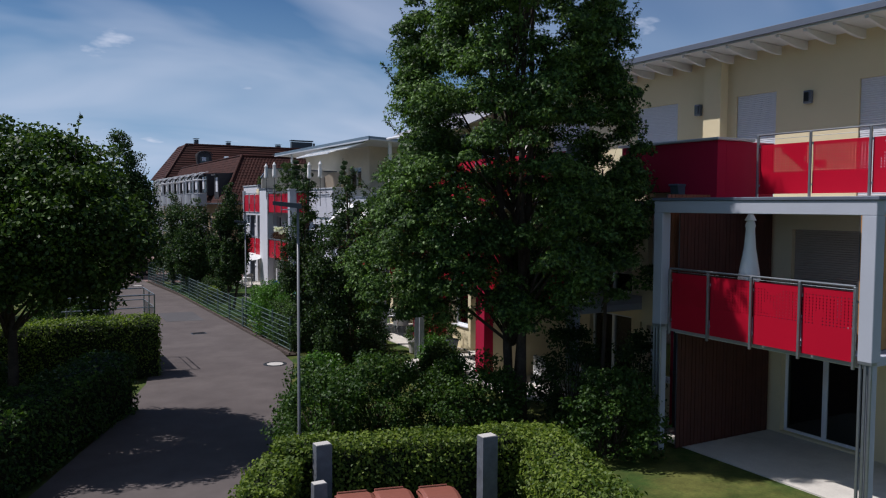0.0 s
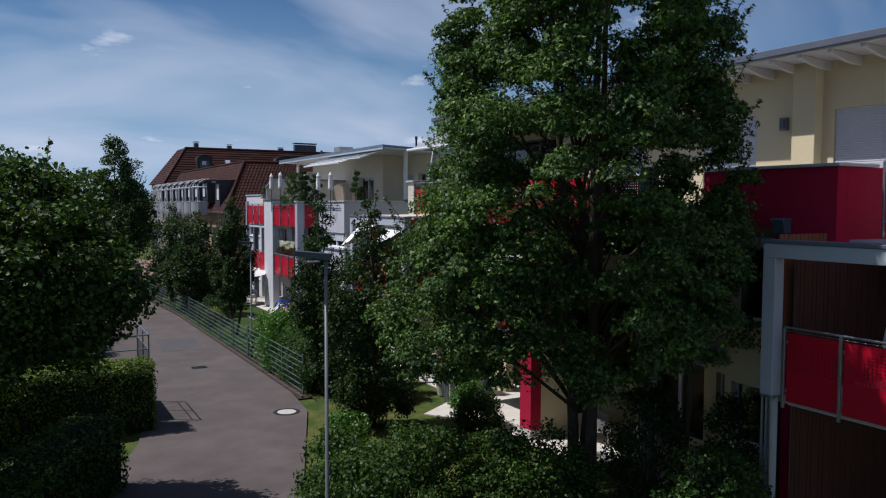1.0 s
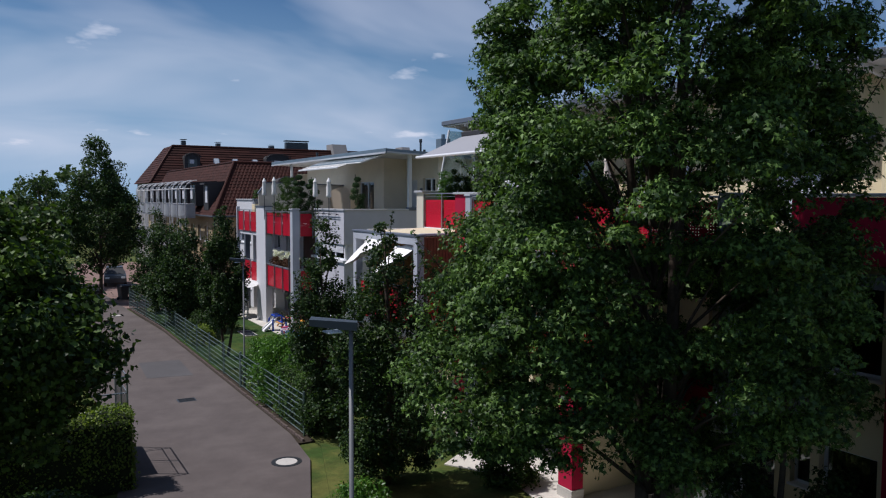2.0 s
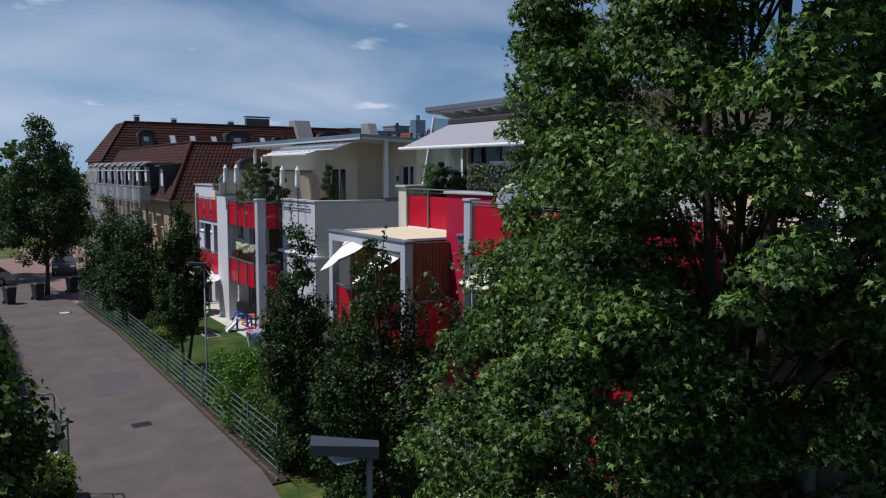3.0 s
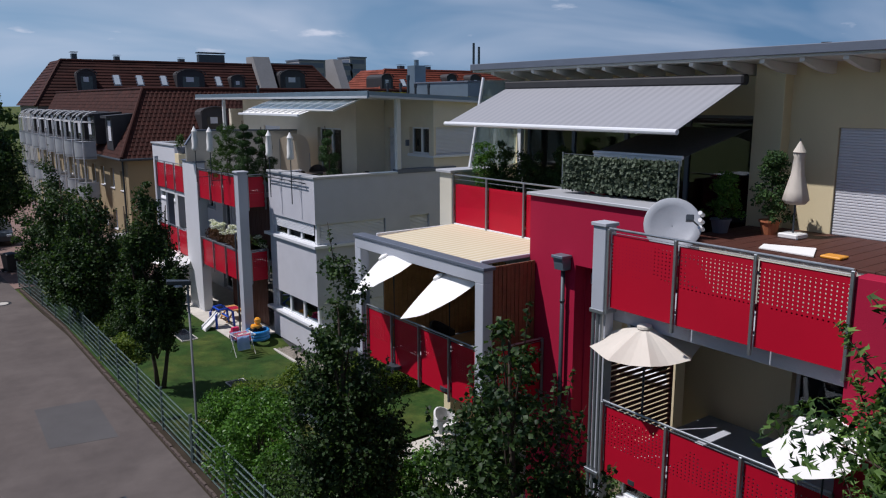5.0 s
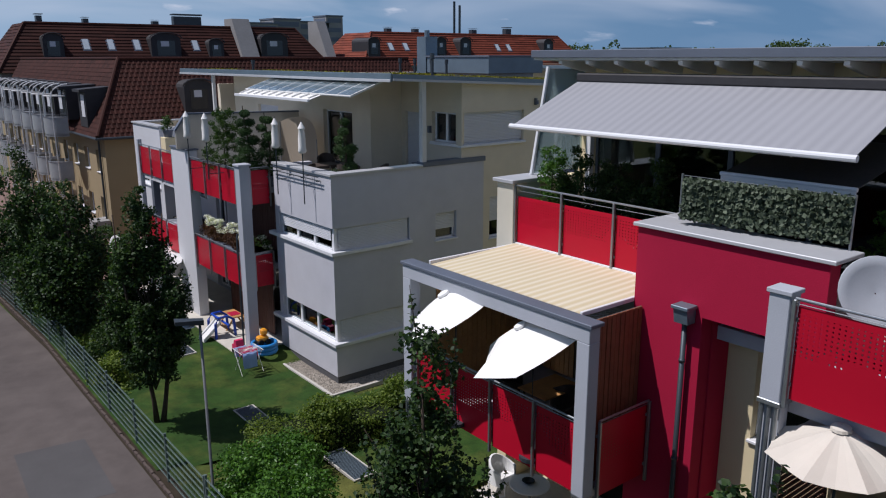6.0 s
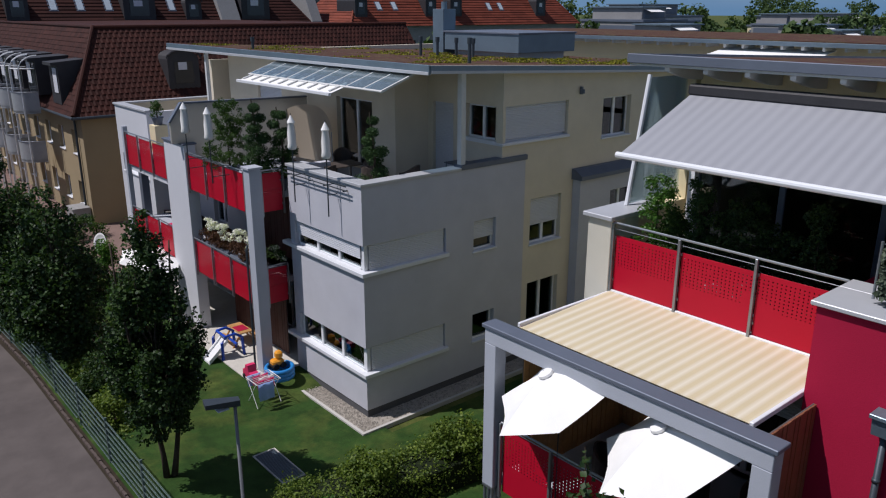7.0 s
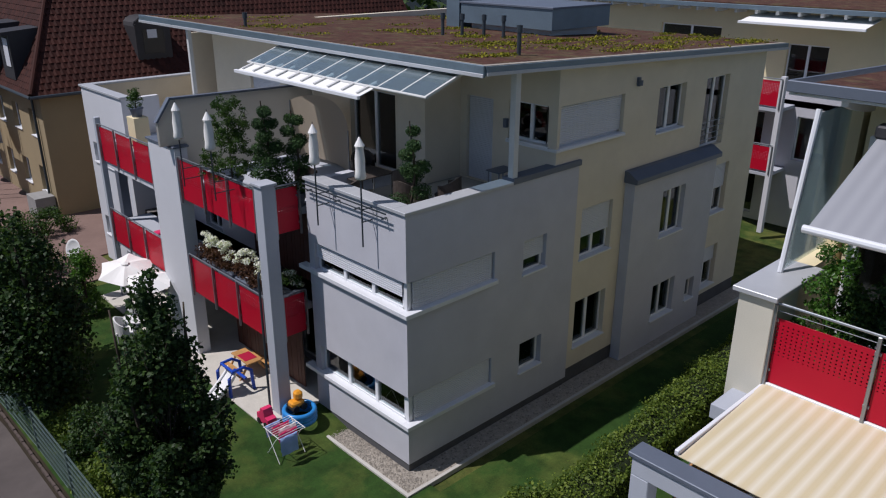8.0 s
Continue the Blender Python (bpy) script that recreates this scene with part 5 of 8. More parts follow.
for x, y, h in ((23.2, 47.9, 0.75), (23.6, 47.4, 0.75), (24.1, 46.9, 0.75), (24.5, 46.4, 0.75), (20.6, 42.3, 0.8), (18.9, 53.0, 0.5)):
    part("vent", Shape().tube([(x, y, rz(x)), (x, y, rz(x) + h)], 0.055, 10).tube([(x, y, rz(x) + h - 0.18), (x, y, rz(x) + h)], 0.08, 10), M["darksteel"], rf)
# glass canopy with white bars, and the slatted awning under it
can = Shape()
for k in range(10):
    y = 41.9 + k * 0.86
    can.slab([(18.3, y - 0.03, 9.56), (18.3, y + 0.03, 9.56), (17.0, y + 0.03, 9.10), (17.0, y - 0.03, 9.10)], 0.06)
can.tube([(17.0, 41.85, 9.07), (17.0, 49.7, 9.07)], 0.035, 8)
cn = part("canopy", can, M["timber"], house, "glass canopy on white bars")
for k in range(9):
    y = 41.9 + k * 0.86
    gp = part("pane", Shape().slab([(18.3, y + 0.03, 9.565), (18.3, y + 0.83, 9.565), (17.0, y + 0.83, 9.105), (17.0, y + 0.03, 9.105)], 0.012), M["canopy"], cn)
aw = part("awning", Shape().slab([(18.2, 43.75, 9.42), (18.2, 49.5, 9.42), (16.5, 49.5, 8.90), (16.5, 43.75, 8.90)], 0.015), M["cloth"], house, "white awning let out under the canopy")
part("front_bar", Shape().box((16.44, 43.7, 8.84), (16.53, 49.55, 8.93)), M["upvc"], aw)
for k in range(10):
    y = 43.9 + k * 0.6
    part("batten", Shape().slab([(18.1, y, 9.44), (18.1, y + 0.08, 9.44), (16.6, y + 0.08, 8.98), (16.6, y, 8.98)], 0.03), M["timber"], aw)

# ---- old houses with tiled mansard roofs ----


def tile_face(shape, o, u, v, nu, nv, lift=0.045):
    """Courses of pantiles on a plane: o the lower corner, u along the eave, v up the slope; u and v span the face."""
    o, u, v = Vector(o), Vector(u), Vector(v)
    n = u.cross(v).normalized()
    du, dv = u / nu, v / nv
    for j in range(nv):
        for i in range(nu):
            a = o + du * i + dv * j
            p = []
            for s, h in ((0, 0.2), (0.35, 1.0), (0.7, 0.25), (1.0, 0.0)):
                p.append(a + du * s - dv * 0.08 + n * (lift * (0.55 + h * 0.8)))
            for s, h in ((0, 0.2), (0.35, 1.0), (0.7, 0.25), (1.0, 0.0)):
                p.append(a + du * s + dv + n * (lift * h * 0.8))
            shape.add([tuple(q) for q in p], [(0, 1, 5, 4), (1, 2, 6, 5), (2, 3, 7, 6)])


def dormer(parent, at, face, width, height, depth, mat="tile", arch=True):
    """A dormer that looks along face (unit x,y), standing out of a slope."""
    f = Vector((*face, 0))
    s = Vector((-f.y, f.x, 0))
    o = Vector(at)
    w = width / 2

    def q(a, b, c):
        return tuple(o + s * a + f * b + Vector((0, 0, c)))
    n = 8
    top = [(w * math.cos(math.pi * k / n), height * 0.78 + (height * 0.22 if arch else 0.0) * math.sin(math.pi * k / n)) for k in range(n + 1)]
    ring = [(w, 0)] + top + [(-w, 0)]
    body = Shape()
    m = len(ring)
    body.add([q(a, 0, c) for a, c in ring] + [q(a, -depth, c) for a, c in ring], [tuple(range(m))[::-1]] + [(i, (i + 1) % m, m + (i + 1) % m, m + i) for i in range(m)])
    d = part("dormer", body, M["slate"], parent, "dark sheet-clad dormer")
    lip = Shape()
    lip.tube([q(a * 1.1, 0.12, c + 0.05) for a, c in top], 0.06, 6)
    part("hood", lip, M["slate"], d)
    part("window", Shape().add([q(-w * 0.6, 0.02, height * 0.15), q(w * 0.6, 0.02, height * 0.15), q(w * 0.6, 0.02, height * 0.72), q(-w * 0.6, 0.02, height * 0.72)], [(0, 1, 2, 3)]), M["pane"], d)
    sh = Shape().add([q(-w * 0.35, 0.03, height * 0.5), q(w * 0.2, 0.03, height * 0.5), q(w * 0.2, 0.03, height * 0.7), q(-w * 0.35, 0.03, height * 0.7)], [(0, 1, 2, 3)])
    part("blind", sh, M["shutter"], d)
    return d


old = thing("mansard_house", "old yellow house with red-brown tiled mansard roof", "house", (22, 78, 0))
ex, ey, ez, tx, ty, tz = 15.7, 67.0, 5.85, 18.3, 70.6, 10.2
north = 99.6
wall_old = Shape()
wins = []
for k in range(12):
    y = 68.4 + k * 2.6
    wins += [(y, y + 1.0, 0.9, 2.2), (y, y + 1.0, 3.7, 5.0)]
wall_old.panel_wall(0, ex + 0.45, 0.35, ey + 0.75, north, 0, ez, wins)
part("wall", wall_old, M["ochre"], old, "cream rendered street front")
for w in wins:
    window(old, 0, ex + 0.45, *w, 1, panes=2)
part("wall", Shape().panel_wall(1, ey + 0.4, 0.35, ex + 0.45, 40, 0, ez, []), M["ochre"], old, "ochre gable wall")
core = Shape()
core.add([(ex, ey, ez), (40, ey, ez), (40, ty, tz), (tx, ty, tz), (tx, north, tz), (ex, north, ez), (40, north, tz), (40, north, ez)],
         [(0, 1, 2, 3), (0, 3, 4, 5), (3, 2, 6, 4), (5, 4, 6, 7), (1, 7, 6, 2), (0, 5, 7, 1)])
ro = part("roof", core, M["tile"], old, "mansard roof of red-brown pantiles")
ts = Shape()
pieces = []
n_rows = 17
for j in range(n_rows):
    a, b = j / n_rows, (j + 1) / n_rows
    def P(f):
        return ex + (tx - ex) * f, ey + (ty - ey) * f, ez + (tz - ez) * f
    x, y, z = P(a)
    x2, y2, z2 = P(b)
    nu = int((40 - x) / 0.3)
    if j == 0:
        one = Shape()
        tile_face(one, (0, 0, 0), (0.3, 0, 0), (0, y2 - y, z2 - z), 1, 1)
        pantile = one.mesh("pantile", M["pantile"])
    near = 18
    for i in range(near):
        pieces.append((x + i * 0.3, y, z))
    tile_face(ts, (x + near * 0.3, y, z), ((nu - near) * 0.3, 0, 0), (0, y2 - y, z2 - z), nu - near, 1)
    nu = int((north - y) / 0.3)
    tile_face(ts, (x, y + nu * 0.3, z), (0, -nu * 0.3, 0), (x2 - x, 0, z2 - z), nu, 1)
tagged(part("tiling", ts, M["tile"], ro, "rows of pantiles"), kind="stuff")
for q in pieces:
    b = new("pantile", pantile)
    b.parent = ro
    b.matrix_basis = pose(*q)
part("ridge", Shape().tube([(ex, ey, ez + 0.1), (tx, ty, tz + 0.1)], 0.11, 8).tube([(tx, ty, tz + 0.06), (40, ty, tz + 0.06)], 0.10, 8).tube([(tx, ty, tz + 0.06), (tx, north, tz + 0.06)], 0.10, 8), M["tile"], ro)
part("gutter", Shape().tube([(ex - 0.06, ey - 0.08, ez - 0.02), (ex - 0.06, north, ez - 0.02)], 0.08, 8).tube([(ex - 0.06, ey - 0.08, ez - 0.02), (40, ey - 0.08, ez - 0.02)], 0.08, 8), M["darksteel"], ro)
dormer(old, (22.1, 67.85, 6.9), (0, -1), 1.8, 2.1, 2.4)
# street side: dormers with arched bars, rounded balconies under them
for k in range(9):
    y = 70.2 + k * 3.3
    if k:
        d = Shape().prism([(15.55, 6.6), (18.0, 6.6), (18.0, 8.75), (15.2, 8.6), (15.2, 8.45), (15.55, 8.45)], 1, y - 1.0, y + 1.0)
        dm = part("dormer", d, M["slate"], old, "dark sheet-clad dormer")
        part("window", Shape().add([(15.53, y - 0.8, 6.7), (15.53, y - 0.8, 8.35), (15.53, y + 0.8, 8.35), (15.53, y + 0.8, 6.7)], [(0, 1, 2, 3)]), M["pane"], dm)
        part("blind", Shape().box((15.49, y - 0.1, 7.2), (15.51, y + 0.7, 8.35)), M["shutter"], dm)
        for zb in (3.0, 5.75):
            ring = [(15.5 - 1.15 * math.sin(math.pi * i / 12), y + 1.05 * math.cos(math.pi * i / 12)) for i in range(13)]
            bal = part("balcony", Shape().prism(ring, 2, zb - 0.16, zb), M["balcony"], old, "rounded balcony with grey metal front")
            vs = [(x, yy, zb - 0.1) for x, yy in ring] + [(x, yy, zb + 1.0) for x, yy in ring]
            part("panel", Shape().add(vs, [(i, i + 1, 14 + i, 13 + i) for i in range(12)]), M["balcony"], bal, smooth=True)
            part("rail", Shape().tube([(x, yy, zb + 1.03) for x, yy in ring], 0.03, 6), M["steel"], bal)
        for sy in (-0.95, 0.0, 0.95):
            pts = [(14.45 + (0.25 if sy else 0.0), y + sy, 0.0), (14.45 + (0.25 if sy else 0.0), y + sy, 8.0)]
            pts += [(14.45 + (0.25 if sy else 0.0) + 1.0 * (1 - math.cos(math.pi / 2 * i / 5)), y + sy, 8.0 + 0.75 * math.sin(math.pi / 2 * i / 5)) for i in range(1, 6)]
            part("post", Shape().tube(pts, 0.04, 6), M["plastic"], old)
        ring = [(15.5 - 1.0 * math.sin(math.pi * i / 12), y + 0.95 * math.cos(math.pi * i / 12), 8.05) for i in range(13)]
        part("hoop", Shape().tube(ring, 0.04, 6), M["plastic"], old)
    else:
        dm = part("dormer", Shape().prism([(15.9, 6.3), (18.0, 6.3), (18.0, 8.7), (15.6, 8.5), (15.6, 8.35), (15.9, 8.35)], 1, y - 0.7, y + 0.9), M["slate"], old, "dark sheet-clad dormer")
        part("blind", Shape().box((15.86, y - 0.5, 6.9), (15.88, y + 0.2, 8.2)), M["shutter"], dm)
part("down_pipe", Shape().tube([(16.05, 68.2, 0), (16.05, 68.2, 5.7)], 0.06, 8), M["darksteel"], old)
part("cellar_hatch", Shape().box((15.2, 67.6, 0), (16.1, 68.9, 1.0)), M["stucco"], old)


def long_house(name, label, x0, x1, y0, y1, eave, ridge, tile_mat, wall_mat, run, chimneys, dormers, lights, face_x=False, firewalls=()):
    """A long block with a tiled mansard roof whose front looks south."""
    h = thing(name, label, "house", ((x0 + x1) / 2, (y0 + y1) / 2, 0))
    holes = [(x0 + 1 + k * 2.4, x0 + 2.1 + k * 2.4, z, z + 1.3) for k in range(int((x1 - x0 - 2) / 2.4)) for z in (1, 3.8, 6.5) if z + 1.4 < eave]
    part("wall", Shape().panel_wall(1, y0 + 0.4, 0.3, x0 + 0.3, x1 - 0.3, 0, eave, holes), M[wall_mat], h)
    part("wall", Shape().box((x0 + 0.3, y0 + 0.9, 0), (x1 - 0.3, y1 - 0.4, eave)), M["stucco"], h)
    for z in (1, 3.8, 6.5):
        if z + 1.4 < eave:
            part("window", Shape().add([(x0 + 0.5, y0 + 0.6, z), (x1 - 0.5, y0 + 0.6, z), (x1 - 0.5, y0 + 0.6, z + 1.3), (x0 + 0.5, y0 + 0.6, z + 1.3)], [(0, 1, 2, 3)]), M["glass"], h)
    rise = ridge - eave
    body = Shape().add([(x0, y0, eave), (x1, y0, eave), (x1 - run, y0 + run, ridge), (x0 + run, y0 + run, ridge), (x0, y1, eave), (x1, y1, eave), (x1 - run, y1 - run, ridge), (x0 + run, y1 - run, ridge)],
                       [(0, 1, 2, 3), (1, 5, 6, 2), (5, 4, 7, 6), (4, 0, 3, 7), (3, 2, 6, 7), (4, 5, 1, 0)])
    r = part("roof", body, M[tile_mat], h, "tiled mansard roof")
    ts = Shape()
    rows = int(math.hypot(rise, run) / 0.36)
    for j in range(rows):
        a, b = j / rows, (j + 1) / rows
        for o, u, v in (((x0 + run * a, y0 + run * a, eave + rise * a), (x1 - x0 - 2 * run * a, 0, 0), (0, run / rows, rise / rows)),
                        ((x0 + run * a, y1 - run * a, eave + rise * a), (0, -(y1 - y0 - 2 * run * a), 0), (run / rows, 0, rise / rows))):
            L = max(abs(u[0]), abs(u[1]))
            n = max(int(L / 1.2), 1)
            o, u, v = Vector(o), Vector(u), Vector(v)
            nn = u.cross(v).normalized()
            for i in range(n):
                p, q = o + u * (i / n), o + u * ((i + 1) / n)
                ts.add([tuple(p + nn * 0.07 - v * 0.05), tuple(q + nn * 0.07 - v * 0.05), tuple(q + v + nn * 0.015), tuple(p + v + nn * 0.015), tuple(q + nn * 0.0), tuple(p + nn * 0.0)], [(0, 1, 2, 3), (5, 4, 1, 0)])
    tagged(part("tiling", ts, M[tile_mat], r), kind="stuff")
    part("ridge", Shape().tube([(x0 + run, y0 + run, ridge), (x1 - run, y0 + run, ridge)], 0.15, 6).tube([(x0, y0, eave), (x0 + run, y0 + run, ridge)], 0.14, 6).tube([(x1, y0, eave), (x1 - run, y0 + run, ridge)], 0.14, 6), M[tile_mat], r)
    for cx, w, ht in chimneys:
        c = part("chimney", Shape().box((cx, y0 + run + 1, ridge - 0.2), (cx + w, y0 + run + 1.7, ridge + ht * 0.8)), M["darksteel"], r)
        part("chimney_cap", Shape().box((cx - 0.1, y0 + run + 0.9, ridge + ht * 0.8 + 0.12), (cx + w + 0.1, y0 + run + 1.8, ridge + ht)), M["darksteel"], c)
    for cx, w, ht in dormers:
        f = 0.28
        dormer(h, (cx, y0 + run * f - 0.1, eave + rise * f * 0.9), (0, -1), w, ht, run * 1.2)
    for cx in lights:
        f0, f1, e = 0.42, 0.66, 0.1
        lt = part("roof_window", Shape().add([(cx, y0 + run * f0, eave + rise * f0 + e), (cx + 0.8, y0 + run * f0, eave + rise * f0 + e), (cx + 0.8, y0 + run * f1, eave + rise * f1 + e), (cx, y0 + run * f1, eave + rise * f1 + e)], [(0, 1, 2, 3)]), M["darkcap"], r)
        k = 0.12
        part("pane", Shape().add([(cx + k, y0 + run * f0 + 0.05, eave + rise * f0 + e + 0.12), (cx + 0.8 - k, y0 + run * f0 + 0.05, eave + rise * f0 + e + 0.12), (cx + 0.8 - k, y0 + run * f1 - 0.05, eave + rise * f1 + e), (cx + k, y0 + run * f1 - 0.05, eave + rise * f1 + e)], [(0, 1, 2, 3)]), M["frosted"], lt)
    for fx, w in firewalls:
        part("fire_wall", Shape().prism([(y0 - 0.3, eave - 0.3), (y0 + run + 1.5, eave - 0.3), (y0 + run + 1.5, ridge + 0.9), (y0 + run * 0.85, ridge + 0.9), (y0 + 0.2, eave + 1.0)], 0, fx, fx + w), M["stucco"], h, "grey stair tower in the roof line")
    return h


long_house("long_house", "long house with dark red tiled mansard roof", 16.5, 51.0, 100.5, 112, 9.0, 13.55, "tile", "stucco", 3.2,
           [(21, 0.5, 0.9), (25.2, 0.5, 0.7), (32, 0.6, 0.6), (34.2, 3.0, 1.3)], [(21.5, 1.8, 2.4), (32, 3.0, 2.6), (37.3, 1.6, 2.1), (44, 3.2, 2.8)], [24.2, 26.5, 29.0, 35.0, 41.0], firewalls=((40.0, 2.0), (50.4, 1.2)))
long_house("long_house", "long house with bright orange-red tiled roof", 52.5, 90, 96.5, 108, 9.4, 13.2, "orangetile", "stucco", 3.0,
           [(58.5, 0.7, 0.7), (62.6, 0.7, 0.7), (72, 0.8, 0.8), (78, 1.0, 1.1)], [(54.5, 1.6, 2.2), (64.3, 1.6, 2.4), (68.2, 1.8, 2.4), (83, 1.8, 2.4)], [57.0, 59.2, 74.0, 76.0])
part_long = thing("apartment_house", "pale house with red balconies and cream awning behind the others", "house", (46, 48, 0))
gx = 40.5
gh = [(48.2, 51.6, 6.1, 8.6), (42.9, 44.8, 6.1, 8.1), (44.5, 46.5, 3.2, 5.2), (44.5, 46.5, 0.3, 2.3), (41.0, 43.0, 3.2, 5.2), (36.5, 39.5, 6.1, 8.3), (53.5, 56, 3.4, 5.0)]
part("wall", Shape().panel_wall(0, gx + 2, 0.3, 26, 66, 5.9, 9.58, [h for h in gh if h[2] > 6]), M["cream"], part_long)
part("wall", Shape().panel_wall(0, gx, 0.3, 26, 66, 0, 6.6, [h for h in gh if h[2] < 6]), M["grey"], part_long)
for h in gh:
    window(part_long, 0, gx + (2 if h[2] > 6 else 0), *h, 1, panes=2, sill=False)
part("floor_slab", Shape().box((gx, 26, 5.6), (gx + 9, 66, 5.9)), M["frame"], part_long)
gr = part("roof", Shape().box((gx + 0.8, 25.6, 9.58), (gx + 12, 66.5, 9.78)), M["zinc"], part_long, "flat roof with blue-grey edge")
part("sedum", Shape().box((gx + 1.0, 25.8, 9.78), (gx + 11.8, 66.3, 9.84)), M["sedum"], gr)
for k in range(40):
    part("rafter", Shape().box((gx + 0.9, 26 + k, 9.40), (gx + 2.0, 26.12 + k, 9.58)), M["timber"], gr)
aw = part("awning", Shape().slab([(gx + 1.95, 40.9, 9.42), (gx + 1.95, 46.4, 9.42), (gx + 0.1, 46.4, 9.12), (gx + 0.1, 40.9, 9.12)], 0.02), M["cloth"], part_long, "cream awning")
part("front_bar", Shape().box((gx + 0.02, 40.85, 9.02), (gx + 0.11, 46.45, 9.13)), M["upvc"], aw)
for z in (5.7, 2.8):
    railing(part_long, gx - 1.6, 43.2, 49.0, z + 0.1, z + 1.2, 4)
    part("floor_slab", Shape().box((gx - 1.6, 43.2, z - 0.15), (gx, 49.0, z)), M["frame"], part_long)
for y in (43.1, 46.0, 49.0):
    part("column", Shape().box((gx - 1.65, y, 0), (gx - 1.4, y + 0.22, 7.1)), M["white"], part_long)
part("gable_wall", Shape().box((gx + 0.3, 65.7, 0), (gx + 11, 66, 9.58)), M["cream"], part_long)
part("gable_wall", Shape().box((gx + 0.3, 26, 0), (gx + 11, 26.3, 9.58)), M["cream"], part_long)


def block(label, x0, y0, w, d, h, mat, storeys, top="darkcap"):
    b = thing("city_block", label, "building", (x0 + w / 2, y0 + d / 2, 0), "distant city blocks")
    part("body", Shape().box((x0, y0, -0.1), (x0 + w, y0 + d, h), 0.05), M[mat], b)
    hh = h / storeys
    for k in range(storeys):
        part("window_band", Shape().box((x0 + 0.6, y0 - 0.06, hh * k + hh * 0.35), (x0 + w - 0.6, y0 + 0.02, hh * k + hh * 0.8)), M["darkcap"], b)
        part("window_band", Shape().box((x0 - 0.06, y0 + 0.6, hh * k + hh * 0.35), (x0 + 0.02, y0 + d - 0.6, hh * k + hh * 0.8)), M["darkcap"], b)
    part("parapet", Shape().box((x0 - 0.2, y0 - 0.2, h), (x0 + w + 0.2, y0 + d + 0.2, h + 0.4)), M[top], b)
    if storeys < 4 and w > 11 and top == "darkcap":
        ps = part("top_storey", Shape().box((x0 + 2.0, y0 + 1.8, h + 0.4), (x0 + w * 0.7, y0 + d - 1.0, h + 2.4)), M["stucco"], b)
        part("window_band", Shape().box((x0 + 2.4, y0 + 1.74, h + 0.7), (x0 + w * 0.7 - 0.5, y0 + 1.82, h + 2.0)), M["darkcap"], ps)
        part("roof_edge", Shape().box((x0 + 1.6, y0 + 1.4, h + 2.4), (x0 + w * 0.7 + 0.4, y0 + d - 0.6, h + 2.6)), M["zinc"], ps)
        part("awning", Shape().slab([(x0 + 2.6, y0 + 1.8, h + 2.2), (x0 + w * 0.5, y0 + 1.8, h + 2.2), (x0 + w * 0.5, y0 + 0.2, h + 1.7), (x0 + 2.6, y0 + 0.2, h + 1.7)], 0.04), M["cloth"], ps)


rng = np.random.default_rng(21)
for i in range(16):
    x = 95 + i * 21 + rng.uniform(-5, 5)
    block("low pale modern block far behind the gardens", x, 118 + rng.uniform(-30, 26) - i * 3.5, rng.uniform(12, 22), rng.uniform(9, 14), rng.uniform(7.0, 10.2), ["white", "stucco", "grey"][i % 3], 3)
for i in range(26):
    a, q = radians(-2 + 1.95 * i + rng.uniform(-0.8, 0.8)), rng.uniform(70, 210)
    x, y = 5 + q * math.cos(a), 25 + q * math.sin(a)
    if not (40 < x < 97 and 84 < y < 116) and x > 58:
        block("low modern house behind the gardens", x, y, rng.uniform(9, 16), rng.uniform(8, 11), rng.uniform(5.2, 7.4), ["white", "stucco", "grey", "cream"][i % 4], 2)
for x, y, w, d, h, s in ((100, 235, 12, 10, 20, 7), (112, 238, 9, 9, 21.5, 7), (120, 240, 12, 10, 21, 7), (131, 240, 6, 8, 23, 8), (137, 236, 14, 10, 16.5, 5), (78, 240, 14, 10, 15.5, 5)):
    block("tall stepped grey city block", x, y, w, d, h, "stucco", s)
block("low dark-roofed house far along the lane", -24, 150, 22, 10, 8, "stucco", 2, "tile")
block("low dark-roofed house far along the lane", -52, 140, 24, 12, 7.5, "stucco", 2, "tile")
mast = thing("radio_mast", "thin lattice radio mast on the skyline", "mast", (150, 200, 0))
part("mast", Shape().tube([(150, 200, 0), (150, 200, 26)], 0.35, 6).tube([(152, 200, 0), (152, 200, 25)], 0.35, 6), M["darksteel"], mast)

# ---- fence, lamps, covers along the lane ----


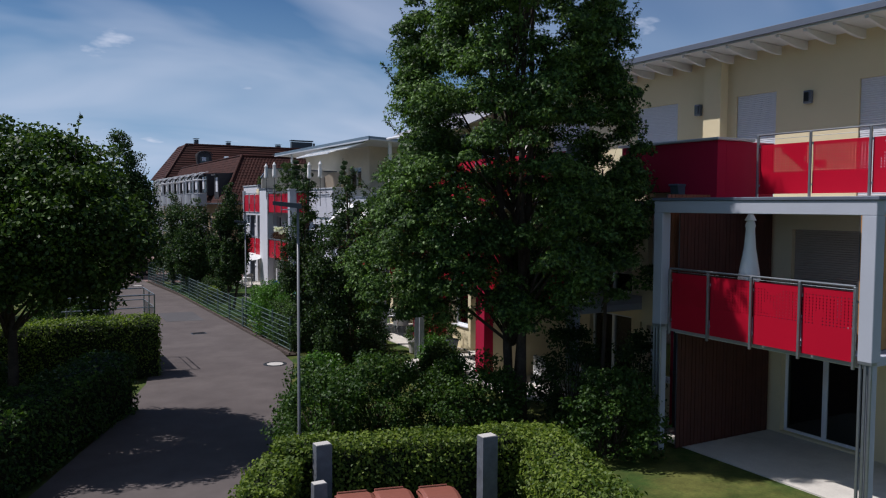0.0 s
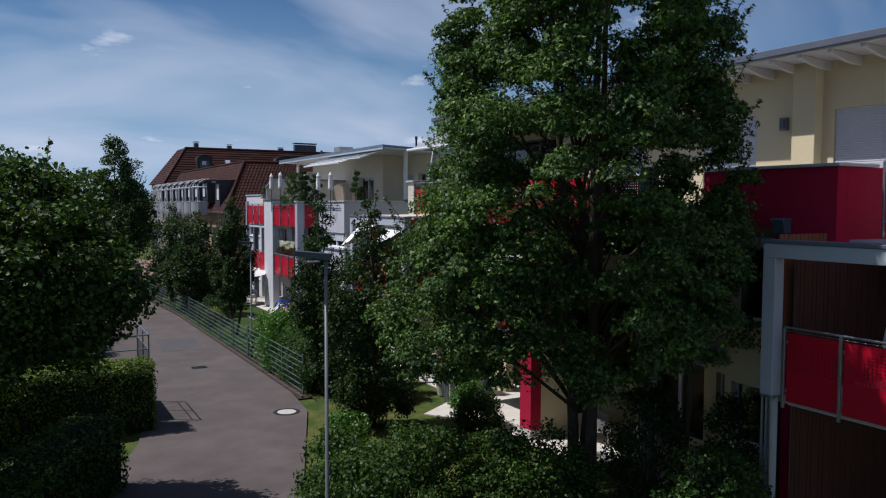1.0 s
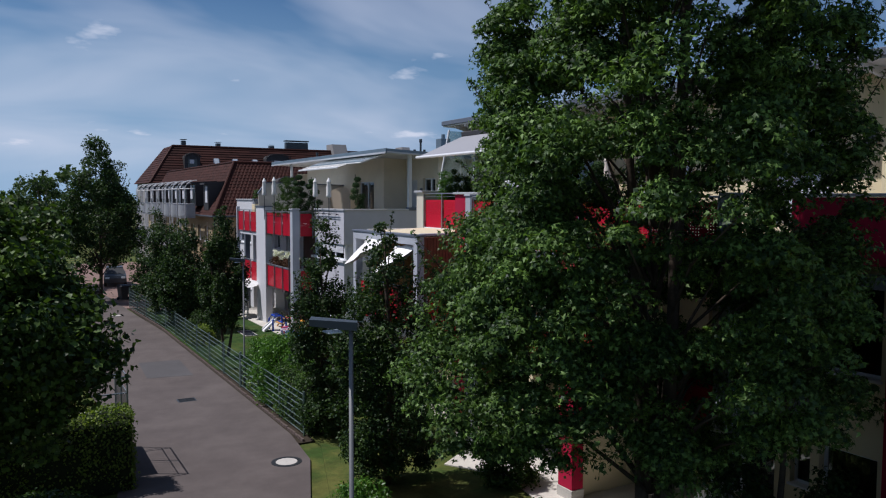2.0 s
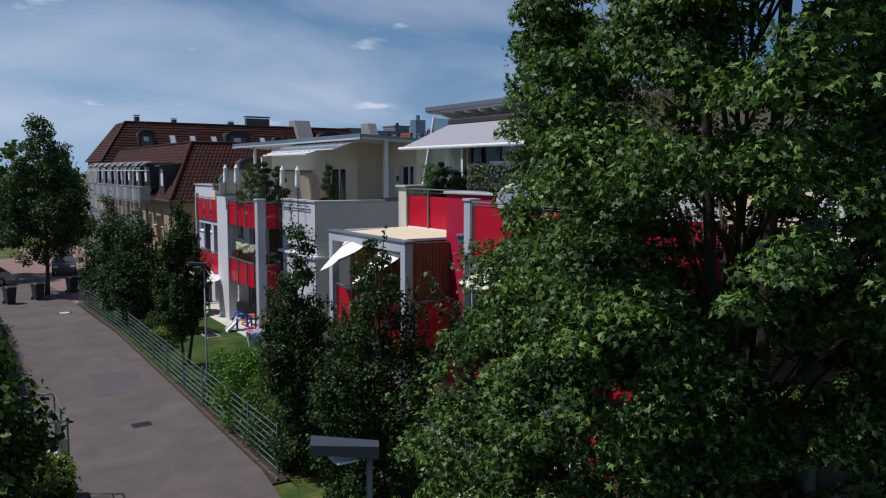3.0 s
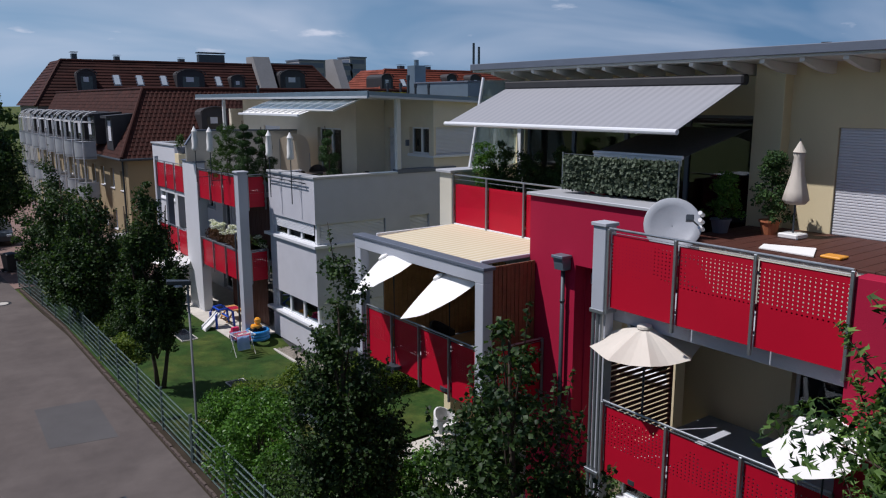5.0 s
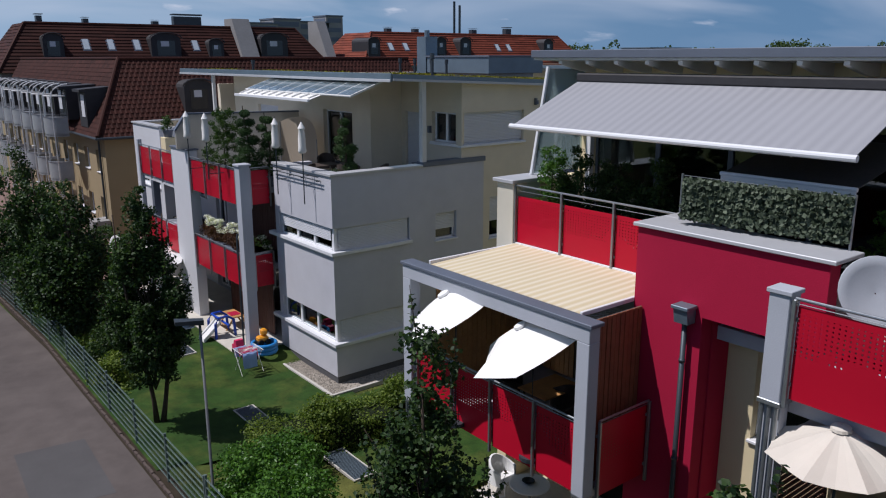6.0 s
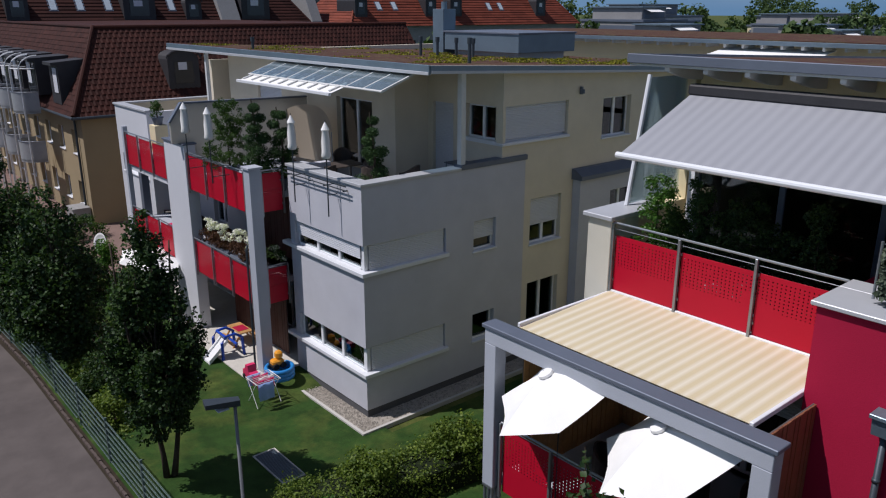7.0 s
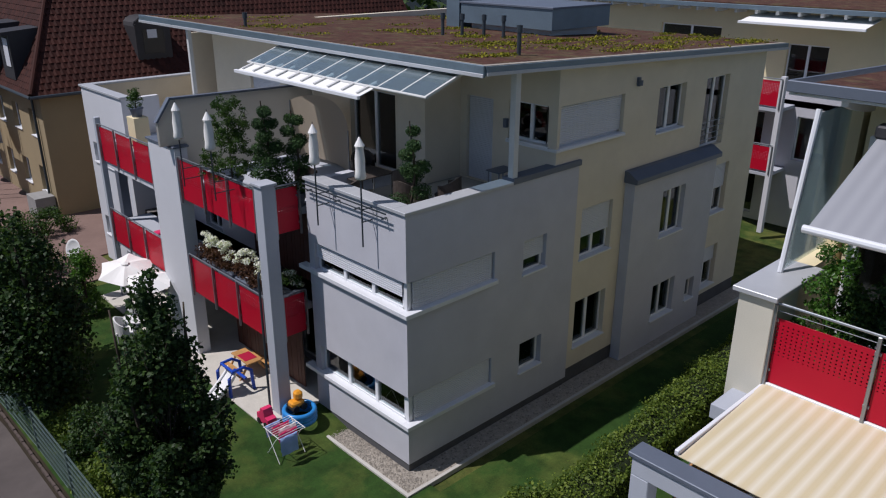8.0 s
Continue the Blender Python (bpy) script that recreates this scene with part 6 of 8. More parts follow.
def fence_run(y0, y1, x_at, height=1.25, label="green-grey welded wire fence along the lane"):
    """Double-rod mesh panels of 2.5 m between square posts."""
    n = max(round((y1 - y0) / 2.5), 1)
    f = thing("fence", label, "fence", (x_at((y0 + y1) / 2), (y0 + y1) / 2, 0))
    w = (y1 - y0) / n
    for k in range(n + 1):
        y = y0 + k * w
        x = x_at(y)
        part("post", Shape().box((x - 0.03, y - 0.02, 0), (x + 0.03, y + 0.02, height + 0.06), 0.005).box((x - 0.034, y - 0.024, height + 0.06), (x + 0.034, y + 0.024, height + 0.075), 0.004), M["fence"], f)
    for k in range(n):
        a, b = y0 + k * w, y0 + (k + 1) * w
        xa, xb = x_at(a), x_at(b)
        s = Shape()
        for j in range(7):
            z = 0.08 + j * (height - 0.1) / 6
            for o in (-0.012, 0.012):
                s.tube([(xa + o, a, z), (xb + o, b, z)], 0.008, 4, False)
        m = int(w / 0.1)
        for j in range(m):
            t = (j + 0.5) / m
            x, y = xa + (xb - xa) * t, a + (b - a) * t
            s.tube([(x, y, 0.06), (x, y, height)], 0.005, 3, False)
        part("mesh_panel", s, M["fence"], f)
    return f


def lane_x(y):
    return 9.18 if y < 50 else 9.18 - (y - 50) * 0.05


fence_run(35.8, 60.8, lane_x)
fence_run(28.6, 35.7, lane_x, 1.3)


def street_lamp(base, height, arm):
    """A slim post with a flat lamp head on a short arm."""
    t = thing("street_lamp", "slim grey steel street lamp with flat head", "street lamp", base, "street lamps")
    x, y, z = base
    part("pole", Shape().tube([(x, y, z - 0.1), (x, y, z + 0.9), (x, y, z + 0.95), (x, y, z + height)], [0.06, 0.055, 0.034, 0.028], 12), M["lamp"], t, smooth=True)
    part("service_door", Shape().box((x - 0.082, y - 0.05, z + 0.45), (x - 0.06, y + 0.05, z + 0.75)), M["darksteel"], t)
    ax, ay = arm
    h = Shape()
    L = math.hypot(ax, ay)
    d, s = Vector((ax / L, ay / L, 0)), Vector((-ay / L, ax / L, 0))
    o = Vector((x, y, z + height))
    ring = []
    for a, b, c in ((-0.08, 0.08, 0.02), (L, 0.13, 0.07), (L, -0.13, 0.07), (-0.08, -0.08, 0.02)):
        ring.append(o + d * a + s * b + Vector((0, 0, c + 0.06)))
    low = [p - Vector((0, 0, 0.11)) + (Vector((0, 0, 0.03)) if i in (1, 2) else Vector()) for i, p in enumerate(ring)]
    h.add([tuple(p) for p in ring + low], [(0, 3, 2, 1), (4, 5, 6, 7), (0, 1, 5, 4), (1, 2, 6, 5), (2, 3, 7, 6), (3, 0, 4, 7)])
    hd = part("lamp_head", h, M["darksteel"], t)
    part("lens", Shape().box(tuple(o + d * L * 0.45 + Vector((-0.1, -0.1, -0.055))), tuple(o + d * L * 0.45 + Vector((0.1, 0.1, -0.035)))), M["frosted"], hd)
    return t


street_lamp((4.98, 15.1, 0), 5.68, (-0.45, 0.22))
street_lamp((9.3, 35.62, 0), 4.88, (-0.48, 0.12))


def road_cover(name, label, at, r, square=False):
    t = thing(name, label, "road cover", at)
    x, y, z = at
    if square:
        part("frame", Shape().box((x - r, y - r * 0.75, z - 0.03), (x + r, y + r * 0.75, z + 0.008)), M["darksteel"], t)
        for k in range(6):
            yy = y - r * 0.6 + k * r * 0.24
            part("bar", Shape().box((x - r * 0.85, yy - 0.012, z + 0.008), (x + r * 0.85, yy + 0.02, z + 0.016)), M["binblack"], t)
    else:
        part("ring", Shape().lathe([(r, -0.03), (r, 0.008), (r * 0.72, 0.01), (r * 0.72, -0.03)], at, 28), M["binblack"], t)
        part("lid", Shape().lathe([(r * 0.70, -0.03), (r * 0.70, 0.01), (r * 0.3, 0.013), (0.01, 0.013)], at, 28), M["concrete"], t)


road_cover("manhole_cover", "round concrete manhole cover with dark iron ring", (7.95, 26.6, 0.0), 0.42)
road_cover("drain_grate", "rectangular dark iron drain grate in the asphalt", (6.93, 34.7, 0.0), 0.32, True)
road_cover("manhole_cover", "round concrete manhole cover with dark iron ring", (7.4, 57.4, 0.0), 0.42)

# ---- trees ----
tree("maple_tree", "tall maple with dense dark green crown and several stems", (11.05, 16.0, 0), 15.4, 3.0,
     Profile(3.0, (0, 0.70), (0.07, 1.02), (0.14, 1.06), (0.25, 1.05), (0.305, 0.97), (0.36, 0.87), (0.42, 0.90), (0.48, 0.89), (0.57, 0.91), (0.645, 0.87), (0.76, 0.72), (0.87, 0.58), (0.95, 0.38), (1, 0.15)), "maple", 1, n=1200, per=250, clump=0.45, size=0.09, shell=0.5, trunk=0.14, stems=3, lobes=True, limbs=80, bend=(-0.6, -0.62), carve=-0.13, holes=0.9, shoots=130, skew=(0.05, 1.07), dome=True, wobble=0.26, facing=1.0)
# added tree: extends the big maple's crown and darkens the wall behind
tree("maple_tree", "small maple added to cover and shade the house wall", (13.05, 14.9, 0), 7.6, 3.7,
     Profile(1.25, (0, 0.7), (0.2, 1.0), (0.6, 0.95), (0.85, 0.6), (1, 0.2)), "maple", 7, n=110, per=150, clump=0.42, size=0.1, trunk=0.07, lobes=True, limbs=16, shoots=12, dome=True)
tree("pear_tree", "young upright garden tree with dark leaves", (9.6, 23.6, 0), 7.4, 0.5,
     Profile(1.08, (0, 0.8), (0.2, 0.95), (0.45, 1.0), (0.7, 0.6), (0.9, 0.22), (1, 0.05)), "pear", 2, n=230, shoots=60, per=130, clump=0.32, size=0.08, trunk=0.10, group="trees along the fence")
tree("pear_tree", "young upright tree with dark leaves in the hedge line", (9.75, 28.4, 0), 6.6, 0.4,
     Profile(0.92, (0, 0.7), (0.2, 1.0), (0.45, 0.9), (0.7, 0.52), (0.9, 0.2), (1, 0.05)), "pear", 3, n=210, shoots=60, per=120, clump=0.32, size=0.08, trunk=0.09, group="trees along the fence")
tree("pear_tree", "slim upright tree with dark leaves behind the fence", (10.05, 41.6, 0), 7.0, 1.5,
     Profile(1.02, (0, 0.5), (0.2, 0.95), (0.4, 1.0), (0.65, 0.6), (0.85, 0.25), (1, 0.05)), "pear", 6, n=330, shoots=130, carve=-0.2, holes=1.1, stems=2, per=95, clump=0.26, size=0.09, trunk=0.065, group="trees along the fence")
for k, (x, y, h, r) in enumerate(((9.95, 49.4, 6.2, 1.15), (9.7, 52.8, 7.1, 1.25), (9.9, 58.0, 6.4, 1.45))):
    tree("pear_tree", "slim upright tree with dark leaves behind the fence", (x, y, 0), h, 0.8,
         Profile(r, (0, 0.6), (0.2, 1.0), (0.45, 0.95), (0.7, 0.6), (0.9, 0.25), (1, 0.05)), "pear", 10 + k, n=210, per=75, clump=0.42, size=0.12, trunk=0.10, group="trees along the fence")
tree("acacia_tree", "broad round tree with fine yellow-green leaves", (-0.4, 20.7, 0), 7.5, 3.5,
     Profile(3.05, (0, 0.7), (0.2, 0.98), (0.45, 1.0), (0.7, 0.82), (0.88, 0.55), (1, 0.2)), "acacia", 20, n=760, per=120, clump=0.46, size=0.105, trunk=0.17, limbs=50, shoots=6, wobble=0.14, carve=-0.34)
# two trees out of view, added only to darken the lane's left side
for x, y, h, s in ((-8.0, 27.0, 8.6, 25), (-5.6, 18.0, 8.4, 26)):
    tree("acacia_tree", "unseen fine-leaved tree added to shade the lane", (x, y, 0), h, 1.8,
         Profile(3.6, (0, 0.6), (0.2, 0.95), (0.5, 1.0), (0.75, 0.8), (0.9, 0.5), (1, 0.15)), "acacia", s, n=240, per=50, clump=0.6, size=0.19, trunk=0.17)
tree("acacia_tree", "broad tree with fine leaves beside the lane", (-0.6, 44.0, 0), 6.2, 1.8,
     Profile(2.1, (0, 0.5), (0.25, 1.0), (0.55, 0.95), (0.85, 0.5), (1, 0.1)), "acacia", 21, n=230, per=80, clump=0.5, size=0.13, trunk=0.13)
tree("linden_tree", "tall upright street tree at the junction", (7.3, 65.0, 0), 11.6, 2.2,
     Profile(2.6, (0, 0.5), (0.2, 1.0), (0.45, 0.95), (0.7, 0.62), (0.9, 0.28), (1, 0.05)), "pear", 22, n=420, per=85, clump=0.5, size=0.14, trunk=0.14)
tree("linden_tree", "street tree beyond the junction", (4.2, 76.0, 0), 9.5, 2.2,
     Profile(2.8, (0, 0.5), (0.2, 1.0), (0.5, 0.9), (0.8, 0.5), (1, 0.1)), "pear", 23, n=200, per=70, clump=0.55, size=0.16, trunk=0.14)
tree("linden_tree", "street tree beyond the junction", (-2.5, 70.0, 0), 9.0, 2.2,
     Profile(3.0, (0, 0.5), (0.2, 1.0), (0.5, 0.9), (0.8, 0.5), (1, 0.1)), "acacia", 24, n=200, per=70, clump=0.55, size=0.16, trunk=0.14)


def far_woods(label, rows, seed):
    """Distant trees in one mesh: leafy clumps over trunks."""
    rng = np.random.default_rng(seed)
    C, Rr = [], []
    wood = Shape()
    for x, y, h, r in rows:
        for k in range(26):
            a, q, z = rng.uniform(0, 6.28), rng.uniform(0.2, 1) ** 0.6, rng.uniform(0.25, 1)
            w = r * math.sqrt(max(1 - (z * 1.6 - 0.85) ** 2, 0.1)) * q
            C.append((x + w * math.cos(a), y + w * math.sin(a), h * z)); Rr.append(r * 0.36)
        wood.tube([(x, y, -0.1), (x, y, h * 0.6)], [0.3, 0.12], 6)
    P, out = clumps(np.array(C), np.array(Rr), 26, rng)
    t = thing("far_trees", label, "trees", (rows[0][0], rows[0][1], 0), kind="stuff")
    part("trunks", wood, M["bark"], t)
    part("crowns", leaf_mesh("crowns", P, 0.75, M["far"], rng, out, 0.5, 1.1), None, t)


rng = np.random.default_rng(31)
far_woods("belt of distant trees on the horizon", [(118 + i * 8 + rng.uniform(-5, 5), 175 - i * 2.6 + rng.uniform(-18, 18), rng.uniform(9, 15), rng.uniform(3.5, 6)) for i in range(60)], 41)
far_woods("distant trees behind the old houses", [(-60 + i * 8 + rng.uniform(-3, 3), 170 + rng.uniform(-20, 20), rng.uniform(9, 15), rng.uniform(3.5, 5.5)) for i in range(12)], 42)

rows = []
for i in range(58):
    a, d = radians(rng.uniform(-4, 52)), rng.uniform(75, 230)
    rows.append((5 + d * math.cos(a), 25 + d * math.sin(a), rng.uniform(6.5, 10.0), rng.uniform(2.6, 4.6)))
rows = [r for r in rows if not (48 < r[0] < 94 and 92 < r[1] < 112)]
far_woods("garden trees among the distant houses", rows, 43)

# ---- hedges and shrubs ----
hedge("hedge", "clipped hornbeam hedge behind the bin store", (3.75, 12.75), (8.5, 11.2), 0.75, 1.55, "hedge", 51, 900, 0.075)
hedge("hedge", "clipped hornbeam hedge beside the bin store", (8.35, 11.3), (6.8, 6.8), 0.85, 1.6, "hedge", 52, 900, 0.075)
hedge("hedge", "clipped hornbeam hedge beside the bin store", (3.85, 12.6), (2.9, 10.9), 0.7, 1.4, "hedge", 53, 900, 0.075)
hedge("hedge", "tall clipped hedge with flat top beside the lane", (-3.5, 26.9), (4.0, 27.0), 1.1, 2.0, "hedge", 54, 420, 0.08)
hedge("hedge", "low dark hedge beside the shaded lane", (2.1, 22.6), (-2.6, 13.5), 1.4, 1.6, "shrub", 55, 300, 0.09)
hedge("hedge", "low clipped hedge dividing the lawns", (11.3, 38.0), (16.9, 37.0), 1.2, 0.9, "hedge", 56, 1100, 0.07, z=-0.15, rough=0.26)
hedge("hedge", "low clipped hedge along the house lawn", (16.6, 37.1), (31, 38.4), 1.05, 0.95, "hedge", 57, 900, 0.075, z=-0.2, rough=0.18)
hedge("hedge", "dark trimmed hedge on the shaded side of the lane", (2.9, 39.0), (3.0, 56.0), 1.2, 1.7, "shrub", 59, 260, 0.10, rough=0.2)
hedge("hedge", "loose green hedge behind the wire fence", (9.75, 28.4), (9.75, 31.4), 0.9, 1.75, "shrub", 58, 520, 0.08, rough=0.2)
for i, (x, y, rx, ry, rz_, leaf, n, lab) in enumerate((
        (5.9, 16.2, 1.2, 1.2, 1.7, "shrub", 95, "loose green garden shrub beside the lane"),
        (7.6, 16.9, 1.5, 1.3, 2.0, "shrub", 120, "broad green garden shrub"),
        (9.6, 15.6, 1.6, 1.4, 2.0, "shrub", 120, "broad green garden shrub"),
        (6.6, 18.6, 0.9, 0.9, 1.6, "shrub", 60, "loose green garden shrub beside the lane"),
        (11.6, 12.9, 1.3, 1.2, 2.0, "shrub", 95, "feathery green shrub on the lawn"),
        # next two are added to stand in for deep shade before the wall
        (12.5, 15.4, 1.05, 1.0, 2.5, "pear", 90, "dark shrub added under the maple for deep shade"),
        (13.7, 14.35, 0.6, 0.7, 2.5, "pear", 60, "dark shrub added for deep shade at the wall"),
        (10.4, 18.6, 1.1, 1.0, 0.9, "shrub", 50, "low green garden shrub"),
        (7.6, 20.6, 0.7, 0.8, 1.4, "laurel", 50, "bright green shrub by the lamp post"),
        (12.4, 22.3, 0.75, 0.75, 1.0, "shrub", 60, "rounded shrub at the terrace edge"),
        (11.6, 26.2, 0.6, 0.6, 1.5, "conifer", 60, "dark conifer bush on the lawn"),
        (13.2, 24.2, 0.5, 0.5, 0.9, "laurel", 40, "bright bush beside the path"),
        (10.0, 33.0, 1.1, 1.5, 2.3, "laurel", 120, "bright green laurel behind the fence"),
        (9.95, 31.2, 0.7, 1.2, 2.0, "laurel", 80, "bright green laurel behind the fence"),
        (10.1, 35.2, 1.0, 1.2, 1.9, "laurel", 100, "bright green laurel behind the fence"),
        (11.6, 30.8, 1.2, 1.2, 2.6, "shrub", 110, "tall loose shrub under the balcony"),
        (11.8, 28.6, 0.9, 0.9, 2.2, "laurel", 70, "loose shrub under the balcony"),
        (11.6, 36.6, 1.0, 0.9, 1.0, "laurel", 70, "low bright laurel at the lawn"),
        (14.2, 26.2, 0.6, 0.6, 2.0, "shrub", 50, "climbing shrub at the post"),
        (9.9, 45.6, 0.6, 1.2, 0.8, "hedge", 50, "low bush behind the fence"),
        (10.0, 48.2, 0.6, 1.2, 0.8, "hedge", 50, "low bush behind the fence"),
        (13.1, 55.4, 0.45, 0.45, 2.4, "laurel", 70, "bright upright bush on the lawn"),
        (14.6, 65.2, 1.6, 0.9, 1.1, "shrub", 70, "dark bush at the old house"),
        (13.0, 60.8, 1.1, 1.2, 1.4, "shrub", 70, "dark bush at the yard"),
        (11.6, 60.2, 1.0, 1.2, 1.6, "shrub", 70, "dark bush at the yard"),
        (13.4, 37.7, 0.7, 0.7, 1.2, "hedge", 60, "loose bush grown out of the low hedge"),
        (15.7, 37.3, 0.9, 0.7, 1.35, "hedge", 70, "loose bush grown out of the low hedge"),
        # next four are added to darken the lit ground between the fence trees
        (10.4, 51.0, 0.9, 1.3, 2.2, "pear", 80, "dark shrub added for shade between the fence trees"),
        (10.6, 54.6, 1.0, 1.4, 2.4, "pear", 90, "dark shrub added for shade between the fence trees"),
        (11.2, 57.2, 1.2, 1.2, 2.0, "pear", 80, "dark shrub added for shade between the fence trees"),
        (10.2, 46.9, 0.8, 1.0, 1.3, "pear", 60, "dark shrub added for shade between the fence trees"),
        (2.3, 31.5, 0.8, 1.4, 0.8, "laurel", 60, "leafy plants in the railed bed"),
        (-1.2, 21.4, 1.2, 1.3, 1.9, "shrub", 80, "dark shrub beside the lane"),
        (1.4, 37.2, 1.2, 1.4, 1.6, "shrub", 90, "dark shrub beside the lane"),
        (2.2, 52.5, 1.3, 1.8, 1.8, "shrub", 90, "dark shrub beside the lane"))):
    shrub("shrub", lab, (x, y, 0), (rx, ry, rz_), leaf, 60 + i, n=n, per=75, clump=0.30, size=0.085)

# ---- parasols, awnings, terrace things ----


def closed_parasol(top, foot, r=0.115, label="closed white parasol on a thin pole", tied=0.78, cloth="cloth"):
    """A furled parasol: hanging folds, a small pointed cap, a dark pole."""
    x, y, z = top
    t = thing("parasol", label, "parasol", (x, y, foot), "closed parasols")
    part("pole", Shape().tube([(x, y, foot), (x, y, z - 0.02)], 0.02, 8), M["darksteel"], t)
    s = Shape()
    n = 20
    vs, fs = [], []
    prof = [(0.02, 0.0), (0.09, -0.22), (0.075, -0.27), (0.10, -0.6), (r * 0.85, -0.95), (r, -1.12), (r * 0.75, -1.2), (0.03, -1.22)]
    for q, h in prof:
        for k in range(n):
            a = 2 * math.pi * k / n
            f = 1 + (0.22 if k % 2 else -0.12) * (q > 0.05)
            vs.append((x + q * f * math.cos(a), y + q * f * math.sin(a), z + h * tied))
    for i in range(len(prof) - 1):
        for k in range(n):
            fs.append((i * n + k, i * n + (k + 1) % n, (i + 1) * n + (k + 1) % n, (i + 1) * n + k))
    part("canopy", s.add(vs, fs), M[cloth], t, smooth=True)
    part("cap", Shape().lathe([(0.005, 0.06), (0.12, -0.16), (0.10, -0.17)], (x, y, z), 12), M[cloth], t)
    part("finial", Shape().tube([(x, y, z), (x, y, z + 0.1)], [0.02, 0.006], 8), M["darksteel"], t)
    return t


def open_parasol(hub, radius, drop, tilt, foot, label, cloth="cloth", ribs=6, turn=0.0, way=0.0):
    """An open parasol with sagging panels between ribs; tilt leans it towards -x, turned by way, in degrees."""
    t = thing("parasol", label, "parasol", (0, 0, 0), "open parasols")
    vs, fs = [(0, 0, 0)], []
    rings, seg = 4, 4
    n = ribs * seg
    for j in range(1, rings + 1):
        f = j / rings
        for k in range(n):
            a = 2 * math.pi * k / n + turn
            u = (k % seg) / seg
            sag = math.sin(math.pi * u)
            r = radius * f * (math.cos(math.pi / ribs) / math.cos((u - 0.5) * 2 * math.pi / ribs)) * (1 - 0.05 * sag)
            vs.append((r * math.cos(a), r * math.sin(a), -drop * f ** 1.25 - 0.05 * sag * f))
    for k in range(n):
        fs.append((0, 1 + k, 1 + (k + 1) % n))
        for j in range(rings - 1):
            o = 1 + j * n
            fs.append((o + k, o + n + k, o + n + (k + 1) % n, o + (k + 1) % n))
    part("canopy", Shape().add(vs, fs), M[cloth], t)
    part("vent", Shape().lathe([(0.01, 0.06), (0.12, 0.02), (0.13, -0.02)], (0, 0, 0), 12), M[cloth], t)
    for k in range(ribs):
        a = 2 * math.pi * k / ribs + turn
        part("rib", Shape().tube([(0, 0, -0.03), (radius * 0.98 * math.cos(a), radius * 0.98 * math.sin(a), -drop - 0.02)], 0.008, 5), M["steel"], t)
    t.matrix_basis = pose(*hub) @ pose(0, 0, 0, 0, 0, way) @ pose(0, 0, 0, 0, -tilt, 0)
    ax = t.matrix_basis.to_3x3() @ Vector((0, 0, 1))
    # the pole is straight up to a joint half-way
    inv = t.matrix_basis.inverted()
    j = Vector(hub) - ax * 0.5
    p = [inv @ Vector((j.x, j.y, foot)), inv @ j, inv @ Vector(hub)]
    part("pole", Shape().tube([tuple(q) for q in p], 0.02, 8), M["darksteel"], t)
    part("foot", Shape().tube([tuple(inv @ Vector((j.x, j.y, foot))), tuple(inv @ Vector((j.x, j.y, foot + 0.08)))], 0.22, 14), M["darksteel"], t)
    return t


def pot_plant(base, r, h, leaf, seed, label, pot="terracotta", n=26, spread=0.3, top=1.0, flowers=None, size=0.06, category="potted plant"):
    x, y, z = base
    t = thing("potted_plant", label, category, base, "terrace plants")
    part("pot", Shape().lathe([(0.01, 0.0), (r * 0.72, 0.0), (r, h), (r * 1.08, h), (r * 1.08, h * 0.88), (r * 0.98, h * 0.88)], base, 16).lathe([(r * 0.95, h * 0.93), (0.01, h * 0.93)], base, 16), M[pot], t, smooth=False)
    rng = np.random.default_rng(seed)
    a, q, u = rng.uniform(0, 6.28, n), rng.uniform(0, 1, n) ** 0.5, rng.uniform(0, 1, n)
    w = spread * q * (1 - 0.55 * u)
    C = np.stack([x + w * np.cos(a), y + w * np.sin(a), z + h + 0.05 + u * top], 1)
    st = Shape().tube([(x, y, z + h * 0.9), (x, y, z + h + top * 0.85)], [0.025, 0.008], 6)
    part("stem", st, M["bark"], t)
    P, out = clumps(C, 0.13, 46, rng)
    part("foliage", leaf_mesh("foliage", P, size, M[leaf], rng, out, 0.4, 0.65), None, t)
    if flowers:
        P, out = clumps(C[::2] + np.array([0, 0, 0.05]), 0.10, 30, rng)
        part("flowers", leaf_mesh("flowers", P, 0.05, M[flowers], rng, out, 0.4, 0.9), None, t, "blossoms")
    return t


def topiary(base, height, balls, seed, label):
    """A pruned conifer: a bent stem with separate cushions of needles."""
    x, y, z = base
    t = thing("topiary_tree", label, "potted plant", base, "terrace plants")
    part("pot", Shape().lathe([(0.01, 0.0), (0.2, 0.0), (0.27, 0.4), (0.29, 0.4), (0.27, 0.36), (0.01, 0.36)], base, 16), M["darkcap"], t)
    rng = np.random.default_rng(seed)
    pts = [(x + 0.10 * math.sin(5 * k / 8), y + 0.10 * math.cos(4 * k / 8) - 0.1, z + 0.35 + (height - 0.5) * k / 8) for k in range(9)]
    part("stem", Shape().tube(pts, [0.04 - 0.003 * k for k in range(9)], 6), M["bark"], t)
    C, R = [], []
    for k in range(balls):
        f = (k + 0.6) / balls
        a = k * 2.4
        o = 0.34 * (1 - f * 0.65)
        p = pts[min(int(f * 8), 8)]
        C.append((p[0] + o * math.cos(a), p[1] + o * math.sin(a), p[2] + 0.04)); R.append(0.29 * (1.15 - 0.55 * f))
    P, out = clumps(np.array(C), np.array(R), 700, rng)
    part("foliage", leaf_mesh("foliage", P, 0.06, M["conifer"], rng, out, 0.5, 0.5), None, t)
    return t


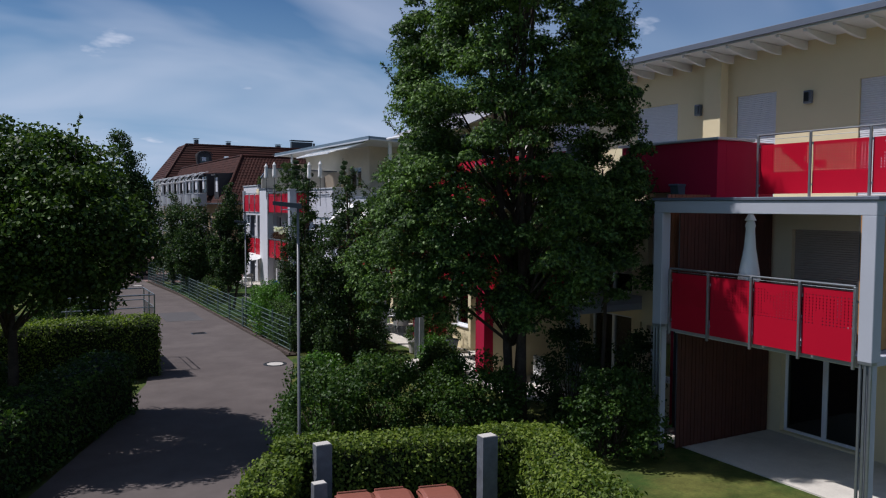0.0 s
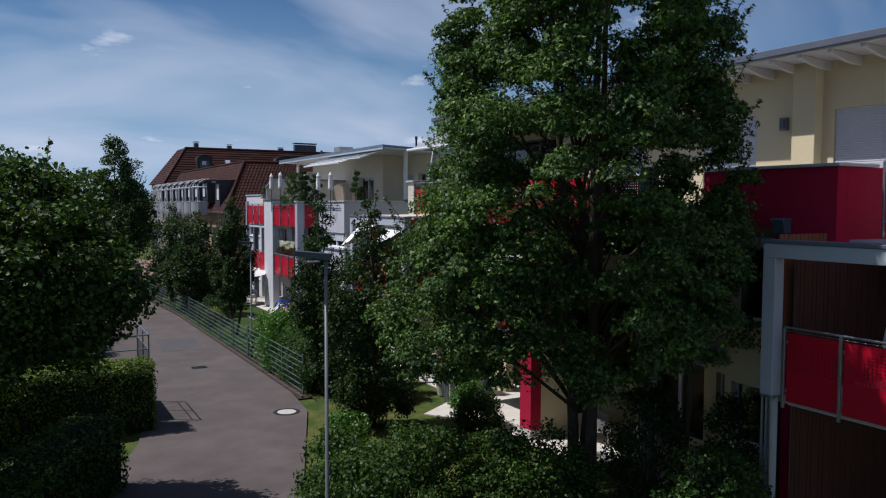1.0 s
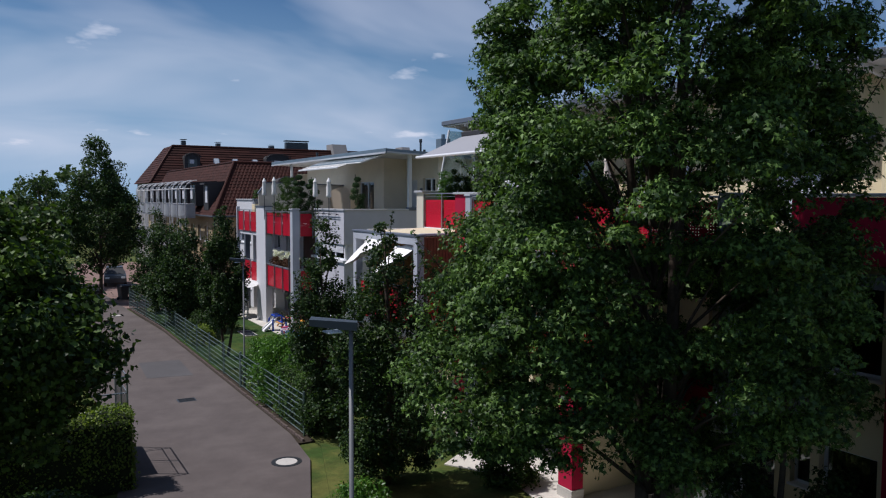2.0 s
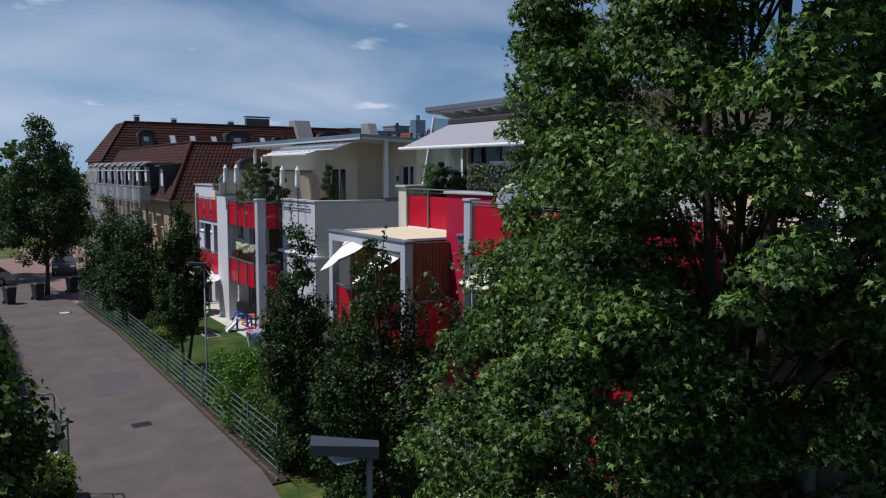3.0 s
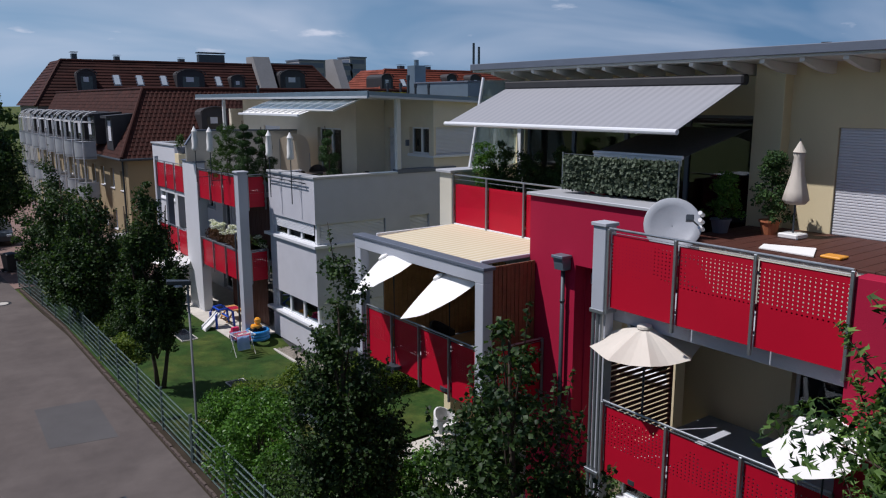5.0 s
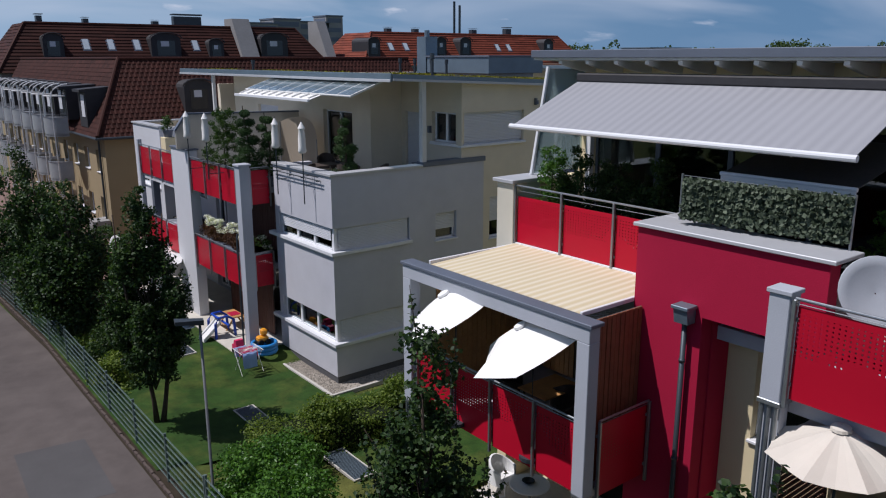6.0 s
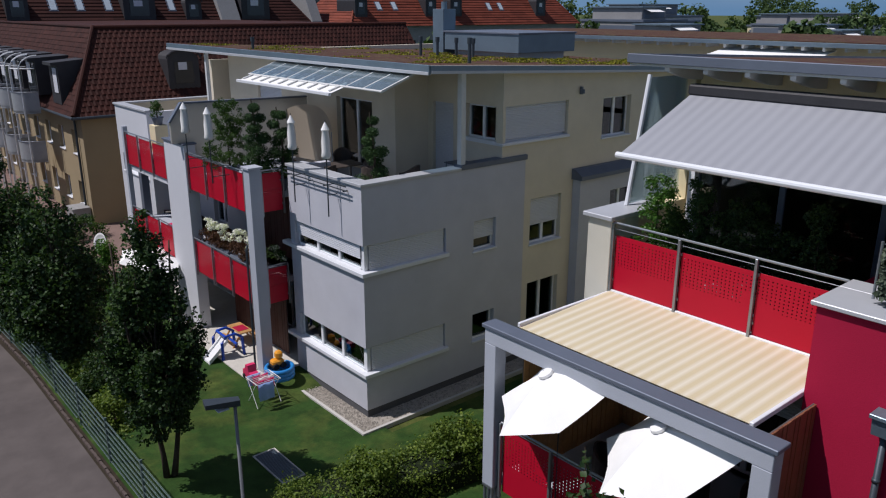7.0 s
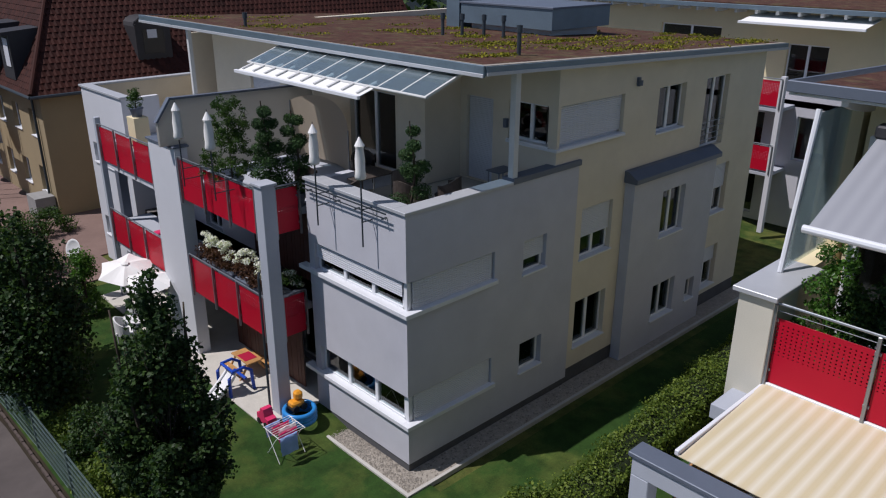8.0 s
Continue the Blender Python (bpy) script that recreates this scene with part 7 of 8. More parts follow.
def armchair(at, turn, mat="rattan", label="dark rattan armchair on the roof terrace", group="terrace chairs"):
    """A woven tub chair: seat, wrap-round back, four legs."""
    t = thing("armchair", label, "chair", (0, 0, 0), group)
    part("seat", Shape().box((-0.28, -0.28, 0.36), (0.28, 0.28, 0.45), 0.03), M[mat], t)
    vs, fs = [], []
    n = 14
    for k in range(n + 1):
        a = math.pi * (-0.15 + 1.3 * k / n)
        h = 0.66 + 0.24 * math.sin(max(min(math.pi * k / n, math.pi), 0)) ** 2
        for rr in (0.30, 0.35):
            for z in (0.32, h):
                vs.append((rr * math.cos(a), rr * math.sin(a), z))
    for k in range(n):
        o, q = 4 * k, 4 * k + 4
        fs += [(o, q, q + 1, o + 1), (o + 2, o + 3, q + 3, q + 2), (o + 1, q + 1, q + 3, o + 3), (o, o + 2, q + 2, q)]
    part("backrest", Shape().add(vs, fs), M[mat], t)
    for sx in (-0.24, 0.24):
        for sy in (-0.24, 0.24):
            part("leg", Shape().tube([(sx, sy, 0), (sx, sy, 0.37)], [0.018, 0.022], 8), M[mat], t)
    t.matrix_basis = pose(*at, 0, 0, turn)
    return t


def table(at, w, d, h, mat, label, legs="steel", turn=0.0):
    t = thing("table", label, "table", (0, 0, 0))
    part("tabletop", Shape().box((-w / 2, -d / 2, h - 0.035), (w / 2, d / 2, h), 0.012), M[mat], t)
    for sx in (-1, 1):
        for sy in (-1, 1):
            part("leg", Shape().tube([(sx * (w / 2 - 0.06), sy * (d / 2 - 0.06), 0), (sx * (w / 2 - 0.06), sy * (d / 2 - 0.06), h - 0.03)], 0.022, 8), M[legs], t)
    t.matrix_basis = pose(*at, 0, 0, turn)
    return t


# ---- upper and first-floor terraces of the red house ----
aw = part("awning", Shape().slab([(17.2, 25.45, 9.74), (17.2, 32.5, 9.74), (15.22, 32.5, 8.88), (15.22, 25.45, 8.88)], 0.012), M["greyawn"], red, "large grey striped awning, let out")
part("front_bar", Shape().tube([(15.18, 25.40, 8.85), (15.18, 32.55, 8.85)], 0.055, 10), M["upvc"], aw)
part("cassette", Shape().box((17.15, 25.4, 9.72), (17.40, 32.55, 9.93), 0.04), M["slate"], aw, "dark awning box")
for y in (26.4, 31.4):
    part("arm", Shape().tube([(17.25, y, 9.66), (16.2, y - 0.5, 9.20), (15.22, y, 8.80)], 0.025, 8), M["upvc"], aw)
# near-black cloth: the large awning's shade is put into its colour
in_aw = part("awning", Shape().slab([(17.7, 25.5, 8.85), (17.7, 27.7, 8.85), (15.52, 27.7, 8.37), (15.52, 25.5, 8.37)], 0.012), M["slate"], red, "small awning below the large one, coloured as shaded")
part("front_bar", Shape().tube([(15.50, 25.48, 8.36), (15.50, 27.72, 8.36)], 0.035, 8), M["upvc"], in_aw)
part("valance", Shape().box((15.485, 25.49, 8.20), (15.50, 27.71, 8.34)), M["cloth"], in_aw, "grey cloth valance")
sc = part("wind_screen", Shape().tube([(16.57, 33.28, 7.60), (17.07, 33.32, 10.05)], 0.045, 8), M["upvc"], red, "slanted white post with a glass wind screen")
gp = part("pane", Shape().add([(16.6, 33.27, 7.62), (18.28, 33.27, 7.62), (18.28, 33.27, 10.0), (17.05, 33.27, 10.0), (16.6, 33.285, 7.62), (18.28, 33.285, 7.62), (18.28, 33.285, 10.0), (17.05, 33.285, 10.0)], [(0, 1, 2, 3), (7, 6, 5, 4)]), M["screen"], sc)
gp.visible_shadow = False
part("column", Shape().box((17.9, 32.68, 5.9), (18.04, 32.82, 9.6)), M["upvc"], red, "white awning post")
# cloth roof of the end pergola
pr = Shape().box((13.20, 28.62, 6.06), (15.74, 28.68, 6.14)).box((13.28, 32.88, 6.06), (15.74, 32.94, 6.14)).box((15.70, 28.68, 6.10), (15.75, 32.90, 6.18))
pc = part("pergola_cover", pr, M["upvc"], red, "white rim of the pergola cover")
part("fabric", Shape().slab([(15.70, 28.68, 6.15), (15.70, 32.90, 6.15), (13.28, 32.90, 6.07), (13.28, 28.68, 6.07)], 0.01), M["beigeawn"], pc, "beige striped cloth")
# raised platform behind the upper middle balcony
DECK = 6.82
pf = part("platform", Shape().box((15.45, 20.9, 5.9), (18.28, 25.6, DECK - 0.05)), M["paleplaster"], red, "pale rendered platform")
for k in range(16):
    part("plank", Shape().box((15.43, 20.92 + k * 0.292, DECK - 0.046), (18.28, 21.20 + k * 0.292, DECK), 0.004), M["darkwood"], pf)
# ivy mat on its frame over the red band
iv = thing("ivy_screen", "mat of artificial ivy leaves in a wire frame", "screen", (15.0, 26.8, 7.57))
fr = Shape().tube([(14.98, 28.1, 7.57), (14.98, 28.1, 8.36)], 0.02, 8)
part("post", fr, M["steel"], iv)
part("post", Shape().tube([(15.3, 25.4, 7.4), (15.3, 25.4, 8.32)], 0.02, 8), M["steel"], iv)
part("wire", Shape().tube([(14.98, 28.1, 8.33), (15.3, 25.4, 8.29)], 0.006, 6), M["darksteel"], iv)
rng = np.random.default_rng(77)
n = 5200
u, v = rng.uniform(0, 1, n), rng.uniform(0, 1, n)
P = np.stack([14.98 + 0.32 * u + rng.normal(0, 0.035, n), 28.06 - 2.64 * u, 7.6 + 0.68 * v + rng.normal(0, 0.015, n)], 1)
part("foliage", leaf_mesh("foliage", P, 0.085, M["ivy"], rng, np.tile([-1.2, 0, 0.2], (n, 1)), 0.2, 0.85), None, iv)
for i, (x, y, z, h, lf, sp, pt) in enumerate((
        (16.4, 32.45, 5.9, 1.95, "laurel", 0.42, "terracotta"), (16.4, 31.6, 5.9, 2.0, "conifer", 0.32, "darkcap"),
        (16.5, 30.75, 5.9, 1.8, "pear", 0.50, "terracotta"), (16.4, 29.5, 5.9, 1.95, "pear", 0.30, "darkcap"),
        (16.45, 32.05, 5.9, 1.4, "shrub", 0.46, "darkcap"), (16.5, 31.2, 5.9, 1.45, "pear", 0.50, "terracotta"),
        (16.5, 30.25, 5.9, 1.45, "pear", 0.55, "darkcap"), (16.5, 29.8, 5.9, 1.35, "pear", 0.50, "terracotta"),
        (16.75, 25.42, DECK, 0.85, "laurel", 0.34, "darkcap"), (17.35, 24.72, DECK, 1.25, "conifer", 0.34, "terracotta"))):
    pot_plant((x, y, z), 0.24 if z < 6 else 0.2, 0.42 if z < 6 else 0.28, lf, 200 + i, "leafy terrace plant in a round pot", pt, 80 if h > 1 else 60, sp * 1.15, h)
cp = closed_parasol((17.3, 24.2, 8.62), DECK + 0.1, 0.2, "closed cream parasol in a white foot beside the terrace wall", 0.95, "tan")
part("foot", Shape().box((17.1, 24.0, DECK + 0.002), (17.5, 24.4, DECK + 0.1), 0.02), M["plastic"], cp, "white parasol foot")
tw = thing("towel", "white bath towel spread on the terrace platform", "towel", (15.95, 23.45, DECK))
part("cloth", Shape().slab([(15.75, 22.95, DECK + 0.03), (16.5, 23.3, DECK + 0.03), (16.15, 24.1, DECK + 0.03), (15.75, 23.95, DECK + 0.03)], 0.02), M["cloth"], tw)
sh_ = thing("folded_cloth", "folded orange cloth on the terrace platform", "cloth", (16.0, 22.75, DECK))
part("cloth", Shape().box((15.85, 22.55, DECK + 0.002), (16.15, 22.9, DECK + 0.05), 0.02), M["amber"], sh_)
open_parasol((12.78, 31.82, 5.77), 1.15, 0.36, 30, 3.0, "open white parasol leaning over the balcony rail", turn=0.4, way=-40)
open_parasol((12.98, 29.86, 5.62), 1.2, 0.38, 30, 3.0, "open white parasol leaning over the balcony rail", turn=0.2, way=-40)
open_parasol((13.14, 24.3, 5.77), 0.90, 0.34, 4, 3.0, "open sand-coloured parasol at the balcony", "tan", 8)
closed_parasol((13.35, 10.6, 5.62), 3.0, 0.19, "closed white parasol behind the red balcony", 1.25)
for x, y, a in ((14.4, 31.6, 20), (14.9, 30.4, 140), (13.9, 29.4, 250), (15.3, 29.3, 300)):
    armchair((x, y, 3.0), a, "rattan", "dark garden chair on the balcony", "balcony chairs")
table((14.6, 30.6, 3.0), 1.1, 0.8, 0.74, "oak", "honey-coloured wooden table on the balcony")
table((17.0, 26.9, 5.9), 1.4, 0.8, 0.74, "darkcap", "dark metal table under the awning")
for x, y, a in ((17.0, 28.0, 10), (17.2, 25.9, 170)):
    armchair((x, y, 5.9), a)
open_parasol((12.55, 21.1, 5.3), 0.75, 0.28, 26, 3.0, "open white parasol leaning over the middle balcony", turn=0.3, way=-30)
dish = thing("satellite_dish", "pale grey satellite dish on the balcony rail", "satellite dish", (0, 0, 0))
prof = [(0.01, 0.0), (0.18, 0.015), (0.34, 0.055), (0.46, 0.10), (0.47, 0.09), (0.34, 0.04), (0.01, -0.015)]
part("reflector", Shape().lathe(prof, (0, 0, 0), 28), M["dish"], dish, smooth=True)
part("arm", Shape().tube([(0, -0.42, 0.06), (0, -0.25, 0.5)], 0.015, 6).box((-0.05, -0.3, 0.46), (0.05, -0.18, 0.58)), M["darksteel"], dish)
dish.matrix_basis = pose(13.85, 24.40, 7.36, 0, -66, 40)
for k in (-0.12, 0.0, 0.12):
    part("feed", Shape().tube([(k, -0.46, 0.30), (k, -0.40, 0.44)], 0.035, 10), M["plastic"], dish, "pale receiver head")
ms = part("mast", Shape().tube([tuple(dish.matrix_basis.inverted() @ Vector((13.95, 24.40, 5.9))), tuple(dish.matrix_basis.inverted() @ Vector((13.95, 24.40, 7.4)))], 0.025, 8), M["steel"], dish)
for y, z in ((16.6, 8.70), (12.85, 8.66)):
    wl = part("wall_lamp", Shape().box((18.16, y - 0.11, z - 0.17), (18.30, y + 0.11, z + 0.17), 0.02), M["darkcap"], red, "dark square wall lamp")
    part("lens", Shape().box((18.13, y - 0.07, z - 0.12), (18.16, y + 0.07, z + 0.12), 0.01), M["pane"], wl)

# ---- roof terrace and balconies of the grey house ----
for x, y, z, f in ((14.1, 48.56, 8.36, 6.1), (14.1, 46.8, 8.38, 6.1), (15.44, 44.17, 8.29, 5.79), (15.5, 42.44, 8.27, 5.69)):
    t = closed_parasol((x, y, z), f)
    bx = 14.66 if x < 15 else 15.8
    part("bracket", Shape().tube([(x, y, 6.6), (bx, y, 6.6)], 0.014, 6), M["darksteel"], t)
    part("bracket", Shape().tube([(x, y, 6.3), (bx, y, 6.3)], 0.014, 6), M["darksteel"], t)
topiary((15.25, 46.15, 5.82), 3.0, 17, 301, "pruned conifer with cushions of needles on the roof terrace")
topiary((15.85, 45.75, 5.82), 2.75, 12, 302, "pruned conifer with cushions of needles on the roof terrace")
topiary((16.95, 42.45, 5.80), 2.85, 9, 303, "spiral pruned conifer beside the terrace seats")
pot_plant((15.2, 47.9, 5.82), 0.3, 0.45, "shrub", 304, "tall oleander bush in a dark pot", "darkcap", 170, 0.85, 2.1)
pot_plant((15.5, 54.7, 6.9), 0.22, 0.3, "shrub", 305, "geranium in a dark bowl on the pier", "darkcap", 20, 0.3, 0.55)
part("planter_pier", Shape().box((15.25, 54.4, 5.82), (15.75, 55.0, 6.9)), M["cream"], house)
for x, y, a in ((16.6, 46.3, 30), (17.7, 43.4, 100), (16.7, 44.5, 200), (18.6, 46.4, 330), (18.4, 44.3, 120), (17.6, 42.6, 60), (18.7, 42.9, 200)):
    armchair((x, y, 5.82), a)
table((17.6, 45.0, 5.82), 1.3, 0.9, 0.72, "rattan", "dark woven terrace table")
table((20.4, 42.6, 5.82), 0.7, 0.5, 0.8, "darkcap", "small dark barbecue table")
sail = thing("wind_sail", "curved sand-coloured canvas wind screen", "screen", (18.9, 49.2, 5.82))
vs, fs = [], []
n = 16
for i in range(n + 1):
    f = i / n
    x, y = 18.62 + 0.28 * math.sin(math.pi * f), 50.15 - 3.05 * f
    h = 1.15 + 0.9 * math.sqrt(max(1 - ((f - 0.42) / 0.60) ** 2, 0.0))
    vs += [(x, y, 5.95), (x + 0.02, y, 5.9 + h)]
fs = [(2 * i, 2 * i + 2, 2 * i + 3, 2 * i + 1) for i in range(n)]
part("canvas", Shape().add(vs, fs), M["sailcloth"], sail, smooth=True)
part("pole", Shape().tube([(18.62, 50.15, 5.82), (18.62, 50.15, 7.7)], 0.02, 8), M["steel"], sail)
part("pole", Shape().tube([(18.62, 47.1, 5.82), (18.62, 47.1, 7.2)], 0.02, 8), M["steel"], sail)
# flower troughs behind the first-floor rail
for k in range(4):
    y = 46.3 + k * 1.0
    b = (14.95, y, 3.42)
    t = thing("flower_trough", "balcony trough with russet leaves and white blossoms", "flower box", b, "flower troughs")
    part("trough", Shape().box((14.86, y - 0.42, 3.22), (15.08, y + 0.42, 3.44), 0.02), M["darkcap"], t)
    rng = np.random.default_rng(320 + k)
    C = np.stack([rng.uniform(14.8, 15.25, 40), y + rng.uniform(-0.5, 0.5, 40), 3.46 + rng.uniform(0, 0.5, 40)], 1)
    P, out = clumps(C, 0.15, 40, rng)
    part("foliage", leaf_mesh("foliage", P, 0.07, M["russet"], rng, out, 0.4, 0.6), None, t)
    for i in range(9):
        C = np.array([[rng.uniform(14.85, 15.2), y + rng.uniform(-0.3, 0.3), 3.85 + rng.uniform(0, 0.42)]])
        P, out = clumps(C, 0.13, 60, rng)
        part("flower_head", leaf_mesh("flower_head", P, 0.055, M["petals"], rng, out, 0.3, 0.9), None, t, "head of white blossoms")
t = thing("flower_trough", "white blossoms at the side rail", "flower box", (15.4, 45.75, 3.3), "flower troughs")
part("trough", Shape().box((15.15, 45.62, 3.2), (15.75, 45.84, 3.42), 0.02), M["darkcap"], t)
rng = np.random.default_rng(333)
C = np.stack([rng.uniform(15.1, 15.75, 14), rng.uniform(45.6, 45.9, 14), 3.6 + rng.uniform(0, 0.5, 14)], 1)
P, out = clumps(C, 0.14, 36, rng)
part("foliage", leaf_mesh("foliage", P, 0.06, M["shrub"], rng, out, 0.3, 0.7), None, t)
for i in range(8):
    P, out = clumps(C[i:i + 1], 0.13, 50, rng)
    part("flower_head", leaf_mesh("flower_head", P, 0.05, M["petals"], rng, out, 0.3, 0.9), None, t, "head of white blossoms")
ch = thing("toy_bear_chair", "small white and pink chair on the balcony", "chair", (15.1, 53.2, 2.95))
part("seat", Shape().box((14.95, 53.0, 3.2), (15.3, 53.35, 3.3), 0.03), M["pink"], ch)
part("backrest", Shape().box((15.24, 53.0, 3.3), (15.3, 53.35, 3.75), 0.03), M["plastic"], ch)
for sx in (14.98, 15.26):
    for sy in (53.03, 53.32):
        part("leg", Shape().tube([(sx, sy, 2.95), (sx, sy, 3.22)], 0.02, 6), M["plastic"], ch)

# ---- things on the lawn and terrace in front of the grey house ----
open_parasol((13.85, 53.3, 2.45), 0.95, 0.25, 14, 0.02, "white garden parasol under the balcony", "cloth", 6, way=60)
open_parasol((14.0, 51.9, 2.4), 0.78, 0.22, 14, 0.02, "white garden parasol under the balcony", "cloth", 6, way=60)
for x, y, a in ((13.3, 52.6, 60), (14.3, 53.9, 200)):
    armchair((x, y, 0.02), a, "plastic", "white plastic garden chair under the parasols", "chairs under the parasols")
table((13.75, 52.6, 0.02), 0.8, 0.8, 0.72, "plastic", "white plastic garden table under the parasols", "plastic")
gd = thing("satellite_dish", "small white satellite dish on a garden post", "satellite dish", (0, 0, 0))
part("reflector", Shape().lathe([(0.01, 0.0), (0.18, 0.015), (0.30, 0.05), (0.38, 0.09), (0.385, 0.08), (0.30, 0.035), (0.01, -0.015)], (0, 0, 0), 24), M["plastic"], gd, smooth=True)
part("arm", Shape().tube([(0, -0.34, 0.06), (0, -0.25, 0.42)], 0.014, 6).box((-0.045, -0.29, 0.38), (0.045, -0.19, 0.48)), M["dish"], gd)
gd.matrix_basis = pose(13.5, 57.1, 1.95, 0, -74, 20)
part("mast", Shape().tube([tuple(gd.matrix_basis.inverted() @ Vector((13.58, 57.1, -0.05))), tuple(gd.matrix_basis.inverted() @ Vector((13.58, 57.1, 2.0)))], 0.022, 8), M["steel"], gd)
slide = thing("toy_slide", "blue climbing frame with a white slide", "toy", (14.2, 47.45, 0.05))
for y in (47.05, 47.85):
    part("hoop", Shape().tube([(14.05, y, 0.05), (14.05, y, 0.75), (14.2, y, 0.98), (14.55, y, 1.0), (14.8, y, 0.8), (14.85, y, 0.05)], 0.055, 10), M["blue"], slide)
part("crossbar", Shape().tube([(14.2, 47.05, 0.97), (14.2, 47.85, 0.97)], 0.05, 10), M["blue"], slide)
part("crossbar", Shape().tube([(14.6, 47.05, 0.55), (14.6, 47.85, 0.55)], 0.05, 10), M["blue"], slide)
chute = Shape()
for u0, u1, up, low in ((-0.26, 0.26, 0.0, 0.10), (-0.30, -0.22, 0.09, 0.19), (0.22, 0.30, 0.09, 0.19)):
    line = [(14.30 - 0.75 * k / 8, 0.86 - 0.78 * (k / 8) ** 0.85 + up) for k in range(9)]
    chute.prism(line + [(x - 0.02, z - low) for x, z in reversed(line)], 1, 47.35 + u0, 47.35 + u1)
part("chute", chute, M["plastic"], slide, "white slide")
slide.scale = (0.95, 0.85, 0.85)
kt = thing("picnic_table", "small wooden children's table with benches", "table", (15.3, 48.05, 0.05))
part("tabletop", Shape().box((14.95, 47.65, 0.52), (15.45, 48.65, 0.56)), M["oak"], kt)
part("table_mat", Shape().box((15.0, 47.85, 0.562), (15.4, 48.35, 0.57)), M["redwall"], kt)
for x in (14.65, 15.6):
    part("bench", Shape().box((x, 47.65, 0.28), (x + 0.18, 48.65, 0.32)), M["oak"], kt)
for y in (47.75, 48.50):
    part("trestle", Shape().prism([(14.7, 0.05), (14.78, 0.05), (15.1, 0.52), (15.3, 0.52), (15.62, 0.05), (15.7, 0.05), (15.36, 0.54), (15.04, 0.54)], 1, y, y + 0.04), M["oak"], kt)
pool = thing("paddling_pool", "round blue inflatable paddling pool", "toy", (15.0, 44.9, 0.05))
for k in range(3):
    z = 0.14 + k * 0.13
    part("ring", Shape().tube([(14.85 + 0.52 * math.cos(2 * math.pi * i / 24), 44.75 + 0.52 * math.sin(2 * math.pi * i / 24), z) for i in range(25)], 0.085, 8), M["sky_blue"], pool, smooth=True)
pool.scale = (0.8, 0.8, 0.95)
duck = thing("toy_truck", "amber and black plastic ride-on toy", "toy", (14.95, 45.0, 0.3))
part("body", Shape().box((14.7, 44.8, 0.42), (15.1, 45.1, 0.62), 0.05).box((14.85, 44.83, 0.62), (15.08, 45.07, 0.88), 0.06), M["amber"], duck)
part("wheel", Shape().tube([(14.78, 44.76, 0.42), (14.78, 45.14, 0.42)], 0.10, 12), M["tyre"], duck)
part("wheel", Shape().tube([(15.04, 44.76, 0.42), (15.04, 45.14, 0.42)], 0.10, 12), M["tyre"], duck)
car_toy = thing("ride_on_toy", "pink ride-on toy with dark wheels", "toy", (14.3, 45.1, 0.05))
part("body", Shape().prism([(45.0, 0.12), (45.55, 0.12), (45.55, 0.34), (45.42, 0.36), (45.35, 0.55), (45.2, 0.55), (45.15, 0.34), (45.0, 0.3)], 0, 14.0, 14.28), M["pink"], car_toy)
for y in (45.1, 45.45):
    part("wheel", Shape().tube([(13.97, y, 0.13), (14.31, y, 0.13)], 0.08, 12), M["tyre"], car_toy)
rack = thing("clothes_airer", "white folding clothes airer hung with washing", "airer", (13.75, 43.85, 0.02))
for k in range(9):
    y = 43.40 + k * 0.11
    part("bar", Shape().tube([(13.35, y, 0.95), (14.25, y, 0.95)], 0.008, 5), M["plastic"], rack)
for x in (13.35, 14.25):
    part("rail", Shape().tube([(x, 43.40, 0.95), (x, 44.28, 0.95)], 0.012, 6), M["plastic"], rack)
    part("leg", Shape().tube([(x, 43.50, 0.02), (x, 44.15, 0.95)], 0.012, 6), M["plastic"], rack)
    part("leg", Shape().tube([(x, 44.20, 0.02), (x, 43.50, 0.95)], 0.012, 6), M["plastic"], rack)


def washing(y, x0, x1, drop, mat):
    vs, fs = [], []
    for i in range(9):
        u = i / 8
        for j, (dy, z) in enumerate(((-0.03, 0.965 - drop), (-0.02, 0.7), (-0.008, 0.965), (0.01, 0.966), (0.03, 0.965 - drop * 0.8))):
            vs.append((x0 + (x1 - x0) * u, y + dy + 0.012 * math.sin(u * 11 + j), z))
    for i in range(8):
        for j in range(4):
            fs.append((5 * i + j, 5 * i + j + 1, 5 * i + j + 6, 5 * i + j + 5))
    return part("washing", Shape().add(vs, fs), M[mat], rack, smooth=True)


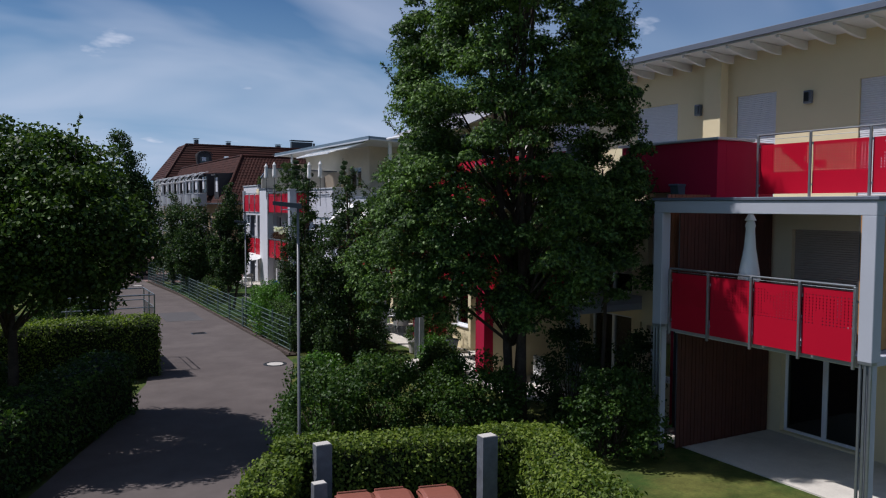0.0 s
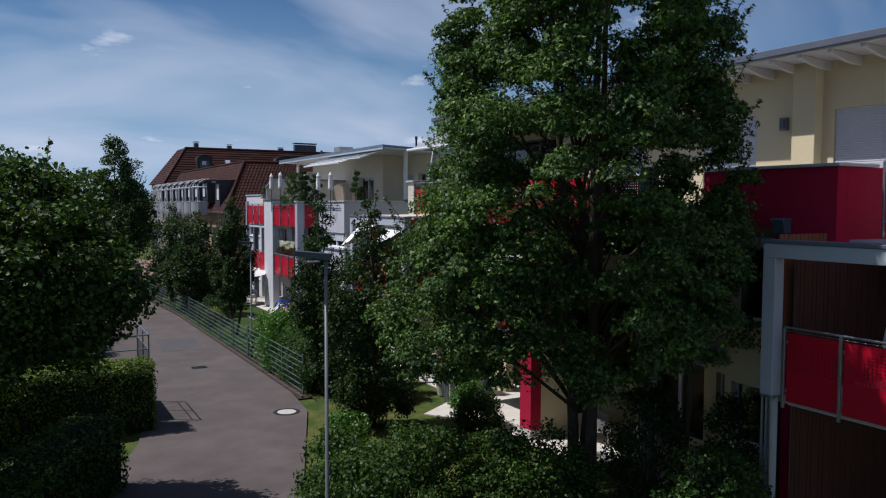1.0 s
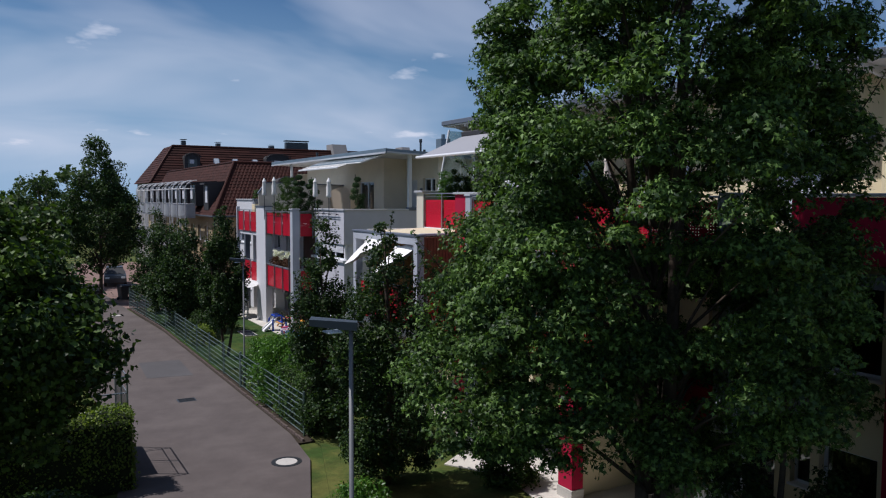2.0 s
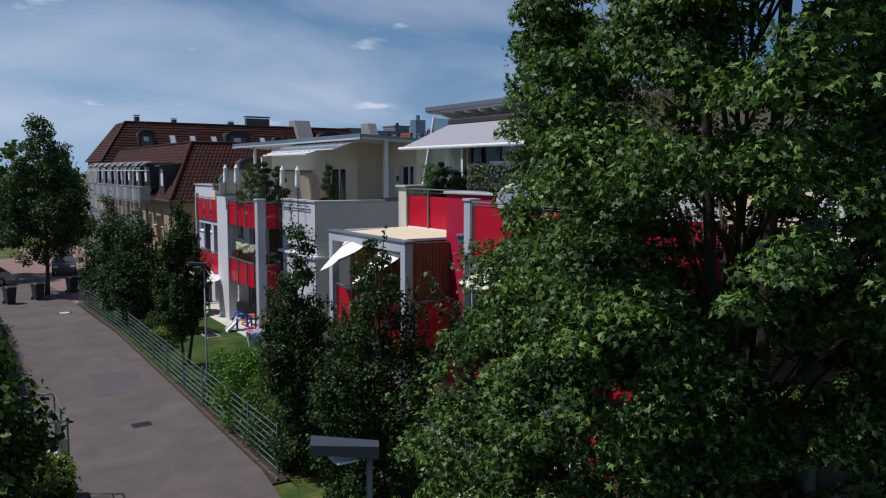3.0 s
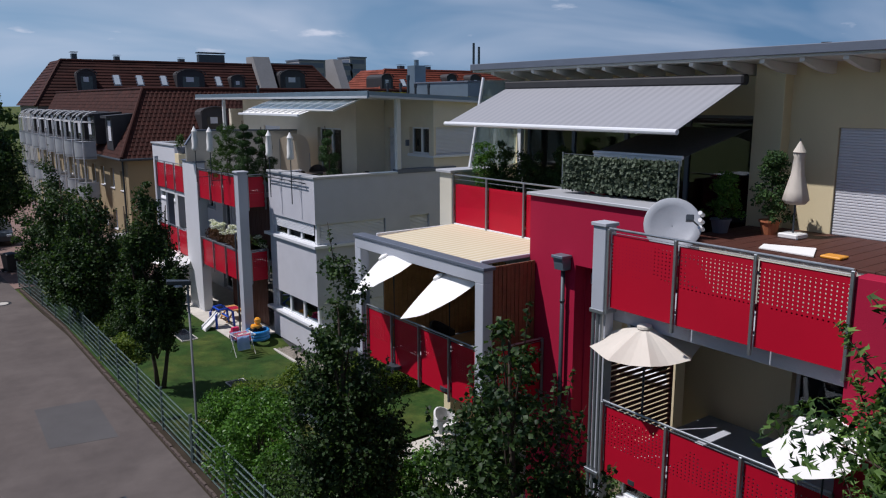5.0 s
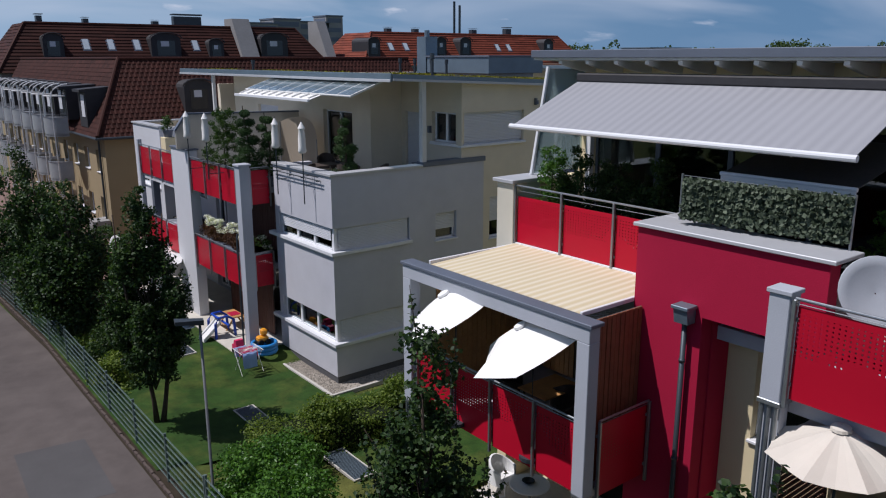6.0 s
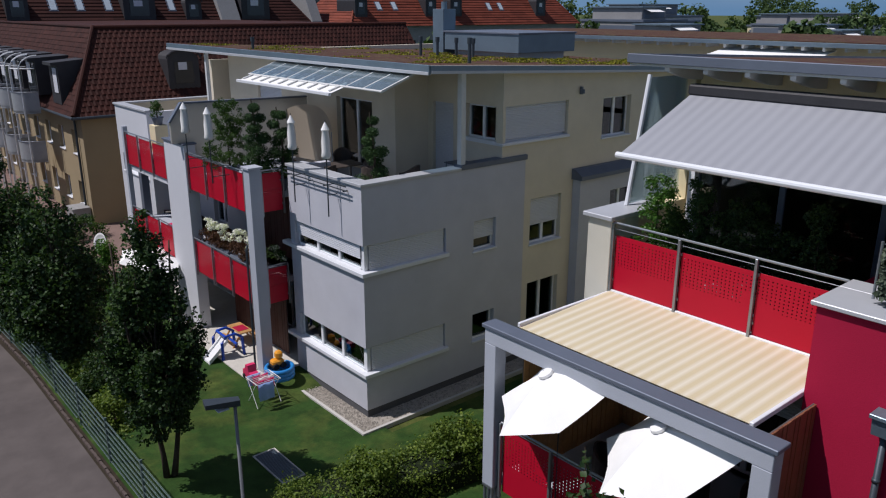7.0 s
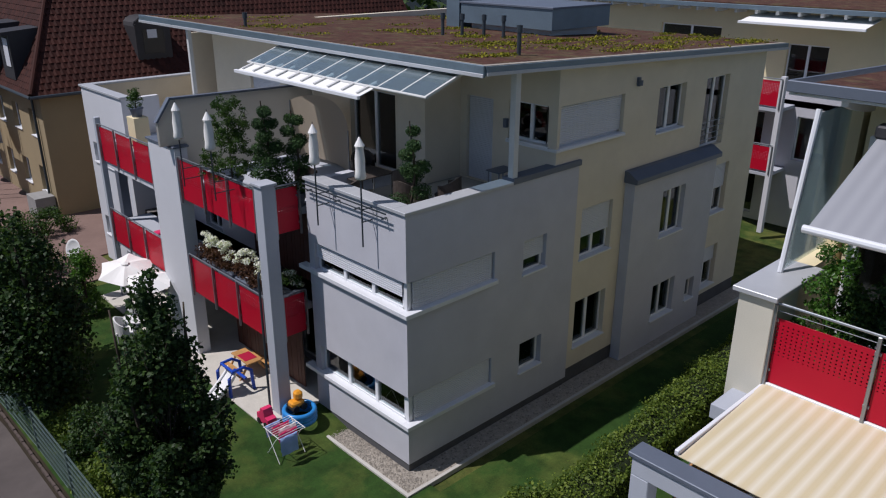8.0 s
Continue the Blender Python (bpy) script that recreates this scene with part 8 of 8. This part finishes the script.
washing(43.39, 13.38, 13.95, 0.62, "towel")
washing(43.62, 13.45, 14.1, 0.3, "pink")
washing(43.84, 13.6, 14.2, 0.34, "cloth")
washing(44.06, 13.5, 14.1, 0.3, "pink")
washing(44.25, 13.4, 13.9, 0.4, "towel")
rack.scale = (0.86, 0.86, 0.86)
rack.location = (13.9, 44.05, garden_z(13.9, 44.05))
for x, y, a in ((12.6, 40.75, 0), (13.1, 36.2, 0), (12.65, 47.1, 0)):
    t = thing("light_shaft", "steel grating over a cellar light shaft in the lawn", "grating", (0, 0, 0), "light shafts")
    part("rim", Shape().box((-0.53, -0.92, -0.05), (-0.47, 0.92, 0.03)).box((0.47, -0.92, -0.05), (0.53, 0.92, 0.03)).box((-0.47, -0.92, -0.05), (0.47, -0.87, 0.03)).box((-0.47, 0.87, -0.05), (0.47, 0.92, 0.03)), M["concrete"], t)
    part("grating", Shape().box((-0.47, -0.87, 0.0), (0.47, 0.87, 0.012)), M["zinc"], t, "blue-grey steel mesh")
    for k in range(28):
        part("bar", Shape().box((-0.46, -0.85 + k * 0.062, 0.012), (0.46, -0.83 + k * 0.062, 0.022), 0.002), M["darksteel"], t)
    t.matrix_basis = pose(x, y, garden_z(x, y) + 0.01, 0, 0, a) @ Matrix.Diagonal((0.62, 0.9, 1, 1))

# ---- garden of the red house ----
for i, (x, y, lab) in enumerate(((13.3, 26.0, "leafy plant in a pale stone pot"), (14.6, 25.4, "dark trough of plants on the terrace"))):
    pot_plant((x, y, 0.05), 0.28, 0.5, "shrub", 400 + i, lab, "concrete" if i == 0 else "darkcap", 24, 0.4, 0.5)
for x, y, a in ((14.6, 19.4, 40), (15.2, 18.2, 190)):
    armchair((x, y, 0.05), a, "plastic", "white plastic garden chair on the terrace", "garden chairs")

rt = thing("round_table", "round white garden table under the balcony", "table", (15.2, 31.7, 0.05))
part("tabletop", Shape().lathe([(0.01, 0.70), (0.46, 0.70), (0.47, 0.72), (0.46, 0.735), (0.01, 0.735)], (15.2, 31.7, 0.05), 28), M["plastic"], rt)
part("column", Shape().tube([(15.2, 31.7, 0.07), (15.2, 31.7, 0.76)], 0.035, 10), M["steel"], rt)
for k in range(3):
    a = k * 2.094
    part("leg", Shape().tube([(15.2, 31.7, 0.2), (15.2 + 0.36 * math.cos(a), 31.7 + 0.36 * math.sin(a), 0.07)], 0.02, 6), M["steel"], rt)
bowl = thing("bowl", "dark bowl on the white garden table", "bowl", (15.2, 31.75, 0.785))
part("bowl", Shape().lathe([(0.01, 0.0), (0.07, 0.0), (0.15, 0.07), (0.14, 0.075), (0.06, 0.02), (0.01, 0.02)], (15.2, 31.75, 0.785), 18), M["binblack"], bowl)
for x, y, a in ((15.0, 30.7, 170), (15.3, 32.7, 10), (14.3, 31.5, 80)):
    armchair((x, y, 0.05), a, "plastic", "white garden chair at the round table", "chairs round the garden table")

# ---- bin store by the lane ----
for x, y, h, w in ((4.35, 12.0, 1.62, 0.28), (7.05, 10.95, 1.66, 0.30), (4.0, 11.2, 1.25, 0.22)):
    t = thing("stone_post", "upright dark granite post with pale top at the bin store", "post", (x, y, 0), "granite posts")
    part("shaft", Shape().prism([(x - w / 2, y - w * 0.35), (x + w / 2, y - w * 0.38), (x + w * 0.48, y + w * 0.36), (x - w * 0.5, y + w * 0.34)], 2, -0.1, h), M["granite"], t)
    part("top", Shape().box((x - w * 0.48, y - w * 0.33, h), (x + w * 0.46, y + w * 0.33, h + 0.015), 0.004), M["concrete"], t)


def wheelie_bin(at, turn, body, lid, label):
    t = thing("wheelie_bin", label, "bin", (0, 0, 0), "wheelie bins")
    part("body", Shape().add([(-0.22, -0.25, 0.06), (0.22, -0.25, 0.06), (0.22, 0.22, 0.06), (-0.22, 0.22, 0.06), (-0.29, -0.34, 0.98), (0.29, -0.34, 0.98), (0.29, 0.30, 0.98), (-0.29, 0.30, 0.98)], [(3, 2, 1, 0), (0, 1, 5, 4), (1, 2, 6, 5), (2, 3, 7, 6), (3, 0, 4, 7), (4, 5, 6, 7)]), M[body], t)
    vs = []
    for i in range(5):
        f = i / 4
        z = 1.0 + 0.07 * math.sin(math.pi * f) ** 0.6
        for x in (-0.30, -0.24, 0.24, 0.30):
            vs.append((x, -0.37 + 0.72 * f, z + (0.03 if abs(x) < 0.3 else 0)))
    part("lid", Shape().add(vs, [(4 * i + j, 4 * i + j + 1, 4 * i + j + 5, 4 * i + j + 4) for i in range(4) for j in range(3)]).box((-0.31, -0.38, 0.96), (0.31, 0.34, 1.0)), M[lid], t)
    part("handle", Shape().tube([(-0.24, 0.34, 0.97), (-0.24, 0.43, 1.02), (0.24, 0.43, 1.02), (0.24, 0.34, 0.97)], 0.016, 6), M[body], t)
    for x in (-0.27, 0.27):
        part("wheel", Shape().tube([(x - 0.03, 0.24, 0.1), (x + 0.03, 0.24, 0.1)], 0.1, 14), M["tyre"], t)
    t.matrix_basis = pose(*at, 0, 0, turn)
    return t


for x, y in ((4.45, 10.75), (5.05, 10.6), (5.75, 10.35)):
    wheelie_bin((x, y, 0), -14, "binbrown", "binbrown", "brown plastic wheelie bin with closed lid")
for x, y in ((6.6, 63.2), (8.8, 65.2), (9.5, 65.2), (5.0, 62.4)):
    wheelie_bin((x, y, 0), 20, "binblack", "binblack", "black plastic wheelie bin at the junction")

# raised bed behind the hedge, fenced with steel rails
bed = thing("raised_bed", "raised grassy bed fenced with pale steel rails", "planter", (2.6, 29.0, 0))
part("wall", Shape().box((1.0, 27.7, 0), (4.1, 27.85, 1.15)).box((3.95, 27.85, 0), (4.1, 30.15, 1.15)).box((1.0, 30.15, 0), (4.1, 30.3, 1.15)), M["concrete"], bed)
part("soil", Shape().box((1.0, 27.85, 0), (3.95, 30.15, 1.08)), M["soil"], bed)
rng = np.random.default_rng(420)
n = 2600
P = np.stack([rng.uniform(1.0, 3.92, n), rng.uniform(27.88, 30.1, n), 1.1 + 0.32 * rng.uniform(0, 1, n) ** 2], 1)
tagged(part("grass", leaf_mesh("grass", P, 0.12, M["shrub"], rng, np.tile([0, 0, 0.3], (n, 1)), 0.7, 0.3), None, bed), kind="stuff")
path = [(1.0, 27.75), (4.03, 27.75), (4.03, 30.2), (1.0, 30.2)]
for x, y in ((1.4, 27.75), (2.7, 27.75), (4.03, 27.75), (4.03, 28.95), (4.03, 30.2), (2.7, 30.2), (1.4, 30.2)):
    part("post", Shape().tube([(x, y, 1.12), (x, y, 2.6)], 0.024, 8), M["steel"], bed)
for z, r in ((2.6, 0.026), (2.17, 0.02)):
    part("rail", Shape().tube([(x, y, z) for x, y in path], r, 8), M["steel"], bed)
for k in range(11):
    y = 27.95 + 0.2 * k
    if abs(y - 28.95) > 0.05:
        part("baluster", Shape().tube([(4.03, y, 1.14), (4.03, y, 2.17)], 0.009, 6), M["steel"], bed)


def parked_car(at, turn, paint, label):
    """A small hatchback: moulded body, glazed cabin, wheels, lamps."""
    t = thing("car", label, "car", (0, 0, 0), "parked cars")
    side = [(-2.0, 0.35), (-2.05, 0.7), (-1.95, 0.92), (-1.0, 0.98), (1.85, 0.98), (2.0, 0.75), (2.02, 0.35)]
    part("body", Shape().prism(side, 1, -0.82, 0.82), M[paint], t)
    vs = []
    for x, z, w in ((-1.1, 0.98, 0.78), (-0.45, 1.45, 0.62), (1.2, 1.45, 0.62), (1.8, 0.98, 0.76)):
        vs += [(x, -w, z), (x, w, z)]
    part("cabin", Shape().add(vs, [(0, 2, 3, 1), (4, 6, 7, 5), (0, 6, 4, 2), (1, 3, 5, 7)]), M["binblack"], t, "dark glazing")
    part("roof", Shape().box((-0.47, -0.63, 1.43), (1.22, 0.63, 1.49), 0.03), M[paint], t)
    for x in (-1.3, 1.25):
        for y in (-0.76, 0.76):
            w = part("wheel", Shape().tube([(x, y - 0.1, 0.31), (x, y + 0.1, 0.31)], 0.31, 18), M["tyre"], t)
            part("rim", Shape().tube([(x, y - 0.105, 0.31), (x, y + 0.105, 0.31)], 0.19, 14), M["steel"], w)
    for y in (-0.6, 0.6):
        part("headlight", Shape().box((-2.06, y - 0.16, 0.66), (-1.98, y + 0.16, 0.82), 0.03), M["frosted"], t)
    t.matrix_basis = pose(*at, 0, 0, turn)


parked_car((3.6, 71.5, 0), 8, "carpaint", "small silver hatchback parked at the junction")
parked_car((9.6, 76.0, 0), 84, "darksteel", "dark hatchback parked beside the old house")
